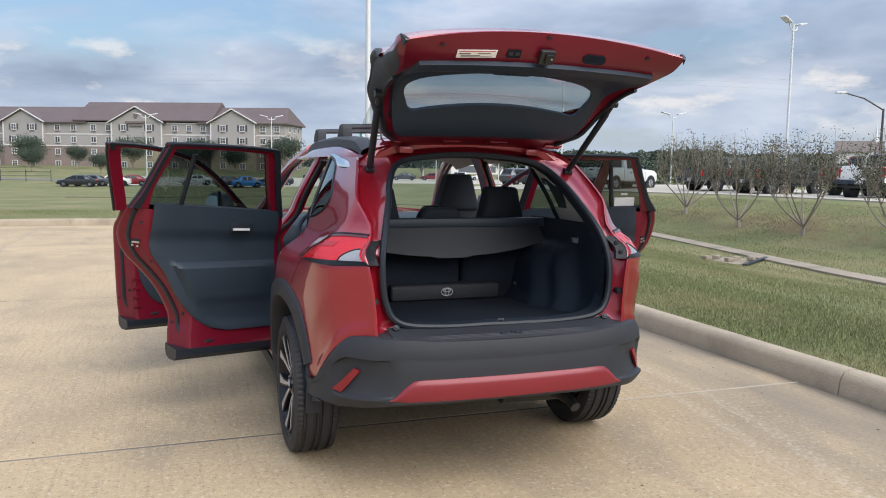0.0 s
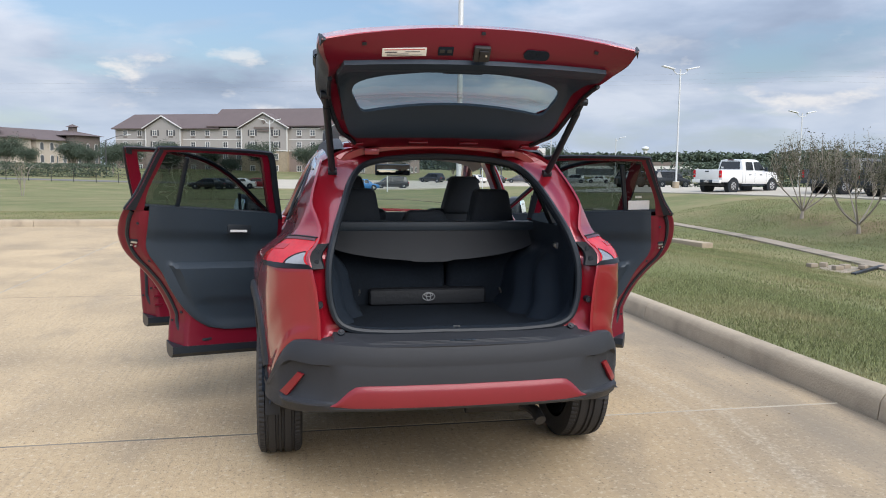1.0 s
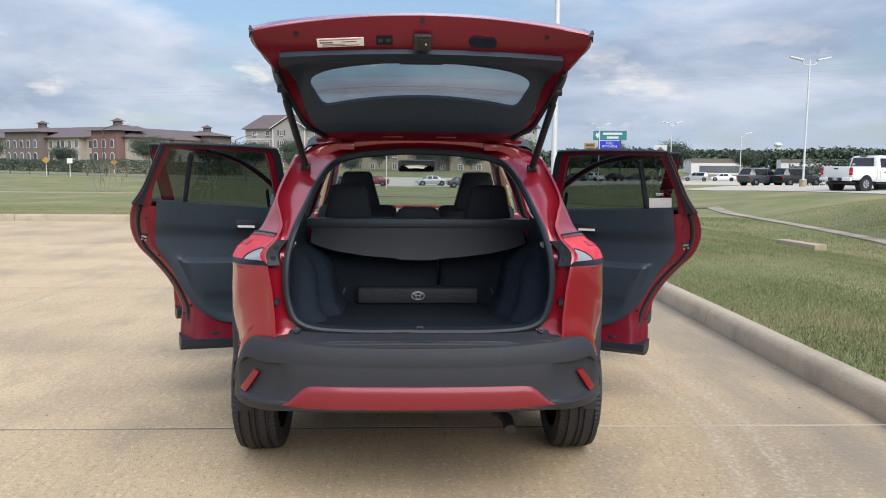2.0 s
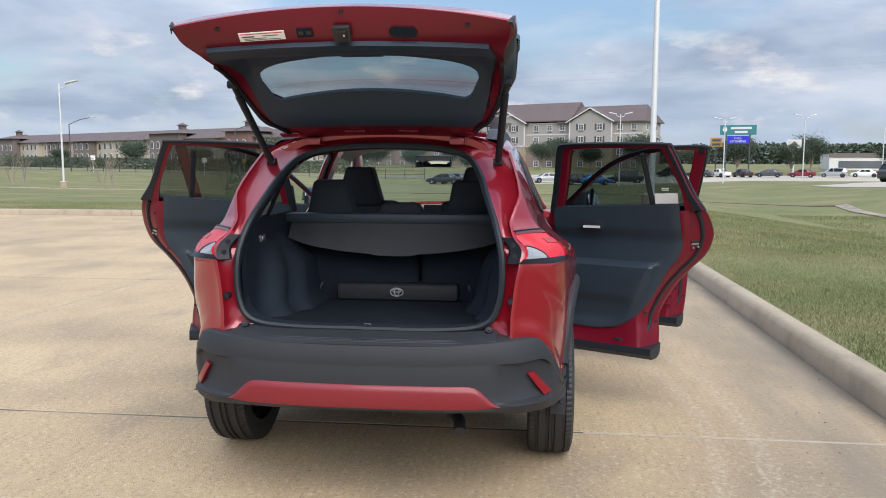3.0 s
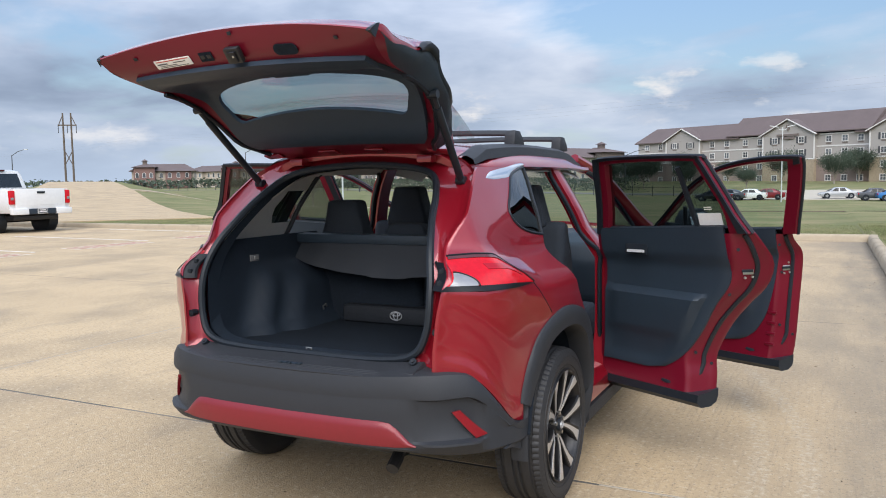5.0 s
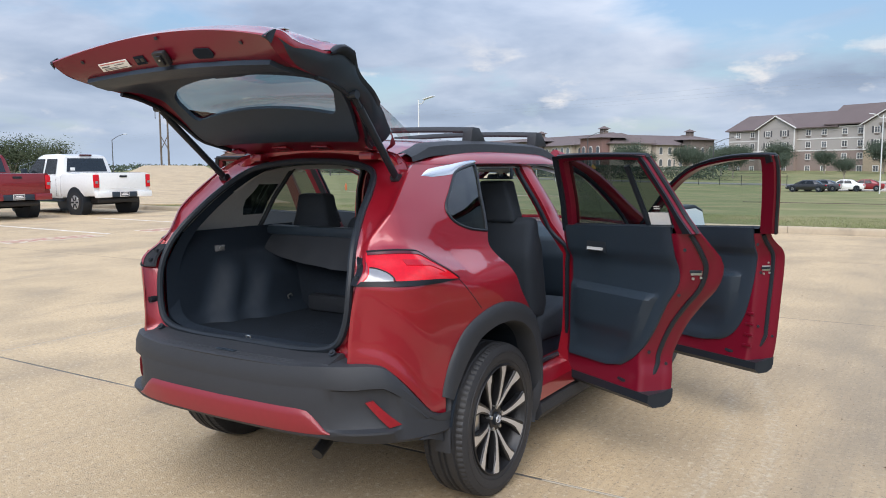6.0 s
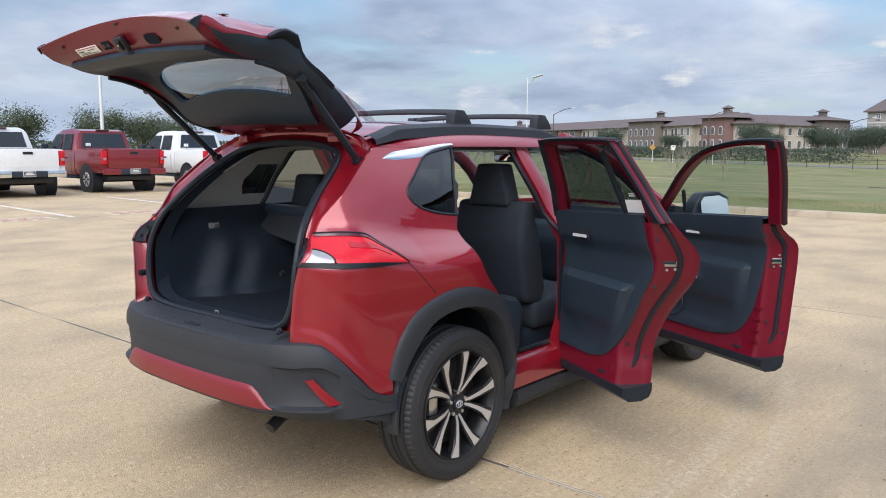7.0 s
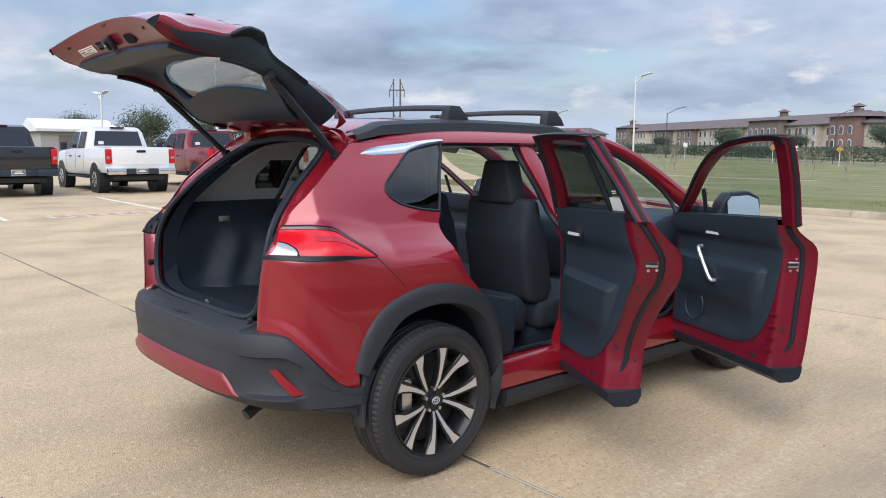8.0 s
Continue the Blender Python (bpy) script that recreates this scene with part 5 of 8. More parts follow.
    grid(bm, rows)
    part("window_glass", bm, CLEAR if front else SMOKE, ob, "clear side glass" if front else "dark tinted side glass")
    bm = bmesh.new()
    if front:
        tube(bm, [side(1.70, belt, 0.022), side(1.665, 1.258, 0.022)], 0.012, 6)
    else:
        tube(bm, [side(0.365, belt, 0.022), side(0.385, 1.446, 0.022)], 0.014, 6)
    part("glass_divider", bm, RUBBER, ob)
    bm = bmesh.new()
    rows = [[side(y, belt - 0.005, 0.012), side(y, belt + 0.036, 0.018), side(y, belt + 0.040, 0.030), side(y, belt + 0.026, 0.052)] for y in span(back(belt) + 0.03, ahead(belt) - 0.02, 8)]
    grid(bm, rows)
    part("belt_seal", bm, RUBBER, ob)

    # inner release, latch, and small fittings
    zh = 0.990 if front else 1.040
    yh = ahead(1.04) - (0.40 if front else 0.275)
    bm = bmesh.new()
    rim = trim_in(yh, zh)
    box(bm, (s * (skin_w(0.5, zh) - rim - 0.001), yh + 0.012, zh + 0.006), (0.010, 0.140, 0.056), 0.004)
    part("handle_recess", bm, RUBBER, ob)
    bm = bmesh.new()
    rows = [[(s * (skin_w(0.5, zh) - rim - 0.010 - 0.012 * t), yh - 0.045 + 0.095 * t, zh - 0.002 + dz) for dz in (-0.0065, -0.003, 0.003, 0.0065)] for t in span(0, 1, 5)]
    grid(bm, rows)
    thicken(bm, 0.010)
    part("inner_handle", bm, HANDLE, ob, "bright metal release lever")
    zl = 0.960 if not front else 0.884
    g = jamb(zl)
    c = Vector(side(back(zl) + 0.100 * g, zl, 0.103 * depth(zl) / 0.15))
    lean = math.atan2(0.117 * g - 0.078 * g, 0.122 - 0.080)
    face = Matrix.Translation(c) @ Matrix.Rotation(-s * lean, 4, "Z")
    bm = bmesh.new()
    box(bm, (0, -0.001, 0), (0.050, 0.006, 0.030), 0.002, m=face)
    part("latch", bm, BRIGHTSTEEL, ob, "steel door latch")
    bm = bmesh.new()
    box(bm, (-s * 0.004, -0.003, 0.002), (0.052, 0.006, 0.013), 0.001, m=face)
    part("latch_slot", bm, RUBBER, ob)
    for dx, dz in ((0.012, 0.030), (-0.014, -0.030), (0.020, -0.026)):
        bm = bmesh.new()
        cyl(bm, face @ Vector((s * dx, 0.004, dz)), face @ Vector((s * dx, -0.005, dz)), 0.0065, 0.006, 10)
        part("latch_screw", bm, BRIGHTSTEEL, ob)
    for z in (0.60, 0.98):
        bm = bmesh.new()
        box(bm, (s * 0.80, hinge - 0.01, z), (0.05, 0.09, 0.06), 0.008)
        part("hinge", bm, PAINT, ob)
    bm = bmesh.new()
    box(bm, (s * 0.79, hinge + 0.0, 0.75), (0.02, 0.16, 0.025), 0.004)
    part("check_strap", bm, STEEL, ob)

    if front:
        # ribs pressed into the lower corner
        for z in (0.45, 0.51, 0.57, 0.63):
            bm = bmesh.new()
            y = back(z) + 0.075
            box(bm, (s * (skin_w(y, z) - depth(z) - 0.001), y, z), (0.012, 0.050 + 0.04 * (0.63 - z), 0.016), 0.005)
            part("pressed_rib", bm, INNERPAINT, ob)
        # grab bar, speaker, mirror
        bm = bmesh.new()
        c = wide(1.5, 0.85) - 0.225
        tube(bm, curve3([(s * (c + 0.03), 1.70, 0.905), (s * c, 1.69, 0.895), (s * (c - 0.004), 1.63, 0.815), (s * c, 1.575, 0.742), (s * (c + 0.03), 1.565, 0.732)], 16), 0.0105, 8)
        part("grab_bar", bm, SATIN, ob, "slanted bright grab bar")
        bm = bmesh.new()
        tube(bm, [side(1.78 + 0.085 * math.cos(t), 0.56 + 0.085 * math.sin(t), depth(0.56) + 0.012) for t in span(0, math.tau * 23 / 24, 24)], 0.005, 6, closed=True)
        part("speaker_ring", bm, TRIM, ob)
        bm = bmesh.new()
        prism(bm, [(s * 0.845, 1.03), (s * 0.90, 1.010), (s * 1.115, 1.020), (s * 1.150, 1.055), (s * 1.135, 1.165), (s * 1.06, 1.200), (s * 0.93, 1.19), (s * 0.885, 1.14)], 1, 1.80, 1.90)
        bmesh.ops.bevel(bm, geom=bm.edges[:], offset=0.022, segments=3, affect="EDGES", profile=0.6)
        part("mirror_housing", bm, RUBBER, ob, "gloss black mirror housing", angle=60)
        bm = bmesh.new()
        prism(bm, [(s * 0.910, 1.042), (s * 1.10, 1.045), (s * 1.124, 1.070), (s * 1.112, 1.152), (s * 1.05, 1.176), (s * 0.935, 1.170), (s * 0.907, 1.138)], 1, 1.7955, 1.802)
        for v in bm.verts:
            v.co.y += (v.co.z - 1.13) * 0.15 - 0.006
        part("mirror_glass", bm, MIRROR, ob, "mirror glass")
        bm = bmesh.new()
        prism(bm, [(s * 0.74, 1.06), (s * 0.90, 1.06), (s * 0.90, 1.10), (s * 0.74, 1.12)], 1, 1.83, 1.90, 0.01)
        part("mirror_arm", bm, RUBBER, ob)
    else:
        bm = bmesh.new()
        rows = [[side(y, z, 0.028) for y in span(0.225, 0.350, 5)] for z in span(1.120, 1.205, 4)]
        if s > 0:
            grid(bm, rows)
            thicken(bm, 0.001)
            part("window_sticker", bm, LABEL, ob, "blank white paper sticker on the glass")
            bm = bmesh.new()
            for k, z in enumerate((1.222, 1.232)):
                rows = [[side(y, z + d, 0.028) for y in span(0.27, 0.31, 2)] for d in (0.0, 0.005)]
                grid(bm, rows)
            part("glass_mark", bm, LABEL, ob)
        else:
            bm.free()
    return ob


for s, _ in SIDES:
    door(s, False)
    door(s, True)

# ---- tailgate, raised ----
gate = tagged(new("tailgate"), "raised red tailgate with black inner trim and tinted glass")
gate.parent = car


def rail(stops):
    """A path in (y, z) from the hinge (0) to the lower edge (1)."""
    us = [u for u, _, _ in stops]
    return lambda u: (sm(u, us, [y for _, y, _ in stops]), sm(u, us, [z for _, _, z in stops]))


IN = rail([(0, -0.235, 1.492), (0.12, -0.33, 1.520), (0.27, -0.46, 1.575), (0.42, -0.585, 1.668), (0.60, -0.745, 1.735), (0.80, -0.94, 1.780), (0.92, -1.06, 1.815), (1, -1.125, 1.862)])
OUT = rail([(0, -0.195, 1.535), (0.12, -0.27, 1.592), (0.27, -0.39, 1.655), (0.42, -0.545, 1.728), (0.52, -0.655, 1.795), (0.575, -0.687, 1.868), (0.68, -0.80, 1.890), (0.82, -0.94, 1.902), (0.91, -1.03, 1.900), (0.97, -1.09, 1.888), (1, -1.122, 1.868)])


def gate_w(u):
    return sm(u, [0, 0.15, 0.30, 0.46, 0.60, 0.80, 0.93, 1.0], [0.435, 0.47, 0.53, 0.592, 0.600, 0.602, 0.606, 0.596])


def bow(x, u):
    """The gate is crowned across: its middle stands out further than its sides."""
    return (1 - (x / 0.6) ** 2)


def arch_of(x, u):
    """The window's edges arch: towards the sides they lie nearer the hinges."""
    return u - 0.042 * (min(abs(x), 0.5) / 0.45) ** 2 * sm(u, [0.20, 0.33, 0.60, 0.84], [0, 1, 1, 0]) * sm(abs(x), [0.47, 0.57], [1.0, 0.0])


def gate_in(x, u, lift=0.0):
    u = arch_of(x, u)
    y, z = IN(u)
    # the lining rises to the glass, which lies close under the outer skin
    z += sm(u, [0.28, 0.38, 0.52, 0.60, 0.84], [0.0, 0.025, 0.085, 0.080, 0.0]) * sm(abs(x), [0.48, 0.57], [1.0, 0.0])
    return Vector((x, y + 0.045 * bow(x, u) * sm(u, [0.86, 1.0], [0, 1]), z + lift + bow(x, u) * sm(u, [0.0, 0.3, 0.85, 0.93, 1.0], [0.03, 0.012, 0.022, 0.038, 0.070])))


def swell(x, u):
    """The outer skin rises in a shoulder just inside its edges, by the hinges and below the lamps."""
    return sm(gate_w(u) - abs(x), [0.0, 0.012, 0.05, 0.14], [0.0, 0.45, 0.9, 1.0]) * (sm(u, [0.0, 0.10, 0.25, 0.40], [0.05, 0.075, 0.05, 0.0]) + sm(u, [0.58, 0.72, 0.88, 0.97], [0.0, 0.012, 0.010, 0.0]) * sm(abs(x), [0.22, 0.45], [0.0, 1.0]))


def gate_out(x, u):
    y, z = OUT(u)
    roll = 0.046 * sm(u, [0.62, 0.72, 0.86, 0.97], [0.0, 1.0, 0.9, 0.0]) * sm(gate_w(u) - abs(x), [0.0, 0.05, 0.10, 0.16], [1.0, 0.5, 0.12, 0.0])
    return Vector((x, y + 0.045 * bow(x, u) * sm(u, [0.86, 1.0], [0, 1]), z - roll + bow(x, u) * sm(u, [0.0, 0.5, 0.85, 1.0], [0.03, 0.05, 0.03, 0.066]) + swell(x, u)))


W0, W1 = 0.398, 0.582


def hole(u):
    t = (u - W0) / (W1 - W0)
    return sm(t, [0, 0.06, 0.30, 0.50, 0.62, 0.78, 0.9, 1.0], [0.388, 0.408, 0.434, 0.450, 0.442, 0.372, 0.28, 0.15])


def holed(bm, f, edge, grow, u0=0.0, u1=1.0, lower=0.0, keep=0.02):
    """A sheet over the gate with the window left out; edge(u) is its half width."""
    a, b = W0 - grow - lower, W1 + grow
    us = span(u0, a, 7) + span(a, b, 17)[1:-1] + span(b, u1, 7)

    def hw(u):
        return min(hole(W0 + (u - a) / (b - a) * (W1 - W0)) + grow * 0.9, edge(u) - keep)
    lo = [u for u in us if u <= a + 1e-6]
    hi = [u for u in us if u >= b - 1e-6]
    mid = [u for u in us if a - 1e-6 <= u <= b + 1e-6]
    for band in (lo, hi):
        rows = []
        for u in band:
            e, h = edge(u), min(hw(min(max(u, a), b)), edge(u) - keep)
            rows.append([f(x, u) for x in [-e + (e - h) * t * t for t in span(0, 1, 9)] + span(-h, h, 13)[1:-1] + [e - (e - h) * t * t for t in span(1, 0, 9)]])
        grid(bm, rows)
    for sgn in (1, -1):
        rows = [[f(sgn * x, u) for x in [edge(u) - (edge(u) - hw(u)) * t * t for t in span(1, 0, 9)]] for u in mid]
        grid(bm, rows)


bm = bmesh.new()
holed(bm, gate_out, gate_w, 0.10, lower=0.225, keep=0.035)
sides = []
# sides and lower edge close the outer skin against the inner pressing
for sgn in (1, -1):
    def edge_at(u, k):
        """A point of the gate's edge: k from the outer skin (0) to the inner pressing (1)."""
        a, b = gate_out(sgn * gate_w(u), u), gate_in(sgn * (gate_w(u) - sm(u, [0.0, 0.8, 0.95, 1.0], [0.045, 0.045, 0.02, 0.004])), u)
        return a.lerp(b, k) + Vector((sgn * 0.016 * math.sin(math.pi * k) * sm(u, [0.90, 1.0], [1.0, 0.0]), 0, 0))

    def skin_foot(u):
        return sm(u, [0.0, 0.10, 0.54, 0.62, 0.80, 0.92], [1.0, 0.0, 0.0, 0.06, 0.16, 0.45])

    def black_foot(u):
        return max(skin_foot(u) + 0.004, sm(u, [0.0, 0.10, 0.40, 0.55, 0.68, 0.80, 0.90, 0.95], [1.0, 1.0, 1.0, 1.0, 1.0, 0.94, 0.70, 0.45]))
    stops = span(0, 1, 41)
    grid(bm, [[edge_at(u, skin_foot(u) * k) for k in span(0, 1, 5)] for u in stops])
    sides.append(([[edge_at(u, skin_foot(u) + (black_foot(u) - skin_foot(u)) * k) for k in span(0, 1, 5)] for u in stops[4:39]], [[edge_at(u, black_foot(u) + (1 - black_foot(u)) * k) for k in span(0, 1, 5)] for u in stops[16:]]))
e = gate_w(1.0)
grid(bm, [[gate_out(x, 1.0), gate_in(x * 0.994, 1.0)] for x in span(-e, e, 29)])
bmesh.ops.remove_doubles(bm, verts=bm.verts, dist=0.001)
part("outer_skin", bm, PAINT, gate, angle=45)
for black, red in sides:
    bm = bmesh.new()
    grid(bm, black)
    part("edge_trim", bm, TRIM, gate, "black trim along the gate's edge", angle=45)
    bm = bmesh.new()
    grid(bm, red)
    part("edge_pressing", bm, INNERPAINT, gate, angle=45)
for sgn in (1, -1):
    bm = bmesh.new()
    rows = []
    for u in span(0.962, 1.0, 6):
        w = gate_w(u)
        a, b = gate_out(sgn * w, u), gate_in(sgn * (w - 0.004), u)
        inw = 0.016 * (u - 0.962) / 0.038
        rows.append([a + Vector((-sgn * inw, 0, 0.0015)), a + Vector((sgn * 0.0015, 0, 0.0015)), b + Vector((sgn * 0.0015, 0, -0.0015)), b + Vector((-sgn * inw, 0, -0.0015))])
    vs = grid(bm, rows, closed=True)
    bm.faces.new(vs[0])
    bm.faces.new(vs[-1])
    part("corner_piece", bm, RUBBER, gate, "black lower corner piece", angle=40)
bm = bmesh.new()
holed(bm, gate_in, lambda u: gate_w(u) - sm(u, [0.0, 0.8, 0.95, 1.0], [0.045, 0.045, 0.02, 0.004]), 0.045)
bmesh.ops.remove_doubles(bm, verts=bm.verts, dist=0.0005)
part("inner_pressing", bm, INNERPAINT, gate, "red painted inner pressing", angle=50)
# black inner trim round the window
bm = bmesh.new()


def trim_face(x, u):
    return gate_in(x, u) + Vector((0, -0.004, -0.012))


def trim_w(u):
    return sm(u, [0.13, 0.30, 0.46, 0.60, 0.76, 0.87], [0.39, 0.445, 0.50, 0.525, 0.530, 0.51])


holed(bm, trim_face, trim_w, 0.0, 0.225, 0.872)
bmesh.ops.remove_doubles(bm, verts=bm.verts, dist=0.0005)
bmesh.ops.recalc_face_normals(bm, faces=bm.faces)
low = sum(v.co.z for v in bm.verts) / len(bm.verts)
bmesh.ops.solidify(bm, geom=bm.faces[:], thickness=0.018)
rise = low - sum(v.co.z for v in bm.verts) / len(bm.verts)
if rise > 0:
    bmesh.ops.translate(bm, verts=bm.verts, vec=(0, 0, rise * 2))
part("inner_trim", bm, GATETRIM, gate, "black plastic inner trim", angle=40)
bm = bmesh.new()
rows = [[trim_face(x, u) + Vector((0, 0, 0.014)) for x in span(-0.49, 0.49, 17)] for u in span(W0 - 0.03, W1 + 0.03, 14)]
grid(bm, rows)
part("rear_window", bm, GATEGLASS, gate, "tinted rear window")
bm = bmesh.new()
grid(bm, [[gate_out(x, u) + Vector((0, 0, 0.003)) for x in span(-0.545, 0.545, 17)] for u in span(0.055, W1 + 0.10, 16)])
part("outer_glass", bm, CLEAR, gate, "clear outer face of the rear window")
bm = bmesh.new()
prism(bm, [(-0.085, -0.012), (0.085, -0.012), (0.068, 0.010), (-0.068, 0.010)], 2, -0.004, 0.006, 0.002)
c = trim_face(0.0, W1 + 0.004)
bmesh.ops.transform(bm, matrix=pose(c.x, c.y, c.z, 24, 0, 180), verts=bm.verts)
part("window_tab", bm, GATETRIM, gate, "black tab at the window's edge")
# black side fins and spoiler ends
for sgn in (1, -1):
    bm = bmesh.new()
    rows = []
    for u in span(0.34, 0.57, 12):
        w = gate_w(u)
        a, b = gate_in(sgn * (w - 0.055), u) + Vector((0, 0, -0.004)), gate_out(sgn * w, u)
        puff = 0.006 * math.sin(math.pi * (u - 0.34) / 0.23)
        tall = 0.006
        rows.append([a.lerp(b, 0.30), a.lerp(b, 0.5) + Vector((sgn * (0.008 + puff), 0, 0)), a.lerp(b, 0.8) + Vector((sgn * (0.010 + puff), 0, tall * 0.5)), b + Vector((sgn * 0.006, 0, tall)), b + Vector((-sgn * 0.03, 0, tall)), b + Vector((-sgn * 0.05, 0, 0.0))])
    grid(bm, rows)
    part("side_fin", bm, RUBBER, gate, "gloss black side fin", angle=50)
    # lamp let into the gate's edge, beside the lamp of the body when shut
    bm = bmesh.new()
    rows = []
    for u in span(0.57, 0.70, 8):
        b = gate_out(sgn * gate_w(u), u)
        rows.append([b + Vector((sgn * o, 0, d)) for o, d in ((0.004, -0.050 + 0.035 * (u - 0.57) / 0.13), (0.012, -0.03 + 0.02 * (u - 0.57) / 0.13), (0.012, -0.004), (0.004, 0.004), (-0.03, 0.006))])
    grid(bm, rows)
    part("gate_lamp", bm, BEZEL, gate, "dark smoked lamp corner", angle=40)
    bm = bmesh.new()
    tube(bm, [gate_in(sgn * (gate_w(u) - 0.05), u) + Vector((0, 0, -0.008)) for u in span(0.14, 0.70, 18)], 0.010, 6)
    part("gate_seal", bm, RUBBER, gate)
    # gas strut: thick body, thin rod
    top, low = Vector((sgn * 0.560, -0.640, 1.715)), Vector((sgn * 0.515, -0.305, 1.400))
    bm = bmesh.new()
    cyl(bm, low, low.lerp(top, 0.86), 0.0155, seg=12)
    cyl(bm, low.lerp(top, 0.84), top, 0.012, seg=10)
    cyl(bm, low + Vector((-sgn * 0.02, 0, 0)), low + Vector((sgn * 0.02, 0, 0)), 0.018, seg=12)
    cyl(bm, top + Vector((-sgn * 0.02, 0, 0)), top + Vector((sgn * 0.02, 0, 0)), 0.016, seg=12)
    part("gate_strut", bm, RUBBER, gate, "black power strut")
    bm = bmesh.new()
    box(bm, (sgn * 0.33, -0.235, 1.495), (0.07, 0.09, 0.035), 0.010)
    part("gate_hinge", bm, PAINT, gate)

# lock, release pads, paper label on the lower pressing
def on_gate(x, u, sx, su, h, bevel=0.004):
    """A small plate lying on the gate's inner pressing."""
    c = gate_in(x, u)
    d = (gate_in(x, u + 0.02) - gate_in(x, u - 0.02)).normalized()
    ax = (gate_in(x + sx / 2, u) - gate_in(x - sx / 2, u)).normalized()
    n = ax.cross(d).normalized()
    if n.z > 0:
        n = -n
    d = n.cross(ax)
    m = Matrix((ax, d, n)).transposed().to_4x4()
    m.translation = c + n * (h / 2 + 0.001)
    bm = bmesh.new()
    box(bm, (0, 0, 0), (sx, su, h), bevel, m=m)
    return bm, m


bm, m = on_gate(0.0, 0.925, 0.064, 0.060, 0.024, 0.008)
lock = part("gate_lock", bm, STEEL, gate, "dark steel gate lock")
bm = bmesh.new()
box(bm, (0.004, 0, 0.017), (0.034, 0.04, 0.010), 0.003, m=m)
part("lock_jaw", bm, DARKALLOY, lock)
bm = bmesh.new()
cyl(bm, m @ Vector((0.012, 0.004, 0.02)), m @ Vector((0.012, 0.004, 0.025)), 0.004, seg=10)
part("lock_pin", bm, BRIGHTSTEEL, lock)
bm, m = on_gate(-0.135, 0.925, 0.058, 0.036, 0.0015, 0.0005)
pad = part("release_pad", bm, CARPET, gate)
for dx in (-0.014, 0.014):
    bm = bmesh.new()
    box(bm, (dx, 0, 0.0015), (0.018, 0.014, 0.002), 0.0005, m=m)
    part("button", bm, STEEL, pad)
bm, m = on_gate(0.215, 0.925, 0.09, 0.045, 0.004, 0.0015)
bm.free()
bm = bmesh.new()
prism(bm, [(math.copysign(0.03, math.cos(a)) + 0.02 * math.cos(a), 0.021 * math.sin(a)) for a in span(0.001, math.tau * 23 / 24, 24)], 2, -0.002, 0.001)
bmesh.ops.transform(bm, matrix=m, verts=bm.verts)
part("pull_recess", bm, CARPET, gate, "black oval pull recess")
bm, m = on_gate(-0.290, 0.922, 0.165, 0.036, 0.002, 0.0005)
paper = part("paper_label", bm, LABEL, gate, "white paper label with small print")
for j, (w, h, dx, dy, mat) in enumerate(((0.15, 0.003, 0, 0.012, INKRED), (0.045, 0.005, -0.05, 0.001, INK), (0.055, 0.003, 0.03, 0.002, INK), (0.08, 0.0025, -0.025, -0.007, INK), (0.13, 0.0025, 0, -0.013, INK))):
    bm = bmesh.new()
    box(bm, (dx, dy, 0.0012), (w, h, 0.0012), m=m)
    part("print_bar", bm, mat, gate, smooth=False)
for x in (-0.42, 0.42, -0.12, 0.12):
    bm, m = on_gate(x, 0.10, 0.09, 0.05, 0.008, 0.003)
    part("hinge_plate", bm, PAINT, gate)
for x, u in ((-0.44, 0.955), (0.44, 0.955), (0.0, 0.975)):
    bm, m = on_gate(x, u, 0.016, 0.012, 0.002, 0.0005)
    part("drain_plug", bm, RUBBER, gate)
for x, sx in ((0.47, 0.05), (0.405, 0.02)):
    c = gate_out(x, 0.80)
    bm = bmesh.new()
    box(bm, c + Vector((0, 0, 0.002)), (sx, 0.03, 0.008), 0.002)
    part("badge_bar", bm, CHROME, gate)

# ---- ground ----
KERB_X, KERB_Y = 2.62, 15.25


def height(x, y):
    """The land round the car park: a shallow ditch and a bank on one side, a field that falls away ahead."""
    z = 0.0
    if y > KERB_Y:
        fall = sm(y, [16.0, 60.0, 100.0, 190.0, 230.0], [0.0, -0.9, -1.75, -0.4, 0.5])
        z += fall * sm(x, [-110.0, -25.0], [0.0, 1.0])
    # the rise that the concrete drive climbs
    along, aside = (x + 24.0) * -0.776 + (y - 18.6) * 0.63, (x + 24.0) * 0.63 + (y - 18.6) * 0.776
    if 0.0 < along < 200.0:
        z += sm(along, [8.0, 55.0, 100.0, 190.0], [0.0, 1.5, 2.2, 0.0]) * sm(aside, [-9.0, -4.5, 4.5, 14.0], [0.0, 1.0, 1.0, 0.0])
    if x > KERB_X:
        cut = sm(x, [2.8, 5.5, 10.6, 14.2, 17.0, 21.5, 26.0], [0.13, 0.0, -0.60, -0.60, -0.10, 0.42, 0.32])
        z += sm(x, [17.0, 21.5, 30.0], [0.0, 0.30, 0.80]) * sm(y, [28.0, 50.0, 90.0, 138.0], [0.0, 1.0, 1.0, 0.0])
        z += cut * sm(y, [14.0, 30.0, 55.0], [1.0, 0.9, 0.0]) if x > 5.0 else cut * sm(y, [15.0, 24.0], [1.0, 0.3])
    return z


def steps(stops):
    out = []
    for (a, da), (b, _) in zip(stops, stops[1:]):
        n = max(1, round((b - a) / da))
        out += [a + (b - a) * k / n for k in range(n)]
    return out + [stops[-1][0]]


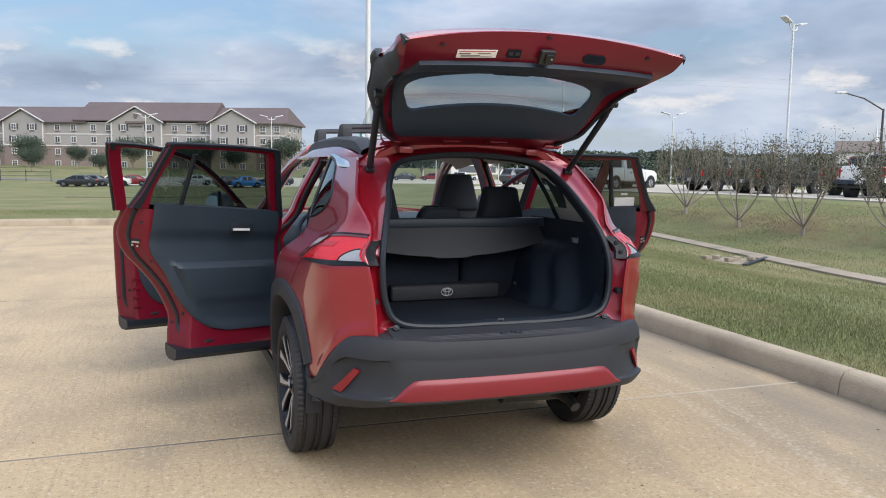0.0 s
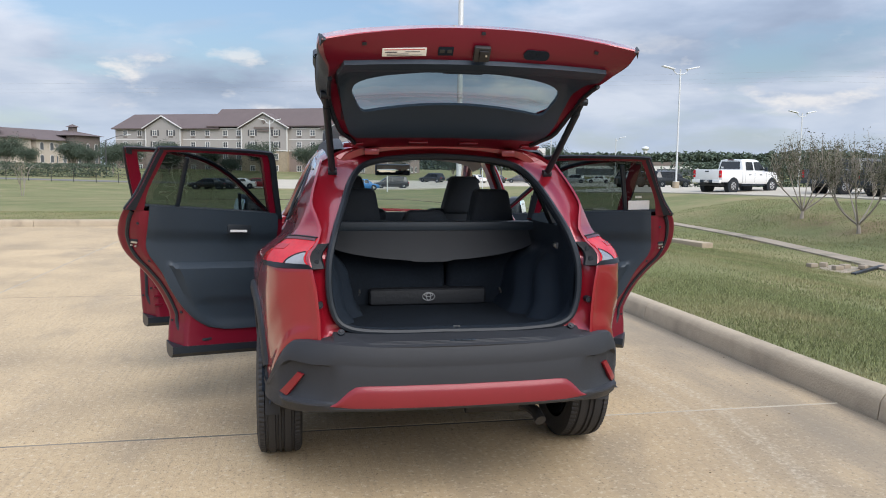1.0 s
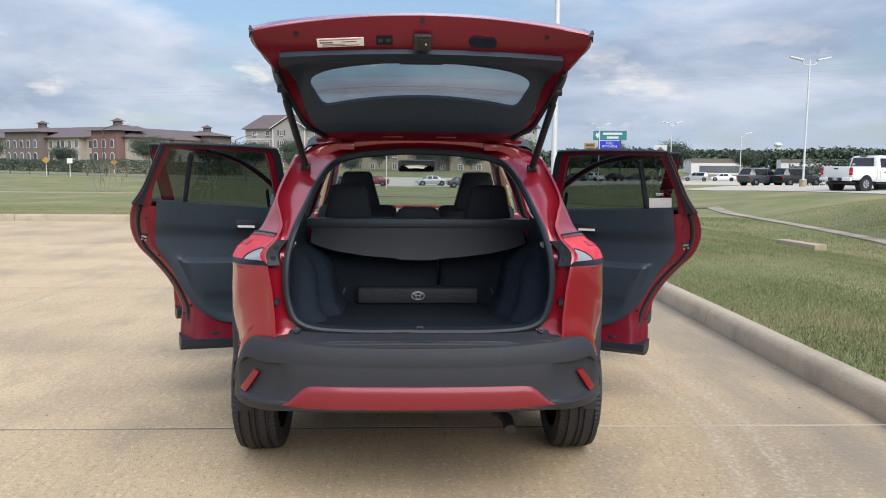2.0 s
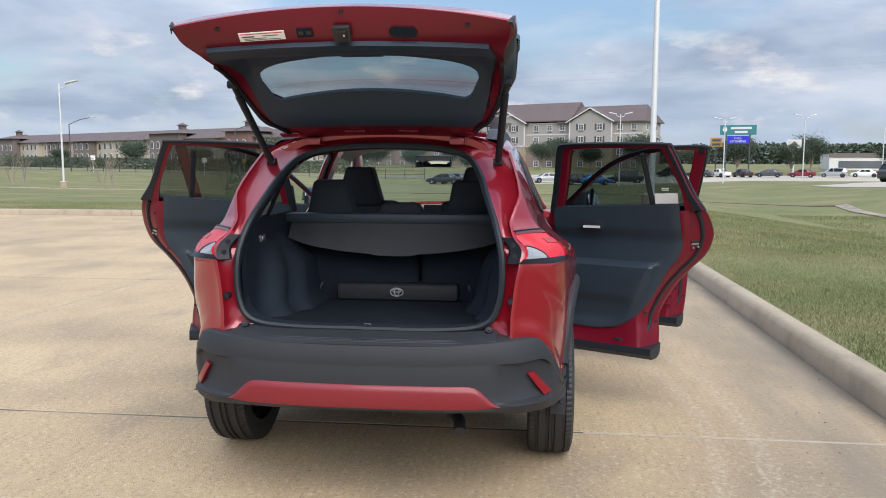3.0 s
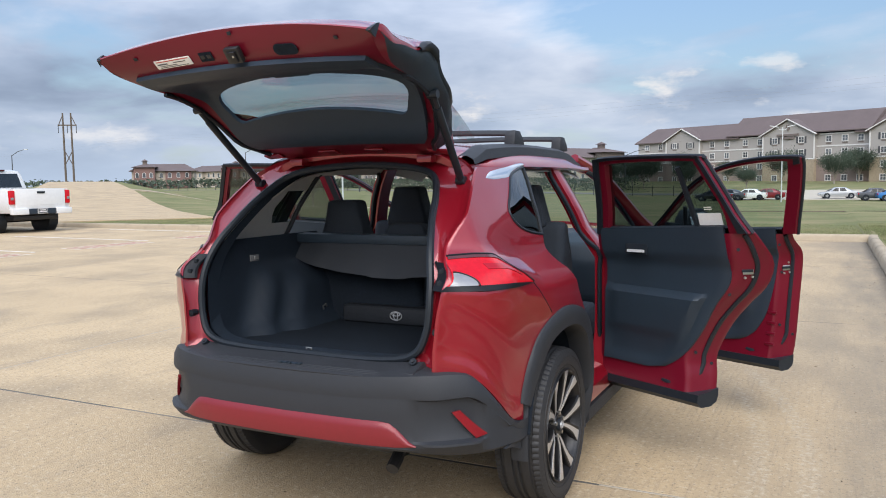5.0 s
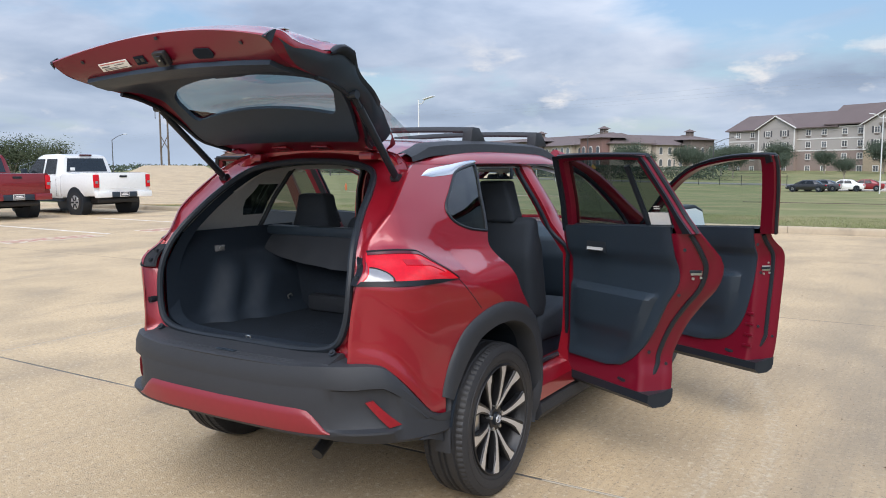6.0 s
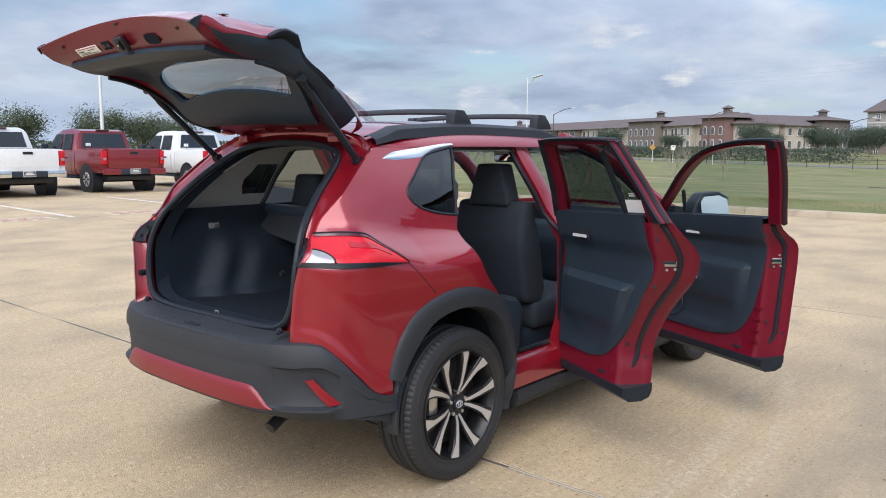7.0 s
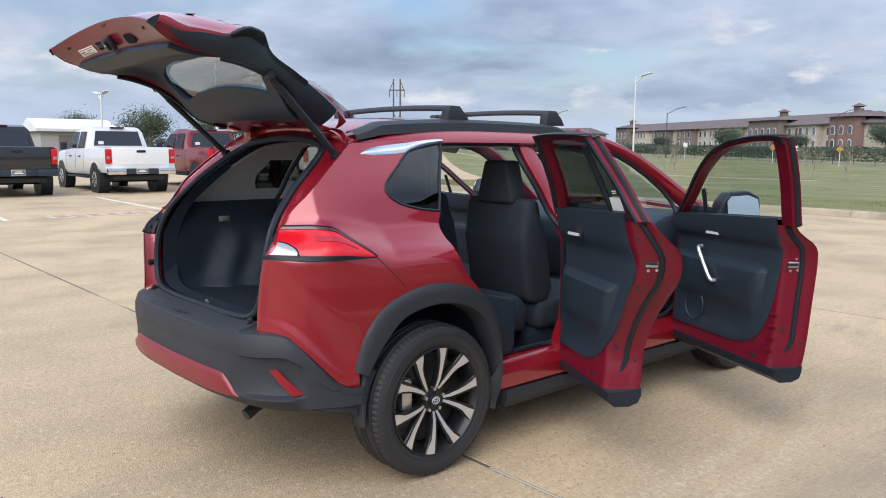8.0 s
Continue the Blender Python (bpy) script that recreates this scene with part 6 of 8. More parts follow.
# one sheet to the horizon; it lies just below the paved slabs
xs = steps([(-3000, 500), (-500, 60), (-140, 10), (-60, 4), (-24, 2), (2.60, 0.12), (2.72, 0.08), (2.80, 0.6), (28, 1.5), (34, 3), (60, 10), (200, 60), (500, 500), (3000, 1)])
ys = steps([(-2000, 500), (-300, 50), (-60, 8), (-6, 1.2), (15.24, 0.1), (15.34, 0.1), (15.44, 0.9), (30, 2.5), (110, 8), (250, 50), (700, 500), (4000, 1)])
bm = bmesh.new()


def sheet(x, y):
    inside = x <= KERB_X + 0.12 and y <= KERB_Y + 0.12
    return -0.12 if inside else height(x, y) + 0.02 * noise.noise((x * 0.35, y * 0.35, 0)) * (abs(x) < 60)


grid(bm, [[(x, y, sheet(x, y)) for x in xs] for y in ys])
tagged(part("ground", bm, GRASS), "mown green and straw-coloured grass ground", "ground", kind="structure")

# car park: slabs of pale concrete with sealed joints between them
bay = thing("car_park", "pale tan concrete car park with sealed joints", "pavement", kind="structure")
slab_x = [-62, -50, -40, -31, -23, -16.2, -10.0, -3.86, KERB_X]
slab_y = [-40, -30, -22, -15, -9.6, -4.6, 0.22, 5.0, 10.1, KERB_Y]
for x0, x1 in zip(slab_x, slab_x[1:]):
    for y0, y1 in zip(slab_y, slab_y[1:]):
        bm = bmesh.new()
        box(bm, ((x0 + x1) / 2, (y0 + y1) / 2, -0.06), (x1 - x0 - 0.022, y1 - y0 - 0.022, 0.12), 0.003, seg=1)
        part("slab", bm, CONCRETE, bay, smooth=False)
bm = bmesh.new()
box(bm, ((slab_x[0] + KERB_X) / 2, (slab_y[0] + KERB_Y) / 2, -0.052), (KERB_X - slab_x[0] - 0.1, KERB_Y - slab_y[0] - 0.1, 0.1))
part("joint_sealant", bm, JOINT, bay, "dark joint sealant", smooth=False)
bm = bmesh.new()
box(bm, (1.78, 0.22, -0.004), (1.66, 0.016, 0.009), 0.003, seg=1)
part("pale_sealant", bm, SEALANT, bay, "pale strip of fresh sealant in a joint", smooth=False)
for x in slab_x[-4:-1]:
    for y0, y1 in zip(slab_y, slab_y[1:]):
        bm = bmesh.new()
        box(bm, (x, (y0 + y1) / 2, -0.0045), (0.0208, y1 - y0 - 0.03, 0.006), 0.001, seg=1)
        part("dusty_sealant", bm, SEALANT, bay, "dusty sealant in a joint", smooth=False)


def kerb(name, pts, label):
    """A rounded kerb along a line; pts from one end to the other, the road side on its left."""
    ob = thing(name, label, "kerb", kind="structure")
    profile = [(0.0, -0.05), (0.02, 0.10), (0.05, 0.145), (0.10, 0.155), (0.17, 0.15), (0.19, 0.12), (0.20, -0.05)]
    for (x0, y0), (x1, y1) in zip(pts, pts[1:]):
        d = Vector((x1 - x0, y1 - y0))
        n = max(1, round(d.length / 3.05))
        side = Vector((d.y, -d.x)).normalized()
        for k in range(n):
            a, b = Vector((x0, y0)) + d * (k / n), Vector((x0, y0)) + d * ((k + 1) / n)
            gap = d.normalized() * 0.004
            bm = bmesh.new()
            rows = [[(*(p + side * u), v) for u, v in profile] for p in (a + gap, b - gap)]
            va = grid(bm, rows)
            bm.faces.new(va[0])
            bm.faces.new(va[1][::-1])
            part("kerbstone", bm, KERB, ob, angle=50)
    return ob


kerb("kerb_side", [(KERB_X, -40), (KERB_X, KERB_Y)], "worn tan concrete kerb beside the lawn")
kerb("kerb_far", [(KERB_X + 0.2, KERB_Y), (-62, KERB_Y)], "low concrete kerb along the field")

# ---- things round the car park ----
# FARLEAF is greyer and bluer than NEARLEAF: distance haze put into the colour
FARLEAF = material("far_foliage", (0.082, 0.106, 0.078), 0.9, 0, 0.3, 0.2, island=0.35, spec=0.1)
NEARLEAF = material("near_foliage", (0.085, 0.104, 0.062), 0.9, 0, 0.25, 0.4, island=0.30, spec=0.1)
SPARSELEAF = material("sparse_foliage", (0.118, 0.116, 0.076), 0.85, 0, 0.3, 1.0, island=0.5, spec=0.2)
BARK = material("bark", (0.27, 0.235, 0.195), 0.9, 0, 0.3, 3.0, bump=0.6, bump_scale=40)
GALV = material("pale_pole", (0.62, 0.63, 0.63), 0.45, 0.2, 0.06, 3.0)
DARKPOLE = material("dark_pole", (0.07, 0.07, 0.075), 0.6, 0.2, 0.1, 3.0)
TIMBER = material("timber_pole", (0.11, 0.085, 0.065), 0.9, 0, 0.2, 2.0)
ROOFBROWN = material("brown_shingle", (0.115, 0.088, 0.085), 0.9, 0, 0.14, 0.3, bump=0.3, bump_scale=6, fine=0.12, fine_scale=4)
# far walls and panes are muted: their colours carry the distance haze
STUCCO = material("beige_stucco", (0.36, 0.335, 0.31), 0.9, 0, 0.06, 0.2, fine=0.05)
BRICKBROWN = material("brown_brick", (0.25, 0.195, 0.17), 0.9, 0, 0.10, 0.3, fine=0.12, fine_scale=5)
STONE = material("tan_stone", (0.33, 0.27, 0.19), 0.9, 0, 0.2, 0.8, fine=0.25, fine_scale=3)
WHITETRIM = material("white_trim", (0.66, 0.64, 0.61), 0.6, 0, 0.04, 0.5)
WINDOWDARK = material("window_pane", (0.11, 0.12, 0.13), 0.12, 0, 0.3, 0.2, rand=0.5)
SHUTTER = material("shutter", (0.07, 0.07, 0.075), 0.7, 0, 0.1, 1.0)
CREAMWALL = material("cream_render", (0.46, 0.43, 0.38), 0.9, 0, 0.06, 0.3)
SANDWALL = material("sand_render", (0.44, 0.385, 0.32), 0.9, 0, 0.06, 0.3)
REDWALL = material("rust_render", (0.20, 0.12, 0.105), 0.9, 0, 0.08, 0.3)
GREYWALL = material("taupe_render", (0.17, 0.14, 0.125), 0.9, 0, 0.08, 0.3)
WHITECAR = material("white_car_paint", (0.74, 0.74, 0.73), 0.3, 0, 0.02, 1.0, coat=0.8)
BLACKCAR = material("black_car_paint", (0.012, 0.013, 0.016), 0.25, 0, 0.05, 1.0, coat=0.8)
REDCAR = material("dark_red_car_paint", (0.20, 0.012, 0.018), 0.3, 0.2, 0.04, 1.0, coat=0.8)
SILVERCAR = material("silver_car_paint", (0.42, 0.43, 0.44), 0.3, 0.5, 0.03, 1.0, coat=0.8)
BLUECAR = material("blue_car_paint", (0.025, 0.16, 0.42), 0.3, 0.2, 0.03, 1.0, coat=0.8)
GREYCAR = material("grey_car_paint", (0.07, 0.075, 0.085), 0.3, 0.4, 0.03, 1.0, coat=0.8)
CARGLASS = material("dark_car_glass", (0.018, 0.022, 0.026), 0.06, 0, 0.1, 1.0, coat=0.5)


def on_ground(x, y):
    return height(x, y) if not (x <= KERB_X and y <= KERB_Y) else 0.0


# -- land: paths, drives and car parks beyond the kerbs
def strip(name, pts, width, mat, label, category, lift=0.03, follow=True, step=3.0):
    """A paved strip that follows the land."""
    bm = bmesh.new()
    rows = []
    for (x0, y0), (x1, y1) in zip(pts, pts[1:]):
        d = Vector((x1 - x0, y1 - y0))
        n = max(2, int(d.length / step))
        side = Vector((d.y, -d.x)).normalized() * width / 2
        m = max(2, int(width / 4) + 1)
        for k in range(n + 1):
            c = Vector((x0, y0)) + d * k / n
            rows.append([(c.x + side.x * t, c.y + side.y * t, on_ground(c.x + side.x * t, c.y + side.y * t) + lift) for t in span(-1, 1, m)])
    shell(bm, rows, [[(x, y, z - 0.15) for x, y, z in r] for r in rows])
    return tagged(part(name, bm, mat, smooth=False), label, category, kind="structure")


strip("path_field", [(-90, 58), (-48, 53), (-30, 48.5), (-19, 51)], 1.6, KERB, "pale concrete footpath across the field", "path")
strip("ditch_channel", [(9.4, -10), (11.2, 8), (12.9, 17), (14.4, 31), (15.2, 35)], 0.55, CHANNEL, "narrow concrete drain channel in the grass", "drain", 0.045, step=1.5)
# added dark strip: stands in for the shadow under the grass edge
strip("ditch_edge", [(15.2, 35), (10.0, 38.6), (-6.0, 39.4)], 0.30, TIMBER, "thin dark strip drawn as the grass edge's shadow along the ditch", "ditch", 0.03, step=1.5)
strip("road_far", [(-420, 178), (-150, 150), (20, 128), (200, 118)], 6.0, ASPHALT, "pale far road along the field", "road", 0.05, step=12)
strip("drive_ramp", [(-24, 18.6), (-46, 36), (-110, 88)], 9.0, CONCRETE, "pale concrete drive that climbs away", "drive", 0.05)
strip("car_park_hotel", [(-10, 130), (80, 126)], 42.0, FARLOT, "pale concrete hotel car park", "car park", 0.06, step=8)
strip("car_park_bank", [(29, 10), (31, 62)], 16.0, FARLOT, "pale concrete dealer car park on the bank", "car park", 0.05, step=4)

# pole pad and drain at the corner of the kerbs
bm = bmesh.new()
box(bm, (3.75, 15.1, 0.12), (1.5, 1.0, 0.12), 0.02)
pad = tagged(part("drain_slab", bm, CHANNEL), "square concrete drain slab behind the kerb", "drain slab")
bm = bmesh.new()
cyl(bm, (3.65, 15.1, 0.17), (3.65, 15.1, 0.186), 0.36, seg=32)
part("manhole_lid", bm, STEEL, pad, "dark iron lid")


def light_pole(x, y, h, heads=2, drum=True, mat=GALV, r=0.075, turn=0.0, label="tall pale steel light pole on a concrete drum"):
    z = on_ground(x, y)
    ob = thing("street_lamp", label, "street lamp", "light poles", pose(x, y, z, 0, 0, turn))
    z0 = 0.0
    if drum:
        bm = bmesh.new()
        cyl(bm, (0, 0, -0.2), (0, 0, 0.50), 0.25, 0.24, 24)
        part("drum_base", bm, KERB, ob, "concrete drum base")
        z0 = 0.50
        bm = bmesh.new()
        box(bm, (0, 0, 0.515), (0.32, 0.32, 0.03), 0.005)
        part("base_plate", bm, mat, ob)
    bm = bmesh.new()
    cyl(bm, (0, 0, z0), (0, 0, h), r, r * 0.72, 14)
    part("pole", bm, mat, ob)
    for k in range(heads):
        s = 1 if k % 2 == 0 else -1
        bm = bmesh.new()
        tube(bm, curve3([(0, 0, h - 0.35), (s * 0.35, 0, h - 0.30), (s * 0.55, 0, h - 0.05), (s * 0.62, 0, h + 0.02)], 8), 0.035, 6)
        part("arm", bm, mat, ob)
        bm = bmesh.new()
        box(bm, (0, 0, 0), (0.95, 0.36, 0.09), 0.03, m=pose(s * 0.95, 0, h + 0.10, 0, -s * 12, 0))
        part("lamp_head", bm, mat, ob, "flat lamp head")
    return ob


light_pole(3.62, 16.1, 11.5)
light_pole(27.1, 49.4, 8.6)
light_pole(30.1, 29.8, 9.0, turn=25)
light_pole(-32.5, 48.9, 7.4, 1, drum=True)
light_pole(11.5, 96.0, 9.0, 2, drum=False)
light_pole(-3.2, 100.0, 9.0, 2, drum=False)
light_pole(24.5, 98.0, 8.0, 2, drum=False)
light_pole(-59.0, 18.2, 5.2, 2, drum=False, r=0.09)
light_pole(-38.2, 17.6, 6.6, 2, turn=60, r=0.10)
light_pole(47.5, 64, 7.2, 2, drum=False)
light_pole(36, 104, 8.5, 2, drum=False)
light_pole(45, 102, 7.0, 1, drum=False)


def road_lamp(x, y, h, reach, turn):
    ob = thing("road_lamp", "dark slender road lamp with a long arm", "street lamp", "road lamps", pose(x, y, on_ground(x, y), 0, 0, turn))
    bm = bmesh.new()
    cyl(bm, (0, 0, -0.2), (0, 0, h), 0.12, 0.08, 10)
    part("pole", bm, DARKPOLE, ob)
    bm = bmesh.new()
    tube(bm, [(0, 0, h - 0.1), (reach * 0.5, 0, h + 0.75), (reach, 0, h + 1.15)], 0.06, 6)
    part("arm", bm, DARKPOLE, ob)
    bm = bmesh.new()
    box(bm, (reach + 0.3, 0, h + 1.17), (0.8, 0.3, 0.14), 0.04)
    part("lamp_head", bm, GALV, ob)
    return ob


for x, y, h, reach, turn in ((-60, 153, 8.5, 4.2, 0), (-82, 130, 8.5, 4.2, 0), (-108, 127, 8.0, 4.2, 0), (-36, 160, 7.0, 4.0, 0), (50.3, 41.7, 6.0, 3.0, 160), (-150, 104, 8, 2.6, 30)):
    road_lamp(x, y, h, reach, turn)

# twin timber masts of the power line, and the wires
mast = thing("power_mast", "twin dark timber power line masts with a crossbeam", "power pole", m=pose(-163, 128, 1.5, 0, 0, 40))
for x in (-0.9, 0.9):
    bm = bmesh.new()
    cyl(bm, (x, 0, -2), (x, 0, 17.5), 0.26, 0.18, 10)
    part("mast", bm, TIMBER, mast)
for z, w in ((14.6, 4.2),):
    bm = bmesh.new()
    box(bm, (0, 0, z), (w, 0.25, 0.3), 0.03)
    part("crossbeam", bm, TIMBER, mast)
for a, b in (((-0.9, 5), (0.9, 8.5)), ((0.9, 5), (-0.9, 8.5)), ((-2.0, 14.4), (-0.9, 17)), ((2.0, 14.4), (0.9, 17))):
    bm = bmesh.new()
    cyl(bm, (a[0], 0, a[1]), (b[0], 0, b[1]), 0.1, seg=6)
    part("brace", bm, TIMBER, mast)
for x in (-2.0, 0, 2.0):
    bm = bmesh.new()
    cyl(bm, (x, 0, 14.5), (x, 0, 12.7), 0.09, seg=8)
    part("insulator", bm, DARKPOLE, mast)
for k in range(3):
    bm = bmesh.new()
    pts = [(-400 + 700 * t, 210 - 190 * t + 2.8 * k, 13.2 + 1.0 * (k == 1) - 5.5 * math.sin(math.pi * ((t * 3.0) % 1.0)) * 0.35) for t in span(0, 1, 40)]
    tube(bm, pts, 0.008, 4)
    tagged(part("power_cable", bm, CABLE), "thin grey overhead power cable", "cable", "power cables")


# -- vehicles
def car_wheel(parent, x, y, r, w, rimmat):
    bm = bmesh.new()
    cyl(bm, (x - w / 2, y, r), (x + w / 2, y, r), r, seg=24)
    bmesh.ops.bevel(bm, geom=[e for e in bm.edges if len(e.link_faces) == 2 and any(len(f.verts) > 4 for f in e.link_faces)], offset=r * 0.12, segments=2, affect="EDGES")
    t = part("wheel", bm, TYRE, parent)
    s = 1 if x > 0 else -1
    bm = bmesh.new()
    cyl(bm, (x + s * (w / 2 - 0.02), y, r), (x + s * (w / 2 + 0.006), y, r), r * 0.62, r * 0.55, 20)
    part("rim", bm, rimmat, t)
    for k in range(6):
        a = k * math.tau / 6
        bm = bmesh.new()
        c = Vector((x + s * (w / 2 + 0.008), y, r))
        box(bm, (0, 0, r * 0.33), (0.012, r * 0.13, r * 0.40), 0.004, m=Matrix.Translation(c) @ Matrix.Rotation(a + 0.5, 4, "X"))
        part("rim_gap", bm, RUBBER, t)
    return t


def body_section(w, top, low):
    """Half-round section of a car body: outline in (x, z)."""
    return [(-w * 0.94, low), (-w, low + 0.12), (-w, low + (top - low) * 0.62), (-w * 0.965, top - 0.03), (-w * 0.90, top), (w * 0.90, top), (w * 0.965, top - 0.03), (w, low + (top - low) * 0.62), (w, low + 0.12), (w * 0.94, low)]


def lofted(bm, stations, sect):
    rows = []
    for y, *args in stations:
        rows.append([(x, y, z) for x, z in sect(*args)])
    vs = grid(bm, rows, closed=True)
    bm.faces.new(vs[0][::-1])
    bm.faces.new(vs[-1])


def pickup(m, paint, label, bumper=CHROME, bumper_ends=True):
    """A crew-cab pickup; its tail at y = 0, its nose at y = 5.8."""
    ob = thing("pickup_truck", label, "pickup truck", "parked pickup trucks", m)
    w = 1.0
    bm = bmesh.new()
    lofted(bm, [(0.10, w, 1.35, 0.62), (0.85, w, 1.35, 0.60), (2.02, w, 1.35, 0.55)], body_section)
    bed = part("bed", bm, paint, ob, angle=30)
    bm = bmesh.new()
    box(bm, (0, 1.05, 1.346), (1.62, 1.75, 0.02))
    part("bed_cover", bm, TRIM, ob, "dark open bed")
    bm = bmesh.new()
    lofted(bm, [(2.06, w, 1.30, 0.52), (3.9, w, 1.28, 0.50), (4.3, w, 1.27, 0.50), (5.3, w * 0.99, 1.21, 0.50), (5.68, w * 0.94, 1.08, 0.48), (5.80, w * 0.86, 0.98, 0.52)], body_section)
    part("body", bm, paint, ob, angle=30)

    def cabin(wl, wt, zl, zt):
        return [(-wl, zl), (-wt - 0.03, zt - 0.10), (-wt + 0.06, zt), (wt - 0.06, zt), (wt + 0.03, zt - 0.10), (wl, zl)]
    bm = bmesh.new()
    lofted(bm, [(2.06, 0.94, 0.76, 1.18, 1.22), (2.20, 0.94, 0.74, 1.18, 1.92), (2.6, 0.95, 0.75, 1.18, 1.98), (3.5, 0.95, 0.75, 1.18, 1.97), (3.85, 0.95, 0.74, 1.18, 1.90), (4.55, 0.94, 0.78, 1.17, 1.28)], cabin)
    part("cab", bm, paint, ob, angle=30)
    # panes stand a few millimetres proud of the cab
    bm = bmesh.new()
    prism(bm, [(-0.73, 1.39), (0.73, 1.39), (0.64, 1.84), (-0.64, 1.84)], 1, 0, 0.012)
    for v in bm.verts:
        v.co.y += 2.068 + (v.co.z - 1.22) * 0.14 / 0.70 - 0.014
    part("rear_window", bm, CARGLASS, ob)
    bm = bmesh.new()
    box(bm, (0, 2.17, 1.945), (0.42, 0.06, 0.05), 0.012)
    part("brake_light", bm, LAMPDEEP, ob)
    bm = bmesh.new()
    box(bm, (-0.52, 2.085, 1.48), (0.16, 0.012, 0.10), 0.002)
    part("window_sticker", bm, LABEL, ob)
    for s in (1, -1):
        for y0, y1, y2, y3 in ((2.42, 3.12, 3.12, 2.48), (3.24, 4.28, 3.80, 3.24)):
            bm = bmesh.new()
            q = [(s * 0.938, y0, 1.32), (s * 0.938, y1, 1.32), (s * 0.803, y2, 1.82), (s * 0.803, y3, 1.82)]
            vs = [bm.verts.new(p) for p in q]
            bm.faces.new(vs)
            bmesh.ops.solidify(bm, geom=bm.faces[:], thickness=0.012)
            part("side_window", bm, CARGLASS, ob)
        for y in (2.72, 3.75):
            bm = bmesh.new()
            box(bm, (s * 1.008, y, 1.06), (0.03, 0.20, 0.045), 0.010)
            part("door_handle", bm, TRIM, ob)
        for y in (2.30, 3.19, 4.30):
            bm = bmesh.new()
            box(bm, (s * 1.0005, y, 0.88), (0.004, 0.012, 0.56))
            part("door_gap", bm, RUBBER, ob)
        bm = bmesh.new()
        box(bm, (s * 1.10, 4.12, 1.38), (0.20, 0.10, 0.24), 0.03)
        part("side_mirror", bm, TRIM, ob)
        bm = bmesh.new()
        box(bm, (s * 0.915, 0.085, 1.09), (0.165, 0.10, 0.42), 0.03)
        part("tail_lamp", bm, LAMPRED, ob, "red tail lamp")
        bm = bmesh.new()
        box(bm, (s * 0.925, 0.030, 1.05), (0.09, 0.02, 0.08), 0.006)
        part("reversing_lens", bm, LAMPCLEAR, ob)
        for y in (1.20, 4.92):
            bm = bmesh.new()
            cyl(bm, (s * 0.70, y, 0.40), (s * 1.006, y, 0.40), 0.50, seg=28)
            part("wheel_arch", bm, RUBBER, ob)
            car_wheel(ob, s * 0.87, y, 0.40, 0.28, SATIN)
        bm = bmesh.new()
        box(bm, (s * 0.72, 0.02, 0.66), (0.52, 0.17, 0.19), 0.03)
        part("bumper_end", bm, bumper, ob)
        bm = bmesh.new()
        box(bm, (s * 0.95, 3.1, 0.44), (0.12, 2.2, 0.06), 0.02)
        part("side_step", bm, TRIM, ob)
    bm = bmesh.new()
    box(bm, (0, 0.07, 1.035), (1.64, 0.08, 0.635), 0.025)
    tg = part("tailgate", bm, paint, ob, angle=30)
    bm = bmesh.new()
    box(bm, (0, 0.025, 1.235), (0.26, 0.03, 0.070), 0.012)
    part("handle", bm, RUBBER, tg)
    bm = bmesh.new()
    box(bm, (0, 0.028, 0.86), (1.40, 0.012, 0.012), 0.004)
    part("pressed_line", bm, paint, tg)
    bm = bmesh.new()
    box(bm, (0, 0.05, 0.655), (0.94, 0.14, 0.17), 0.02)
    part("bumper_middle", bm, TRIM, ob)
    bm = bmesh.new()
    box(bm, (0, -0.025, 0.665), (0.33, 0.012, 0.165), 0.004)
    part("plate_frame", bm, WHITETRIM, ob)
    bm = bmesh.new()
    box(bm, (0, -0.033, 0.665), (0.30, 0.008, 0.135), 0.002)
    part("plate", bm, INK, ob, "dark dealer plate")
    for dz, pw in ((0.025, 0.18), (-0.02, 0.24)):
        bm = bmesh.new()
        box(bm, (0, -0.038, 0.665 + dz), (pw, 0.004, 0.025))
        part("plate_bar", bm, LABEL, ob)
    bm = bmesh.new()
    box(bm, (0, 2.9, 0.46), (1.5, 5.2, 0.16), 0.04)
    cyl(bm, (-0.8, 1.20, 0.40), (0.8, 1.20, 0.40), 0.10)
    part("chassis", bm, STEEL, ob)
    bm = bmesh.new()
    cyl(bm, (0.72, 0.35, 0.42), (0.72, 0.95, 0.42), 0.05)
    part("tailpipe", bm, STEEL, ob)
    bm = bmesh.new()
    box(bm, (0, 5.78, 0.80), (1.5, 0.08, 0.34), 0.03)
    part("grille", bm, TRIM, ob)
    return ob


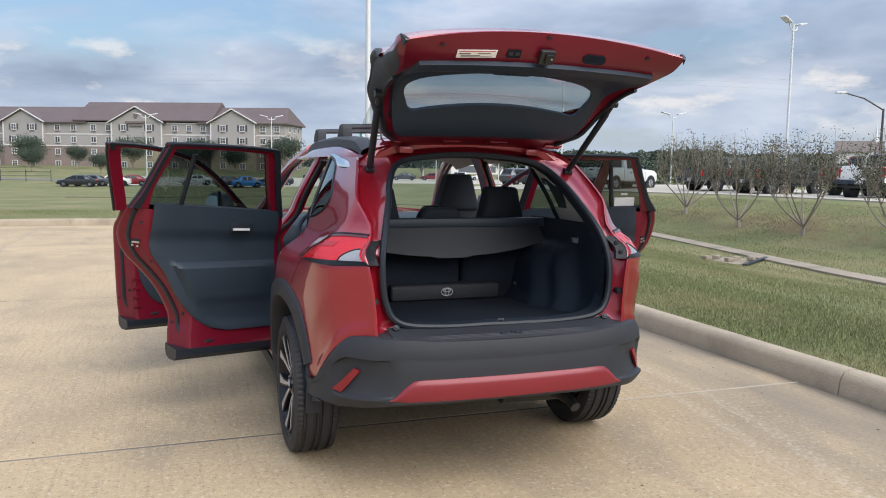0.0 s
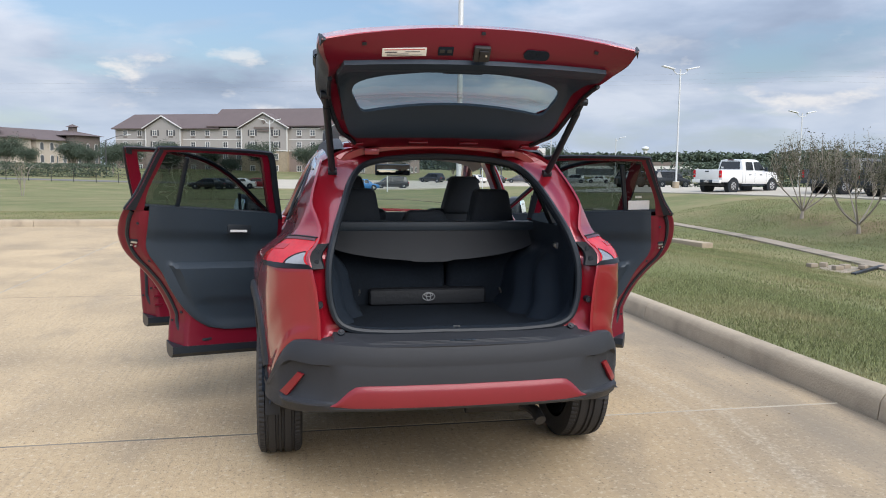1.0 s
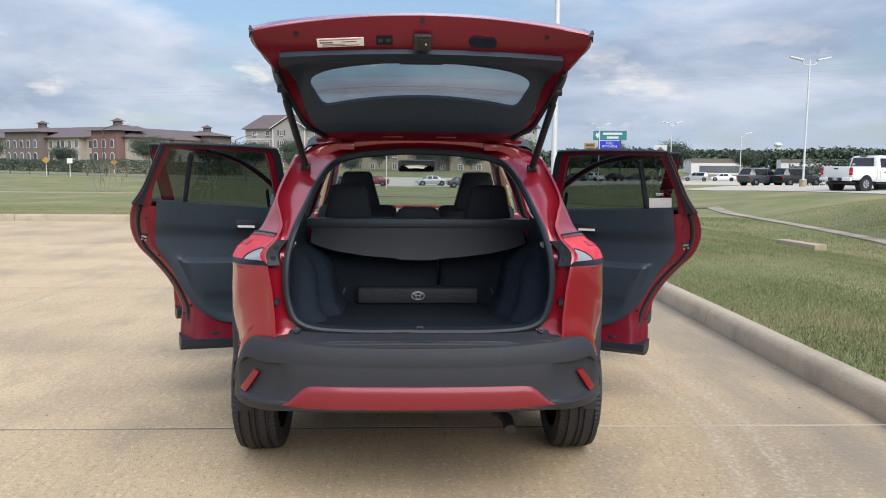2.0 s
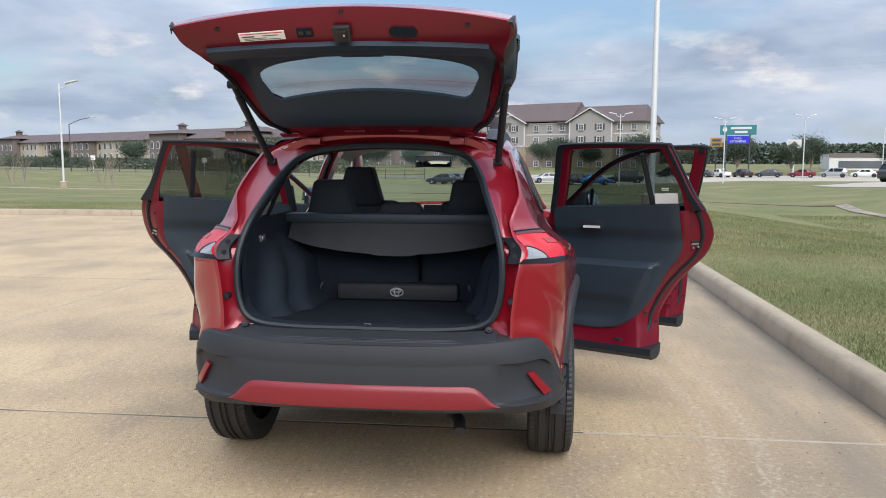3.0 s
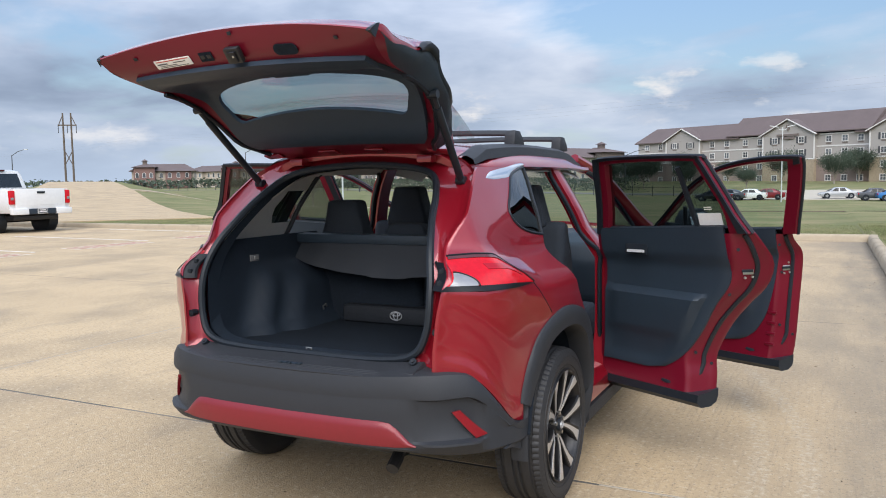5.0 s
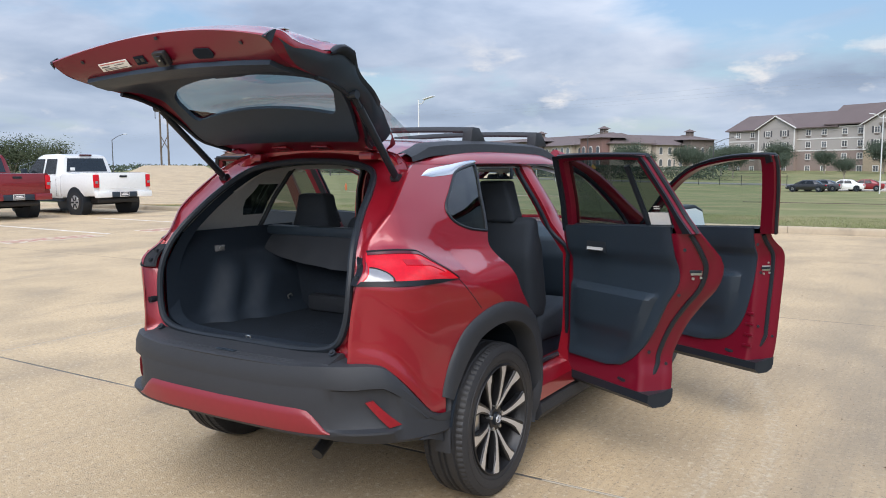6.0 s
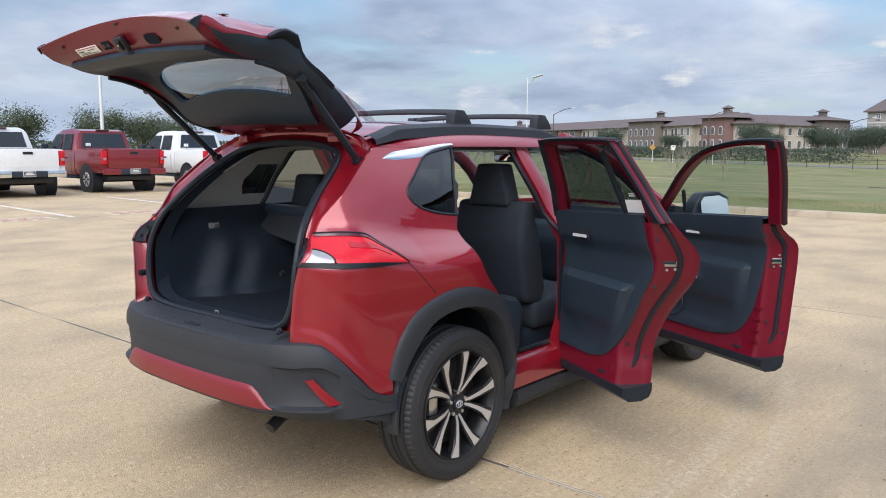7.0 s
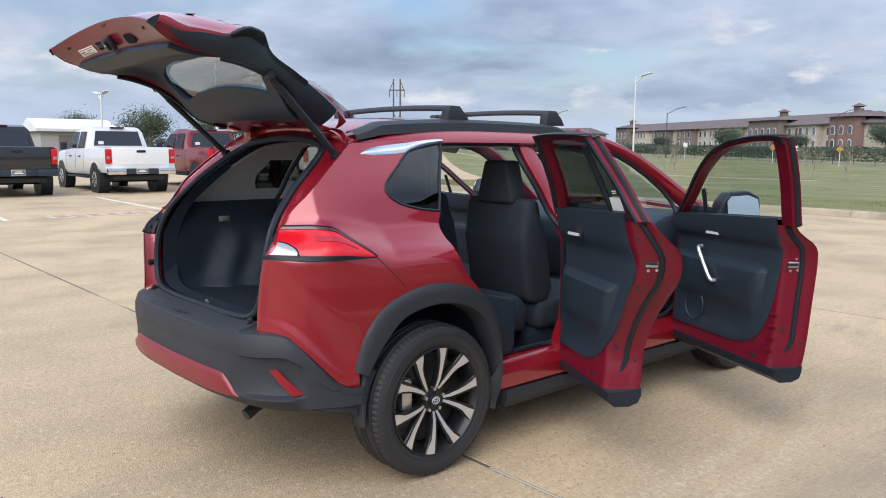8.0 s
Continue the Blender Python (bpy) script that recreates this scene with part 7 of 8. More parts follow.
def saloon(m, paint, label, kind="car", tall=1.45, long=4.7, group="parked cars"):
    """A parked saloon or SUV; its middle at the origin, its nose towards +y."""
    ob = thing("parked_car", label, kind, group, m)
    w, h, l = 0.90, tall, long / 2
    belt = 0.62 + 0.22 * tall
    suv = tall > 1.55
    bm = bmesh.new()
    lofted(bm, [(-l, w * 0.80, belt - 0.06, 0.42), (-l + 0.12, w * 0.93, belt, 0.28), (-l + 0.9, w, belt + 0.02, 0.22), (0, w, belt, 0.22), (l - 1.2, w, belt - 0.03, 0.22), (l - 0.25, w * 0.93, belt - 0.20, 0.25), (l, w * 0.78, belt - 0.32, 0.36)], body_section)
    part("body", bm, paint, ob, angle=30)

    def cabin(wl, wt, zl, zt):
        return [(-wl, zl), (-wt - 0.03, zt - 0.09), (-wt + 0.08, zt), (wt - 0.08, zt), (wt + 0.03, zt - 0.09), (wl, zl)]
    tail = -l + (0.12 if suv else 0.55)
    bm = bmesh.new()
    lofted(bm, [(tail, 0.80, 0.66, belt - 0.04, belt + 0.02), (tail + (0.35 if suv else 0.85), 0.82, 0.62, belt - 0.04, h - 0.05), (-0.1, 0.83, 0.64, belt - 0.04, h), (0.45, 0.83, 0.62, belt - 0.04, h - 0.05), (l - 1.05, 0.82, 0.66, belt - 0.05, belt)], cabin)
    part("roof", bm, paint, ob, angle=30)
    for s in (1, -1):
        for a, b in ((0, 1), (1, 2)):
            ys_ = (tail + 0.75, -0.05, l - 1.35)
            tops = (tail + 1.0 if not suv else tail + 0.6, -0.05, 0.42)
            bm = bmesh.new()
            vs = [bm.verts.new(p) for p in ((s * 0.835, ys_[a] + 0.04, belt + 0.01), (s * 0.835, ys_[b] - 0.04, belt + 0.01), (s * 0.70, tops[b] - 0.04, h - 0.12), (s * 0.70, tops[a] + 0.04, h - 0.12))]
            bm.faces.new(vs)
            bmesh.ops.solidify(bm, geom=bm.faces[:], thickness=0.02)
            part("side_window", bm, CARGLASS, ob)
        for y in (-l + 0.85, l - 0.90):
            bm = bmesh.new()
            cyl(bm, (s * 0.6, y, 0.33), (s * 0.906, y, 0.33), 0.39, seg=24)
            part("wheel_arch", bm, RUBBER, ob)
            car_wheel(ob, s * 0.79, y, 0.325, 0.22, SATIN)
        bm = bmesh.new()
        box(bm, (s * 0.66, -l + 0.06, belt - 0.16), (0.36, 0.12, 0.15), 0.03)
        part("tail_lamp", bm, LAMPRED, ob)
        bm = bmesh.new()
        box(bm, (s * 0.62, l - 0.13, belt - 0.38), (0.36, 0.16, 0.13), 0.03)
        part("headlamp", bm, LAMPCLEAR, ob)
        bm = bmesh.new()
        box(bm, (s * 0.98, l - 1.55, belt + 0.06), (0.18, 0.10, 0.13), 0.03)
        part("side_mirror", bm, paint, ob)
    for y0, z0, y1, z1 in ((tail + 0.04, belt + 0.06, tail + (0.31 if suv else 0.78), h - 0.10), (l - 1.10, belt + 0.04, 0.50, h - 0.10)):
        bm = bmesh.new()
        o = -0.015 if y0 < 0 else 0.015
        vs = [bm.verts.new(p) for p in ((-0.70, y0 + o, z0), (0.70, y0 + o, z0), (0.56, y1 + o, z1), (-0.56, y1 + o, z1))]
        bm.faces.new(vs)
        bmesh.ops.solidify(bm, geom=bm.faces[:], thickness=0.02)
        part("windscreen", bm, CARGLASS, ob)
    return ob


def put_at(x, y, turn):
    return pose(x, y, on_ground(x, y) + (0.06 if y > KERB_Y or x > KERB_X else 0.0), 0, 0, turn)


# row of pickups with their tails towards the red car
pickup(pose(-19.75, 3.15, 0, 0, 0, 88), BLACKCAR, "black crew-cab pickup truck with its tailgate shut", TRIM)
pickup(pose(-19.8, 6.45, 0, 0, 0, 88), WHITECAR, "white crew-cab pickup truck with chrome bumper ends")
pickup(pose(-20.2, 9.75, 0, 0, 0, 88), REDCAR, "dark red crew-cab pickup truck with painted bumper", REDCAR)
pickup(pose(-19.9, 13.05, 0, 0, 0, 87), WHITECAR, "white crew-cab pickup truck with painted bumper ends", WHITECAR)
pickup(put_at(23.4, 38.6, -68), WHITECAR, "white crew-cab pickup truck on the grass bank", WHITECAR)
pickup(put_at(27.6, 34.6, -84), GREYCAR, "dark grey pickup truck behind the bare shrubs", TRIM)
pickup(put_at(26.4, 21.6, -72), WHITECAR, "white pickup truck with a dark lower bumper", TRIM)
pickup(put_at(27.8, 30.4, -80), BLACKCAR, "black pickup truck behind the bare shrubs", TRIM)
pickup(put_at(29.5, 25.6, -75), REDCAR, "red pickup truck behind the bare shrubs", TRIM)
for x, y, turn, paint, label, tall, long in (
        (34.2, 71.5, -70, GREYCAR, "dark grey SUV at the edge of the bank", 1.7, 4.7), (37.2, 70.4, -75, BLACKCAR, "black SUV at the edge of the bank", 1.7, 4.8),
        (-11.5, 105.0, 84, BLACKCAR, "black saloon by the hotel road", 1.45, 4.8), (-10.2, 107.5, 84, GREYCAR, "dark grey saloon by the hotel road", 1.45, 4.8),
        (-7.6, 108.5, 86, WHITECAR, "white saloon by the hotel road", 1.45, 4.7), (-5.4, 109.5, 86, REDCAR, "dark red saloon by the hotel road", 1.45, 4.6),
        (9.2, 104.0, -84, BLUECAR, "bright blue hatchback in the hotel car park", 1.5, 4.3), (7.2, 105.5, -84, GREYCAR, "grey hatchback in the hotel car park", 1.5, 4.3),
        (3.0, 112.0, 100, SILVERCAR, "silver saloon in the hotel car park", 1.45, 4.6), (14.0, 112.0, 95, BLACKCAR, "black pickup-sized SUV in the hotel car park", 1.8, 5.2),
        (18.0, 101.0, 50, BLACKCAR, "black SUV in the hotel car park", 1.75, 4.9), (21.5, 100.0, 60, GREYCAR, "grey saloon in the hotel car park", 1.45, 4.6),
        (24.0, 100.5, 30, WHITECAR, "white hatchback in the hotel car park", 1.5, 4.2), (26.8, 100.6, 20, BLACKCAR, "black hatchback in the hotel car park", 1.5, 4.2),
        (30.0, 101.0, 75, GREYCAR, "dark grey saloon in the hotel car park", 1.45, 4.7), (34.0, 101.0, 70, REDCAR, "red saloon in the hotel car park", 1.45, 4.6),
        (38.0, 102.0, 70, SILVERCAR, "silver SUV in the hotel car park", 1.7, 4.7), (42.0, 103.0, 70, WHITECAR, "white saloon in the hotel car park", 1.45, 4.7),
        (46.5, 104.0, 70, REDCAR, "red SUV in the hotel car park", 1.7, 4.7), (50.5, 105.0, 72, GREYCAR, "grey SUV in the hotel car park", 1.7, 4.7)):
    if x > 17 and y > 99:
        x, y = x * 1.42, y + 41
    saloon(put_at(x, y, turn), paint, label, "SUV" if tall > 1.6 else "car", tall, long)

# ---- buildings ----
def house_window(parent, x, z, w, h, y, mesh_cache, shutters=False, vent=False):
    """A framed sash window, its pane set back in the white frame."""
    key = ("frame", w, h)
    if key not in mesh_cache:
        bm = bmesh.new()
        t = 0.14
        xs, zs = (-w / 2, t - w / 2, -0.03, 0.03, w / 2 - t, w / 2), (-h / 2, t - h / 2, 0.075, 0.125, h / 2 - t, h / 2)
        at = {(i, k, s): bm.verts.new((xs[i], 0.08 * s, zs[k])) for i in range(6) for k in range(6) for s in (-1, 1)}
        solid = {(i, k) for i in range(5) for k in range(5) if not (i in (1, 3) and k in (1, 3))}
        for i, k in solid:
            bm.faces.new([at[p] for p in ((i, k, -1), (i + 1, k, -1), (i + 1, k + 1, -1), (i, k + 1, -1))])
            bm.faces.new([at[p] for p in ((i, k, 1), (i, k + 1, 1), (i + 1, k + 1, 1), (i + 1, k, 1))])
            for di, dk, a, b in ((-1, 0, (i, k), (i, k + 1)), (1, 0, (i + 1, k + 1), (i + 1, k)), (0, -1, (i + 1, k), (i, k)), (0, 1, (i, k + 1), (i + 1, k + 1))):
                if (i + di, k + dk) not in solid:
                    bm.faces.new([at[(*a, -1)], at[(*b, -1)], at[(*b, 1)], at[(*a, 1)]])
        bmesh.ops.recalc_face_normals(bm, faces=bm.faces)
        mesh_cache[key] = part("window", bm, WHITETRIM, parent, smooth=False)
        bm = bmesh.new()
        box(bm, (0, 0.05, 0), (w - 0.2, 0.03, h - 0.2))
        mesh_cache[("pane", w, h)] = part("pane", bm, WINDOWDARK, mesh_cache[key], smooth=False)
        if shutters:
            pass
        fr, pane = mesh_cache[key], mesh_cache[("pane", w, h)]
    else:
        fr = mesh_cache[key].copy()
        pane = mesh_cache[("pane", w, h)].copy()
        for o in (fr, pane):
            scene.collection.objects.link(o)
        fr.parent, pane.parent = parent, fr
    fr.matrix_basis = pose(x, y, z)
    if shutters:
        for s in (1, -1):
            if "shutter" not in mesh_cache:
                bm = bmesh.new()
                box(bm, (0, 0, 0), (0.45, 0.06, h))
                mesh_cache["shutter"] = part("shutter", bm, SHUTTER, parent, "black louvred shutter", smooth=False)
                o = mesh_cache["shutter"]
            else:
                o = mesh_cache["shutter"].copy()
                scene.collection.objects.link(o)
            o.matrix_basis = pose(x + s * (w / 2 + 0.30), y, z)
    if vent:
        if "vent" not in mesh_cache:
            bm = bmesh.new()
            box(bm, (0, 0, 0), (w * 0.8, 0.1, 0.32))
            mesh_cache["vent"] = part("wall_vent", bm, GREYWALL, parent, smooth=False)
            o = mesh_cache["vent"]
        else:
            o = mesh_cache["vent"].copy()
            scene.collection.objects.link(o)
        o.matrix_basis = pose(x, y, z - h / 2 - 0.28)


def wall_block(name, x0, x1, y0, y1, z0, z1, mat, parent, label=""):
    bm = bmesh.new()
    box(bm, ((x0 + x1) / 2, (y0 + y1) / 2, (z0 + z1) / 2), (x1 - x0, y1 - y0, z1 - z0))
    return part(name, bm, mat, parent, label, smooth=False)


def ridge_roof(x0, x1, y0, y1, z, rise, hip, parent, mat, over=0.8):
    """A pitched roof along x with its ends hipped (hip > 0) or plain."""
    bm = bmesh.new()
    x0, x1, y0, y1 = x0 - over, x1 + over, y0 - over, y1 + over
    ym = (y0 + y1) / 2
    q = [(x0, y0, z), (x1, y0, z), (x1, y1, z), (x0, y1, z), (x0 + hip, ym, z + rise), (x1 - hip, ym, z + rise)]
    low = [bm.verts.new((a, b, c - 0.25)) for a, b, c in q[:4]]
    v = [bm.verts.new(p) for p in q]
    for f in ((0, 1, 5, 4), (1, 2, 5), (2, 3, 4, 5), (3, 0, 4)):
        bm.faces.new([v[k] for k in f])
    for k in range(4):
        bm.faces.new((low[k], low[(k + 1) % 4], v[(k + 1) % 4], v[k]))
    bm.faces.new(low[::-1])
    return part("roof", bm, mat, parent, "brown shingle roof", smooth=False)


def gable(xc, half, y, z, rise, parent, deep=5.0):
    """A gabled wing front: triangular wall, roof over it and white barge boards."""
    bm = bmesh.new()
    prism(bm, [(xc - half, z), (xc + half, z), (xc, z + rise)], 1, y, y + 0.4)
    part("gable_wall", bm, STUCCO, parent, smooth=False)
    for s in (1, -1):
        bm = bmesh.new()
        prism(bm, [(xc + s * (half + 0.6), z - 0.2), (xc + s * (half + 0.2), z - 0.25), (xc + s * 0.001, z + rise + 0.08), (xc + s * 0.001, z + rise + 0.45)], 1, y - 0.5, y + deep)
        part("gable_roof", bm, ROOFBROWN, parent, smooth=False)
    bm = bmesh.new()
    for s in (1, -1):
        a, b = Vector((xc + s * (half + 0.6), y - 0.56, z - 0.15)), Vector((xc, y - 0.56, z + rise + 0.35))
        tube(bm, [a, b], 0.17, 4)
    part("barge_board", bm, WHITETRIM, parent, smooth=False)


hotel = thing("hotel", "four-storey beige and brown hotel with a shingle roof", "hotel", m=pose(-52.0, 232.0, -0.9, 0, 0, math.degrees(math.atan2(190.5 - 232.0, 31.8 + 52.0))))
HL, HS = 88.5, 3.08
wall_block("wall", 4, HL, 0, 14, -2, HS * 2 + 0.2, BRICKBROWN, hotel, "brown brick lower storeys")
wall_block("wall", 4, HL, 0.003, 14, HS * 2 + 0.2, HS * 4, STUCCO, hotel, "beige rendered upper storeys")
for z in (HS * 2 + 0.2, HS * 3.02, HS * 4 - 0.15):
    wall_block("band", 3.95, HL + 0.05, -0.09, 0.0, z - 0.14, z + 0.14, WHITETRIM, hotel)
wall_block("band", HL, HL + 0.09, 0, 14, HS * 2 + 0.06, HS * 2 + 0.34, WHITETRIM, hotel)
ridge_roof(4, 36, 0, 14, HS * 4, 4.3, 2.0, hotel, ROOFBROWN)
ridge_roof(34, 69, 0, 14, HS * 4 + 0.55, 5.0, 0.1, hotel, ROOFBROWN)
ridge_roof(67, HL, 0, 14, HS * 4, 4.3, 2.0, hotel, ROOFBROWN)
cache = {}
for xc, half in ((20, 5.8), (50.5, 7.0), (75.5, 6.0)):
    wall_block("wing_wall", xc - half + 0.4, xc + half - 0.4, -1.2, 0.1, -2, HS * 2 + 0.2, STONE if xc > 40 else BRICKBROWN, hotel)
    wall_block("wing_wall", xc - half + 0.4, xc + half - 0.4, -1.2, 0.1, HS * 2 + 0.2, HS * 4, STUCCO, hotel)
    gable(xc, half - 0.2, -1.25, HS * 4, half * 0.50, hotel)
    for s in (1, -1):
        wall_block("corner_board", xc + s * (half - 0.4) - 0.15, xc + s * (half - 0.4) + 0.15, -1.3, -1.2, HS * 2, HS * 4, WHITETRIM, hotel)
    wall_block("band", xc - half + 0.4, xc + half - 0.4, -1.29, -1.2, HS * 2 + 0.06, HS * 2 + 0.34, WHITETRIM, hotel)
    for dx in (-2.5, 2.5) if xc < 40 or xc > 70 else (-3.4, 3.4):
        for f in range(4):
            house_window(hotel, xc + dx, HS * f + 1.75, 1.5, 1.55, -1.24, cache, shutters=f > 1, vent=True)
for x in (7.2, 11.8, 28.6, 33.0, 38.4, 42.4, 60.0, 63.8, 67.4, 82.8, 86.4):
    for f in range(4):
        house_window(hotel, x, HS * f + 1.75, 1.5, 1.55, -0.05, cache, vent=True)
for y in (3.5, 7, 10.5):
    for f in range(4):
        bm = bmesh.new()
        box(bm, (HL + 0.04, y, HS * f + 1.75), (0.12, 1.5, 1.55))
        part("window", bm, WHITETRIM, hotel, smooth=False)
        bm = bmesh.new()
        box(bm, (HL + 0.09, y, HS * f + 1.75), (0.05, 1.2, 1.25))
        part("pane", bm, WINDOWDARK, hotel, smooth=False)
# plain leaf-shaped mark and plain bars of the hotel's sign
bm = bmesh.new()
prism(bm, [(-0.55, 0), (0, -0.8), (0.55, 0), (0.28, 0.9), (0, 0.35), (-0.28, 0.9)], 1, 0, 0.15)
o = part("sign_mark", bm, GREYWALL, hotel, smooth=False)
o.matrix_basis = pose(50.5, -1.5, 14.0)
for dz, w in ((0, 5.6), (-0.75, 3.4)):
    bm = bmesh.new()
    box(bm, (50.5, -1.45, 12.3 + dz), (w, 0.2, 0.5))
    part("sign_bar", bm, GREYWALL, hotel, smooth=False)


def cupola(parent, x, y, z):
    wall_block("cupola", x - 0.8, x + 0.8, y - 0.8, y + 0.8, z - 1.2, z + 0.5, GREYWALL, parent)
    bm = bmesh.new()
    bmesh.ops.create_cone(bm, cap_ends=True, segments=4, radius1=1.9, radius2=0.05, depth=0.8, matrix=pose(x, y, z + 0.9, 0, 0, 45))
    part("cupola_roof", bm, ROOFBROWN, parent, smooth=False)


def arched_pane(parent, x, z, y, w, h, cache):
    if "arch" not in cache:
        bm = bmesh.new()
        out = [(-w / 2 - 0.12, -h / 2), (w / 2 + 0.12, -h / 2), (w / 2 + 0.12, h / 2)] + [(math.cos(a) * (w / 2 + 0.12), h / 2 + math.sin(a) * (w / 2 + 0.1)) for a in span(0.3, math.pi - 0.3, 6)] + [(-w / 2 - 0.12, h / 2)]
        prism(bm, out, 1, -0.06, 0.02)
        cache["arch"] = part("window", bm, WHITETRIM, parent, smooth=False)
        bm = bmesh.new()
        out = [(-w / 2, -h / 2 + 0.1), (w / 2, -h / 2 + 0.1), (w / 2, h / 2)] + [(math.cos(a) * w / 2, h / 2 + math.sin(a) * w / 2 * 0.9) for a in span(0.3, math.pi - 0.3, 6)] + [(-w / 2, h / 2)]
        prism(bm, out, 1, -0.10, -0.062)
        cache["apane"] = part("pane", bm, WINDOWDARK, cache["arch"], smooth=False)
        fr = cache["arch"]
    else:
        fr, pa = cache["arch"].copy(), cache["apane"].copy()
        for o in (fr, pa):
            scene.collection.objects.link(o)
        fr.parent, pa.parent = parent, fr
    fr.matrix_basis = pose(x, y, z)


def apartments(m, length, plan):
    """A long rendered apartment block with hipped brown roofs; plan: bays (from, to, forward, wall)."""
    ob = thing("apartment_building", "long sand and rust apartment building with brown hipped roofs", "apartments", "apartment buildings", m)
    wall_block("wall", 0, length, 0, 14, -2, 7.2, SANDWALL, ob)
    ridge_roof(0, length, 0, 14, 7.2, 2.9, 5.0, ob, ROOFBROWN, 1.0)
    ca = {}
    for a, b, fwd, mat, tower in plan:
        top = 8.6 if tower else 7.0
        wall_block("bay_wall", a, b, -fwd, 0.2, -2, top, mat, ob)
        bm = bmesh.new()
        xm, hw = (a + b) / 2, (b - a) / 2 + 1.0
        v = [bm.verts.new(p) for p in ((xm - hw, -fwd - 1.0, top), (xm + hw, -fwd - 1.0, top), (xm + hw, 6, top), (xm - hw, 6, top), (xm, -fwd + hw * 0.8, top + 1.5), (xm, 5, top + 1.7))]
        for f in ((0, 1, 4), (1, 2, 5, 4), (2, 3, 5), (3, 0, 4, 5), (3, 2, 1, 0)):
            bm.faces.new([v[k] for k in f])
        part("bay_roof", bm, ROOFBROWN, ob, smooth=False)
        if tower:
            cupola(ob, xm, -fwd + hw * 0.8, top + 2.0)
        n = max(2, int((b - a) / 2.6))
        for k in range(n):
            for z in (1.8, 5.1):
                arched_pane(ob, a + (k + 0.5) * (b - a) / n, z, -fwd - 0.02, 1.15, 1.5, ca)
    taken = [(a - 0.5, b + 0.5) for a, b, *_ in plan]
    x = 2.0
    while x < length - 1:
        if not any(a < x < b for a, b in taken):
            for z in (1.8, 5.0):
                arched_pane(ob, x, z, -0.02, 1.15, 1.5, ca)
        x += 3.1
    return ob


apartments(pose(-191, 265, 0.6, 0, 0, -30), 139, ((2, 12, 2.5, GREYWALL, True), (20, 28, 1.8, SANDWALL, False), (36, 45, 2.5, GREYWALL, False), (52, 62, 2.2, GREYWALL, False), (68, 78, 1.6, SANDWALL, False),
                                                   (82, 89, 1.8, CREAMWALL, False), (95, 109, 2.6, GREYWALL, True), (116, 124, 1.6, SANDWALL, False), (129.5, 138.5, 2.6, REDWALL, True)))
apartments(pose(-74.0, 199.5, 0.6, 0, 0, 64), 41, ((6, 13, 1.8, SANDWALL, False), (18, 25, 1.8, SANDWALL, False), (31, 41, 2.6, GREYWALL, True)))
apartments(pose(-283, 290, 0.5, 0, 0, 0), 56, ((4, 12, 2.0, SANDWALL, False), (24, 34, 2.0, REDWALL, True), (44, 54, 2.4, REDWALL, False)))
apartments(pose(-250, 226, 0.0, 0, 0, 40), 24, ((1, 9, 2.4, REDWALL, True), (13, 23, 1.8, REDWALL, False)))

shed = thing("service_building", "low grey workshop with a white pitched metal roof", "workshop", m=pose(-74, 17.7, 0.2, 0, 0, 86))
wall_block("wall", 0, 6.4, 0, 8, -1, 2.6, STUCCO, shed)
ridge_roof(0, 6.4, 0, 8, 2.6, 1.00, 0.05, shed, WHITETRIM, 0.4)
wall_block("garage_door", 1.5, 3.5, -0.06, 0, -0.5, 2.0, GREYWALL, shed)
chapel = thing("far_hall", "far white hall with a pitched roof and a thin spire", "building", m=pose(171.5, 162.5, 2.6, 0, 0, -47))
wall_block("wall", 0, 11, 0, 8, -8, 4.4, WHITETRIM, chapel)
ridge_roof(0, 11, 0, 8, 4.4, 3.0, 0.05, chapel, GREYWALL, 0.5)
bm = bmesh.new()
bmesh.ops.create_cone(bm, cap_ends=True, segments=6, radius1=0.8, radius2=0.05, depth=6, matrix=pose(9.5, 4, 9.0))
part("spire", bm, WHITETRIM, chapel)
for x, y, w, h, turn in ((70, 190, 14, 3.4, -10), (100, 205, 16, 3.6, -20)):
    store = thing("far_store", "low far white store with a flat roof", "building", "far stores", pose(x, y, 0, 0, 0, turn))
    wall_block("wall", 0, w, 0, 12, -2, h, WHITETRIM, store)
    wall_block("shopfront", 2, w - 2, -0.06, 0, 0, h * 0.5, WINDOWDARK, store)
    wall_block("fascia", -0.1, w + 0.1, -0.12, 0, h - 0.9, h + 0.1, GREYWALL, store)

# roadside signs ahead
TEAL = material("teal_sign", (0.03, 0.17, 0.18), 0.5, 0, 0.04, 0.5)
BLUESIGN = material("blue_sign_screen", (0.02, 0.03, 0.45), 0.4, 0, 0.02, 0.5)
YELLOWSIGN = material("yellow_sign", (0.40, 0.22, 0.05), 0.6, 0, 0.04, 0.5)


def words(text, size, mat, parent, m, name="lettering"):
    """Flat raised letters in the built-in font, as a mesh."""
    cu = bpy.data.curves.new("text", "FONT")
    cu.body, cu.size, cu.align_x, cu.align_y, cu.extrude = text, size, "CENTER", "CENTER", 0.02
    tmp = bpy.data.objects.new("text", cu)
    me = bpy.data.meshes.new_from_object(tmp)
    bpy.data.objects.remove(tmp)
    me.materials.clear()
    me.materials.append(mat)
    ob = new(name, me)
    ob.parent = parent
    ob.matrix_basis = m
    return ob


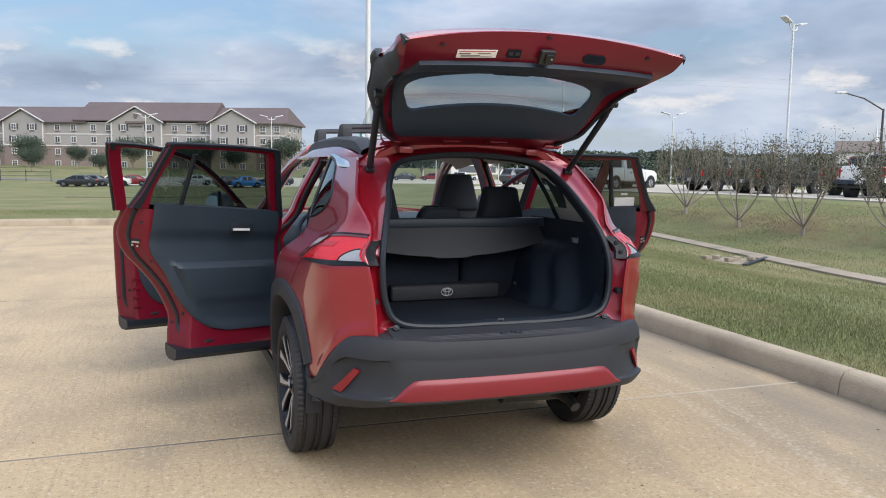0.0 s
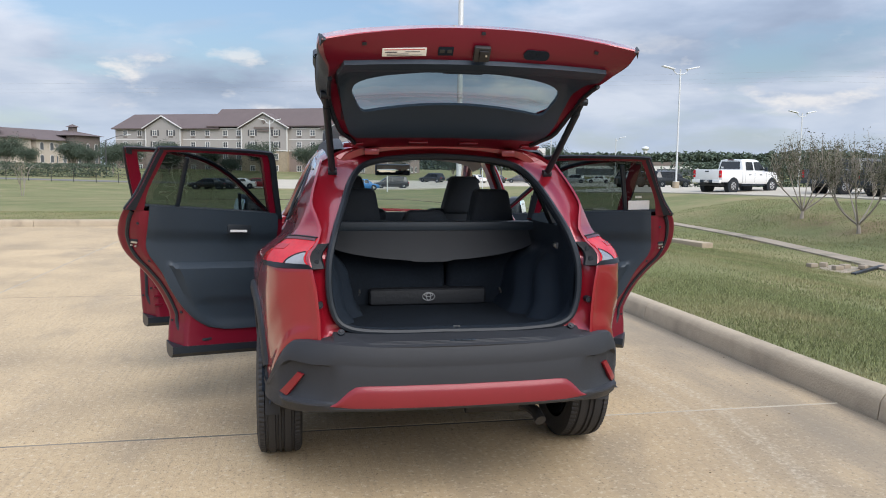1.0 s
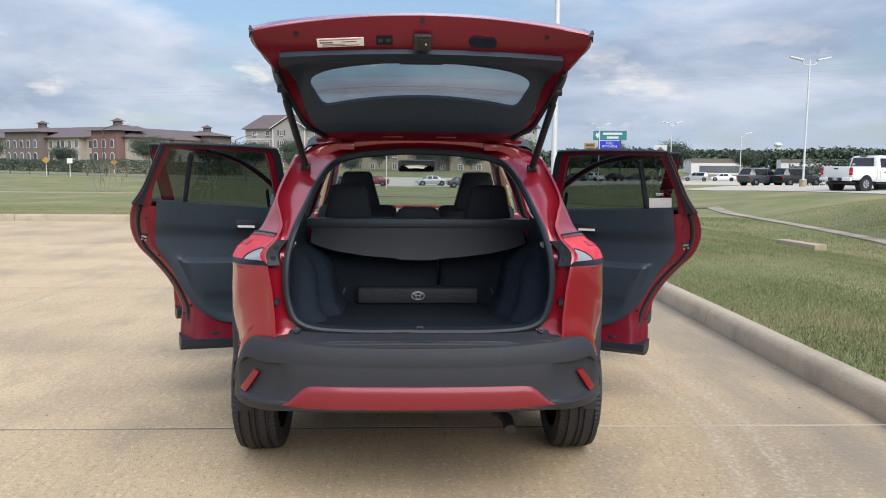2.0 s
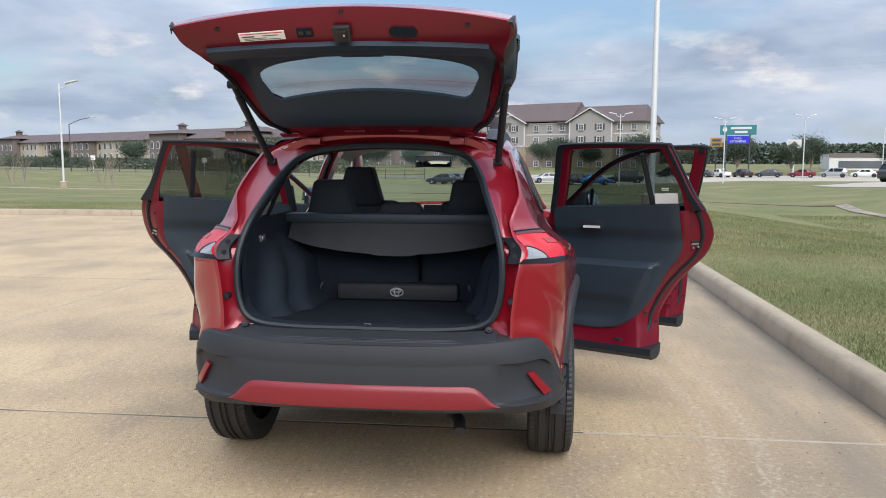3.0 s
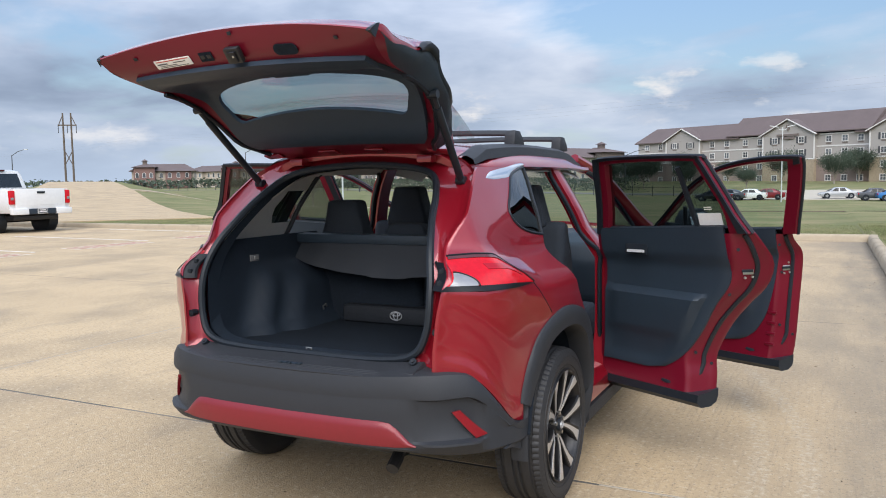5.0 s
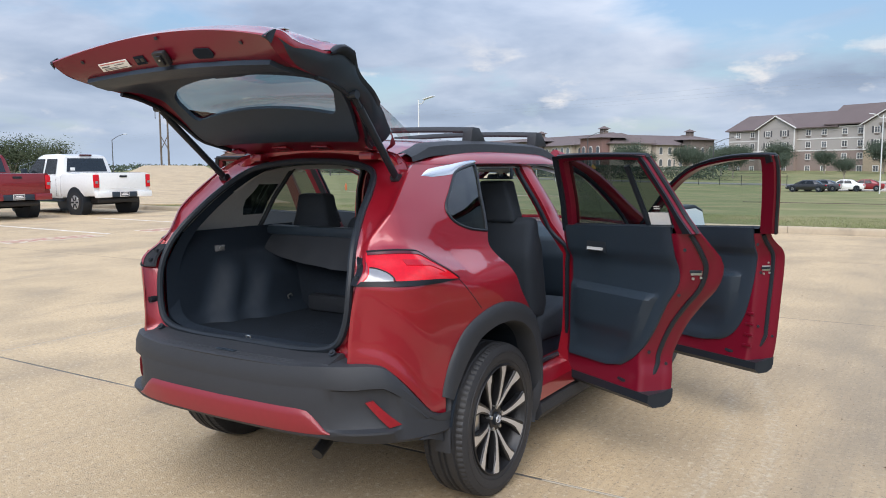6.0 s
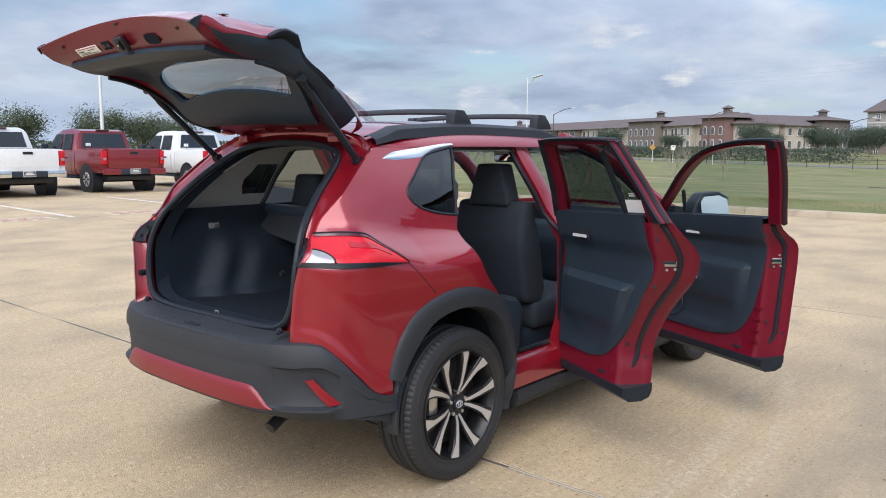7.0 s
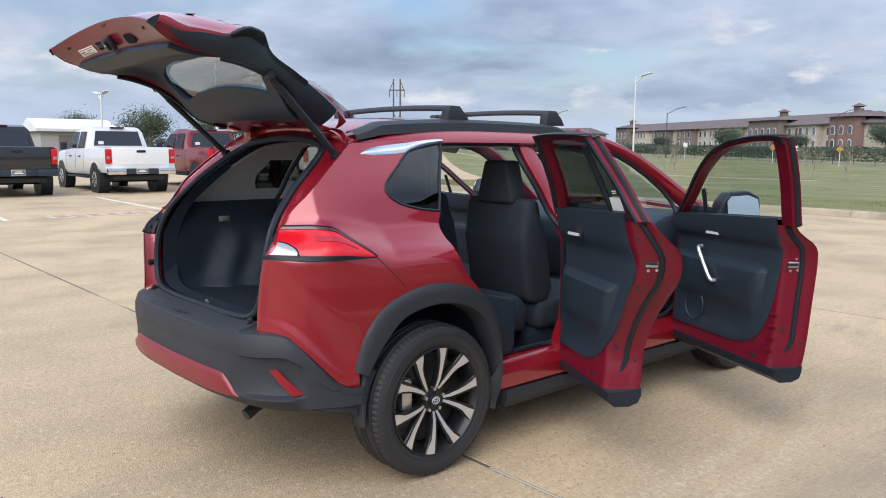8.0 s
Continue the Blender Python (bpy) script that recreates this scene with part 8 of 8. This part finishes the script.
sign = thing("pylon_sign", "tall teal and blue hotel roadside sign on two posts", "sign", m=pose(39.6, 152.0, -0.5, 0, 0, -13) @ Matrix.Scale(0.88, 4))
for x in (-2.4, 2.4):
    bm = bmesh.new()
    cyl(bm, (x, 0, -1), (x, 0, 9.0), 0.16, seg=10)
    part("post", bm, DARKPOLE, sign)
wall_block("teal_panel", -3.7, 3.7, -0.25, 0.25, 8.0, 10.1, TEAL, sign, "teal name panel")
bm = bmesh.new()
prism(bm, [(-0.5, 0), (0, -0.7), (0.5, 0), (0.25, 0.75), (0, 0.3), (-0.25, 0.75)], 1, -0.04, 0)
part("leaf_mark", bm, GALV, sign, smooth=False).matrix_basis = pose(-2.7, -0.26, 9.05)
for z, w in ((9.45, 4.2), (8.6, 2.6)):
    wall_block("name_bar", 0.6 - w / 2, 0.6 + w / 2, -0.29, -0.25, z - 0.24, z + 0.24, GALV, sign)
wall_block("blue_panel", -2.2, 2.2, -0.22, 0.22, 6.1, 7.8, BLUESIGN, sign, "blue message panel")
words("FULL\nKITCHENS", 0.70, WHITETRIM, sign, pose(0, -0.26, 6.95, 90, 0, 0))
sign2 = thing("yellow_sign", "small yellow roadside sign on a post", "sign", m=pose(37.0, 158.0, 0.4, 0, 0, -10) @ Matrix.Scale(0.8, 4))
bm = bmesh.new()
cyl(bm, (0, 0, -1), (0, 0, 5.2), 0.14, seg=10)
part("post", bm, DARKPOLE, sign2)
wall_block("panel", -1.4, 1.4, -0.15, 0.15, 5.0, 7.2, YELLOWSIGN, sign2)
for z in (6.6, 5.6):
    wall_block("name_bar", -1.0, 1.0, -0.19, -0.15, z - 0.25, z + 0.25, SHUTTER, sign2)
sign3 = thing("white_sign", "square white roadside sign with a dark mark", "sign", m=pose(55.0, 168.0, -0.5, 0, 0, -18))
bm = bmesh.new()
cyl(bm, (0, 0, -1), (0, 0, 4.5), 0.2, seg=10)
part("post", bm, GALV, sign3)
wall_block("panel", -1.4, 1.4, -0.2, 0.2, 4.2, 6.6, WHITETRIM, sign3)
bm = bmesh.new()
prism(bm, [(-0.9, 0), (0, 0.9), (0.9, 0), (0, -0.9)], 1, -0.26, -0.2)
part("diamond_mark", bm, GREYWALL, sign3, smooth=False).matrix_basis = pose(0, 0, 5.4)
for x, y, c in ((-58, 124, YELLOWSIGN), (-54.5, 124.5, WHITETRIM), (-47, 123, YELLOWSIGN), (-76, 127, WHITETRIM)):
    ob = thing("road_sign", "small %s road sign on a thin post" % ("yellow" if c is YELLOWSIGN else "white"), "road sign", "road signs", pose(x, y, on_ground(x, y), 0, 0, 15))
    bm = bmesh.new()
    cyl(bm, (0, 0, -0.2), (0, 0, 2.9), 0.05, seg=8)
    part("post", bm, GALV, ob)
    bm = bmesh.new()
    box(bm, (0, -0.06, 2.6), (0.8, 0.03, 0.8), m=pose(0, 0, 0) if c is WHITETRIM else Matrix.Translation((0, 0, 2.6)) @ Matrix.Rotation(radians(45), 4, "Y") @ Matrix.Translation((0, 0, -2.6)))
    part("plate", bm, c, ob, smooth=False)
tower = thing("water_tower", "far pale water tower above the woods", "water tower", m=pose(385, 809, 0))
bm = bmesh.new()
cyl(bm, (0, 0, 0), (0, 0, 24), 2.2, seg=12)
part("stem", bm, GALV, tower)
bm = bmesh.new()
bmesh.ops.create_uvsphere(bm, u_segments=16, v_segments=10, radius=4.2, matrix=Matrix.Translation((0, 0, 25)) @ Matrix.Diagonal((1, 1, 0.6, 1)))
part("tank", bm, GALV, tower)

# fence along the far road
fence = thing("chain_fence", "low grey wire fence along the far road", "fence")
for k in range(46):
    x, y = -170 + 3.4 * k, 146.5 - 0.135 * 3.4 * k
    bm = bmesh.new()
    cyl(bm, (x, y, on_ground(x, y) - 0.1), (x, y, on_ground(x, y) + 1.7), 0.05, seg=6)
    part("post", bm, STEEL, fence)
for dz in (0.5, 1.1, 1.65):
    bm = bmesh.new()
    tube(bm, [(-170 + 3.4 * k, 146.5 - 0.135 * 3.4 * k, on_ground(-170 + 3.4 * k, 146) + dz) for k in range(46)], 0.03, 4)
    part("rail", bm, STEEL, fence)

# ---- trees and shrubs ----
def leaf_cloud(pts, size, spread, n, rng, flat=0.7):
    """Small leaf clumps, each two crossed quads, scattered round points."""
    verts, faces = [], []
    for _ in range(n):
        c = Vector(rng.choice(pts)) + Vector((rng.gauss(0, 1), rng.gauss(0, 1), rng.gauss(0, 1) * flat)) * spread
        s = size * rng.uniform(0.5, 1.3)
        a = Vector((rng.gauss(0, 1), rng.gauss(0, 1), rng.gauss(0, 0.7))).normalized()
        b = a.orthogonal().normalized()
        b = (b * math.cos(k := rng.uniform(0, 6.28)) + a.cross(b) * math.sin(k)).normalized()
        i = len(verts)
        mid = c + a.cross(b) * s * 0.25
        verts += [c - a * s, mid - b * s * 0.5, c + a * s, mid + b * s * 0.5]
        faces.append((i, i + 1, i + 2, i + 3))
    return verts, faces


def crown(name, verts, faces, mat, parent):
    me = bpy.data.meshes.new(name)
    me.from_pydata([tuple(v) for v in verts], [], faces)
    me.materials.append(mat)
    ob = new(name, me)
    ob.parent = parent
    return ob


def limbs(rng, h, spread, trunk_h, n, r, stems=1, lift=0.55):
    """A branching skeleton: list of (points, radii), and the twig tips."""
    out, tips = [], []
    for s in range(stems):
        a = math.tau * s / stems + rng.uniform(-0.3, 0.3)
        lean = spread * (0.32 if stems > 1 else 0.05)
        base = Vector((math.cos(a) * 0.06 * (stems > 1), math.sin(a) * 0.06 * (stems > 1), -0.15))
        top = Vector((math.cos(a) * lean, math.sin(a) * lean, trunk_h))
        out.append((curve3([base, base.lerp(top, 0.5) + Vector((rng.gauss(0, 0.04), rng.gauss(0, 0.04), 0)) * spread, top], 6), [r * (1 - 0.07 * k) for k in range(6)]))
        for b in range(n):
            t = rng.uniform(0.55, 1.0)
            p = base.lerp(top, t)
            ba = a + rng.uniform(-1.3, 1.3) if stems > 1 else math.tau * b / n + rng.uniform(-0.4, 0.4)
            reach = spread * rng.uniform(0.45, 1.0)
            q = Vector((p.x + math.cos(ba) * reach * 0.55, p.y + math.sin(ba) * reach * 0.55, p.z + (h - p.z) * rng.uniform(0.4, 0.7)))
            e = Vector((p.x + math.cos(ba) * reach, p.y + math.sin(ba) * reach, p.z + (h - p.z) * rng.uniform(lift, 1.0)))
            out.append((curve3([p, q, e], 6), [r * 0.5 * (1 - 0.15 * k) for k in range(6)]))
            tips += [e, q, q.lerp(e, 0.5)]
            for _ in range(2):
                f = e + Vector((rng.gauss(0, 0.3), rng.gauss(0, 0.3), abs(rng.gauss(0, 0.25)))) * spread * 0.6
                out.append(([q.lerp(e, 0.4), q.lerp(f, 0.6), f], [r * 0.22, r * 0.16, r * 0.08]))
                tips.append(f)
    return out, tips


def tree(name, label, category, group, seed, h, spread, trunk_h, n, r, leaves, size, mat, stems=1, puff=0.35, seg=6, lift=0.55):
    rng = random.Random(seed)
    ob = thing(name, label, category, group)
    sk, tips = limbs(rng, h, spread, trunk_h, n, r, stems, lift)
    bm = bmesh.new()
    for pts, radii in sk:
        tube(bm, pts, radii, seg)
    part("trunk", bm, BARK, ob, "branching grey-brown trunk")
    v, f = leaf_cloud(tips, size, spread * puff, leaves, rng)
    crown("crown", v, f, mat, ob)
    return ob


def shrub(seed):
    """A crape myrtle: a short trunk that forks into splayed limbs, upright twigs and small leaves along them."""
    rng = random.Random(seed)
    ob = thing("crape_myrtle", "thin-leaved shrub tree with splayed bare limbs, on the bank", "shrub", "shrubs on the bank")
    wood_bm, tips = bmesh.new(), []
    fork = Vector((0.03, 0.02, 0.24))
    tube(wood_bm, [(0, 0, -0.1), (0.01, 0, 0.12), fork], [0.080, 0.060, 0.050], 7)
    for k in range(7):
        a = math.tau * k / 7 + rng.uniform(-0.3, 0.3)
        reach = rng.uniform(0.55, 1.20)
        elbow = fork + Vector((math.cos(a) * reach * 0.55, math.sin(a) * reach * 0.55, rng.uniform(0.40, 0.60)))
        crook = fork + Vector((math.cos(a) * reach, math.sin(a) * reach, rng.uniform(0.95, 1.25)))
        tube(wood_bm, curve3([fork, elbow, crook], 6), [0.032, 0.028, 0.024, 0.021, 0.018, 0.016], 6)
        for _ in range(4):
            b = a + rng.gauss(0, 0.9)
            start = elbow.lerp(crook, rng.uniform(0.4, 1.0))
            end = start + Vector((math.cos(b) * rng.uniform(0.1, 0.55), math.sin(b) * rng.uniform(0.1, 0.55), rng.uniform(0.55, 1.0)))
            tube(wood_bm, [start, start.lerp(end, 0.5) + Vector((rng.gauss(0, 0.04), rng.gauss(0, 0.04), 0)), end], [0.012, 0.010, 0.007], 5)
            for _ in range(6):
                c = rng.uniform(0, math.tau)
                foot = start.lerp(end, rng.uniform(0.25, 1.0))
                lean = rng.uniform(0.05, 0.34)
                tip = foot + Vector((math.cos(c) * lean, math.sin(c) * lean, rng.uniform(0.25, 1.05)))
                tube(wood_bm, [foot, foot.lerp(tip, 0.5) + Vector((rng.gauss(0, 0.03), rng.gauss(0, 0.03), 0)), tip], [0.008, 0.006, 0.003], 4)
                tips += [foot.lerp(tip, q) for q in (0.0, 0.2, 0.4, 0.6, 0.8, 1.0)]
    part("trunk", wood_bm, BARK, ob, "splayed grey-brown limbs")
    v, f = leaf_cloud(tips, 0.031, 0.085, 5600, rng)
    crown("crown", v, f, SPARSELEAF, ob)
    return ob


myrtles = [shrub(11 + k) for k in range(2)]
spots = [(16.6, 20.15, 0, 1.0), (15.7, 16.25, 70, 0.98), (15.65, 13.55, 200, 1.0), (15.6, 10.4, 20, 1.0), (15.6, 7.2, 120, 1.0)]
for k, (x, y, turn, sc) in enumerate(spots):
    o = myrtles[k] if k < 2 else copy_thing(myrtles[k % 2], Matrix())
    o.matrix_basis = pose(x, y, on_ground(x, y), 0, 0, turn)
oaks = [tree("oak_tree", "round-headed dark green oak tree by the car park", "tree", "oak trees", 31 + k, 5.4, 2.6, 1.6, 9, 0.16, 9000 if k < 2 else 7500, 0.14 if k < 2 else 0.12, FARLEAF if k < 2 else NEARLEAF, 1, 0.30) for k in range(4)]
spots = [(-42, 214, 10), (-31, 206, 90), (-20, 198, 30), (-8, 196, 0), (3, 186, 60), (14, 178, 100), (24, 172, 200), (35, 168, 20), (43, 165, 140), (-50, 192, 80), (-58, 186, 20), (-64, 190, 10), (52, 160, 20),
         (-64.5, 23.8, 0), (-86, 24.5, 90), (-61.8, 29.3, 40), (-60.5, 31.9, 10), (-59.0, 34.3, 75), (75, 170, 40), (62, 178, 100), (-46, 188, 30), (-38, 176, 150), (8, 200, 20), (-12.6, 162, 40), (-33, 164, 100), (-26, 172, 0), (-70, 158, 80), (-86, 160, 20), (-108, 168, 70)]
used_oaks = []
for k, (x, y, turn) in enumerate(spots):
    near = y < 60
    model = oaks[k % 2 + (2 if near else 0)]
    o = copy_thing(model, Matrix()) if model in used_oaks else model
    used_oaks.append(model)
    big = 0.68 + 0.05 * math.sin(k) if y < 60 else (1.0 + 0.22 * math.sin(k * 2.4)) * (0.8 if x < -10 and y < 175 else 1.0)
    z = on_ground(x, y)
    o.matrix_basis = pose(x, y, z, 0, 0, turn) @ Matrix.Scale(big, 4)
saplings = [tree("sapling", "thin bare young tree in the field", "young tree", "saplings", 51 + k, 2.3, 0.75, 0.9, 6, 0.035, 160, 0.07, SPARSELEAF, 2, 0.25, 5, 0.7) for k in range(2)]
for k, (x, y, turn) in enumerate([(-40, 51.5, 0), (-38.6, 51.9, 60), (-37, 51.2, 110), (-31, 51.3, 20), (-29.2, 49.6, 100), (-23.8, 56.8, 0), (-22.8, 56.0, 50), (-21.4, 54.7, 160), (-18.6, 54.0, 70)]):
    o = saplings[k] if k < 2 else copy_thing(saplings[k % 2], Matrix())
    o.matrix_basis = pose(x, y, on_ground(x, y), 0, 0, turn)

# hedges and woods that nobody could count
rng = random.Random(5)


def wood(name, label, path, h, depth, n, size, mat, gap=0.25):
    pts = []
    total = sum((Vector(b) - Vector(a)).length for a, b in zip(path, path[1:]))
    for a, b in zip(path, path[1:]):
        d = Vector(b) - Vector(a)
        for _ in range(int(n * d.length / total)):
            p = Vector(a) + d * rng.random()
            lump = 0.55 + 0.45 * noise.noise((p.x * 0.05 + h, p.y * 0.05, 0)) + 0.25 * noise.noise((p.x * 0.21, p.y * 0.21, 3))
            top = max(0.3, h * (0.55 + 0.6 * lump))
            z = top * (1 - rng.random() ** 1.7)
            pts.append((p.x + rng.gauss(0, depth), p.y + rng.gauss(0, depth), on_ground(p.x, p.y) + z))
    verts, faces = [], []
    for c in pts:
        v, f = leaf_cloud([c], size, size * 0.6, 1, rng)
        i = len(verts)
        verts += v
        faces += [tuple(i + k for k in q) for q in f]
    me = bpy.data.meshes.new(name)
    me.from_pydata([tuple(v) for v in verts], [], faces)
    me.materials.append(mat)
    return tagged(new(name, me), label, "woods", kind="stuff")


wood("hedge", "dark green hedge and young trees before the apartments", [(-190, 222), (-110, 168), (-60, 152), (-34, 154)], 2.4, 2.0, 38000, 0.22, FARLEAF)
wood("woods", "dark line of far trees on the horizon", [(60, 380), (170, 330), (330, 250), (420, 120), (420, -60)], 9, 6, 42000, 1.2, FARLEAF)
wood("woods", "low far trees beside the power line", [(-420, 60), (-300, 190), (-190, 260), (-60, 330), (70, 380)], 3.4, 6, 15000, 0.75, FARLEAF)
wood("shrubs", "mixed dark shrubs beyond the dealer car park", [(40, 72), (60, 80), (72, 60), (75, 30), (70, 5)], 2.8, 1.2, 22000, 0.21, FARLEAF)

# ---- loose things on the lawn ----
bm = bmesh.new()
box(bm, (0, 0, 0.07), (0.34, 1.5, 0.14), 0.02)
o = tagged(part("concrete_beam", bm, KERB), "pale concrete beam lying in the grass", "beam")
o.matrix_basis = pose(9.6, 15.0, on_ground(9.6, 15.0), 0, 0, 10)
o2 = thing("drain_grate", "square concrete drain mouth with a dark slot", "drain", m=pose(10.45, 10.3, on_ground(10.45, 10.3), 0, 0, 35))
bm = bmesh.new()
box(bm, (0, 0, 0.0), (1.3, 0.7, 0.06), 0.02)
part("slab", bm, CHANNEL, o2)
bm = bmesh.new()
box(bm, (0.2, -0.5, 0.03), (1.9, 0.10, 0.05), 0.01)
part("slot", bm, RUBBER, o2)
for k, (dx, dy, a) in enumerate(((-0.55, 0.1, 10), (-0.12, 0.32, 40), (-0.18, -0.2, 0), (0.18, 0.05, 15), (0.48, -0.12, 30))):
    bm = bmesh.new()
    box(bm, (0, 0, 0.04), (0.19, 0.14, 0.085), 0.012)
    o = tagged(part("concrete_block", bm, CHANNEL), "loose grey concrete block beside the drain", "block", "loose blocks")
    x, y = 10.45 + dx, 10.3 + dy
    o.matrix_basis = pose(x, y, on_ground(x, y) + 0.03, 0, 0, a)
hyd = thing("hydrant", "small orange marker hydrant in the field", "hydrant", m=pose(-44.8, 54.8, on_ground(-44.8, 54.8)) @ Matrix.Scale(0.7, 4))
bm = bmesh.new()
cyl(bm, (0, 0, -0.1), (0, 0, 0.7), 0.14, seg=12)
cyl(bm, (0, 0, 0.55), (0, 0, 0.95), 0.18, 0.06, 12)
part("barrel", bm, material("orange_paint", (0.55, 0.14, 0.05), 0.6), hyd)

# painted bay lines and faded red bay lettering bars
for k, (x0, y0, x1, y1) in enumerate(((-18.8, 4.85, -13.2, 4.62), (-18.6, 1.55, -13.0, 1.35), (-18.9, 8.15, -13.4, 7.92), (-19.0, 11.45, -13.6, 11.22), (-19.0, 14.75, -13.8, 14.5), (-18.6, -1.75, -13.0, -1.95))):
    bm = bmesh.new()
    d = Vector((x1 - x0, y1 - y0, 0))
    box(bm, (0, 0, 0), (d.length, 0.11, 0.004), m=pose((x0 + x1) / 2, (y0 + y1) / 2, 0.003, 0, 0, math.degrees(math.atan2(d.y, d.x))))
    tagged(part("bay_line", bm, WHITELINE, smooth=False), "worn white painted bay line", "road marking", "bay lines")
for k in range(5):
    y = 3.2 + 3.3 * (k - 1)
    mark = thing("bay_marking", "faded red painted bay lettering in a white frame", "road marking", "bay markings", m=pose(-13.3, y, 0.003, 0, 0, -3))
    bm = bmesh.new()
    box(bm, (0, 0, 0), (0.75, 2.1, 0.004))
    part("white_frame", bm, FADEDLINE, mark, smooth=False)
    for j in range(6):
        bm = bmesh.new()
        box(bm, (0, -0.8 + 0.32 * j, 0.004), (0.5, 0.22 if j % 2 else 0.26, 0.004))
        part("red_bar", bm, REDLINE, mark, smooth=False)

# grass blades on the lawn beside the kerb, thinning with distance
rng = random.Random(9)
verts, faces = [], []


def blades(x0, x1, y0, y1, n, h):
    for _ in range(n):
        x, y = rng.uniform(x0, x1), rng.uniform(y0, y1)
        z = on_ground(x, y)
        a = rng.uniform(0, math.tau)
        w, t = rng.uniform(0.006, 0.013) * h / 0.05, h * rng.uniform(0.5, 1.3)
        dx, dy = math.cos(a) * w, math.sin(a) * w
        lx, ly = rng.gauss(0, 0.4) * t, rng.gauss(0, 0.4) * t
        i = len(verts)
        verts.extend(((x - dx, y - dy, z - 0.01), (x + dx, y + dy, z - 0.01), (x + lx, y + ly, z + t)))
        faces.append((i, i + 1, i + 2))


blades(2.84, 5.0, -3.0, 9.0, 120000, 0.022)
blades(5.0, 10.5, -3.0, 14.0, 120000, 0.030)
blades(2.84, 10.0, 9.0, 20.0, 70000, 0.042)
blades(10.0, 20.0, 0.0, 28.0, 110000, 0.042)
blades(-30.0, 4.0, 15.5, 22.0, 110000, 0.032)
me = bpy.data.meshes.new("grass")
me.from_pydata(verts, [], faces)
me.materials.append(BLADE)
tagged(new("grass", me), "short mown grass blades, green and straw-coloured", "grass", kind="stuff")

# dry leaf bits and grit that lie about on the concrete
rng = random.Random(21)
verts, faces = [], []
for _ in range(420):
    x, y = (rng.uniform(-9, 2.6), rng.uniform(-4, 12)) if rng.random() < 0.6 else (rng.gauss(2.3, 0.2), rng.uniform(-3, 14))
    if x > 2.6:
        continue
    a, r = rng.uniform(0, math.tau), rng.uniform(0.004, 0.013)
    i = len(verts)
    for k, f in enumerate((1.0, 0.45, 0.9, 0.4)):
        verts.append((x + math.cos(a + k * 1.57) * r * f, y + math.sin(a + k * 1.57) * r * f, 0.0025 + 0.003 * (k % 2)))
    faces.append((i, i + 1, i + 2, i + 3))
me = bpy.data.meshes.new("leaf_litter")
me.from_pydata(verts, [], faces)
me.materials.append(material("dry_leaf", (0.13, 0.085, 0.045), 0.9, island=0.6))
tagged(new("leaf_litter", me), "scattered dry leaf bits and grit on the concrete", "leaf litter", kind="stuff")
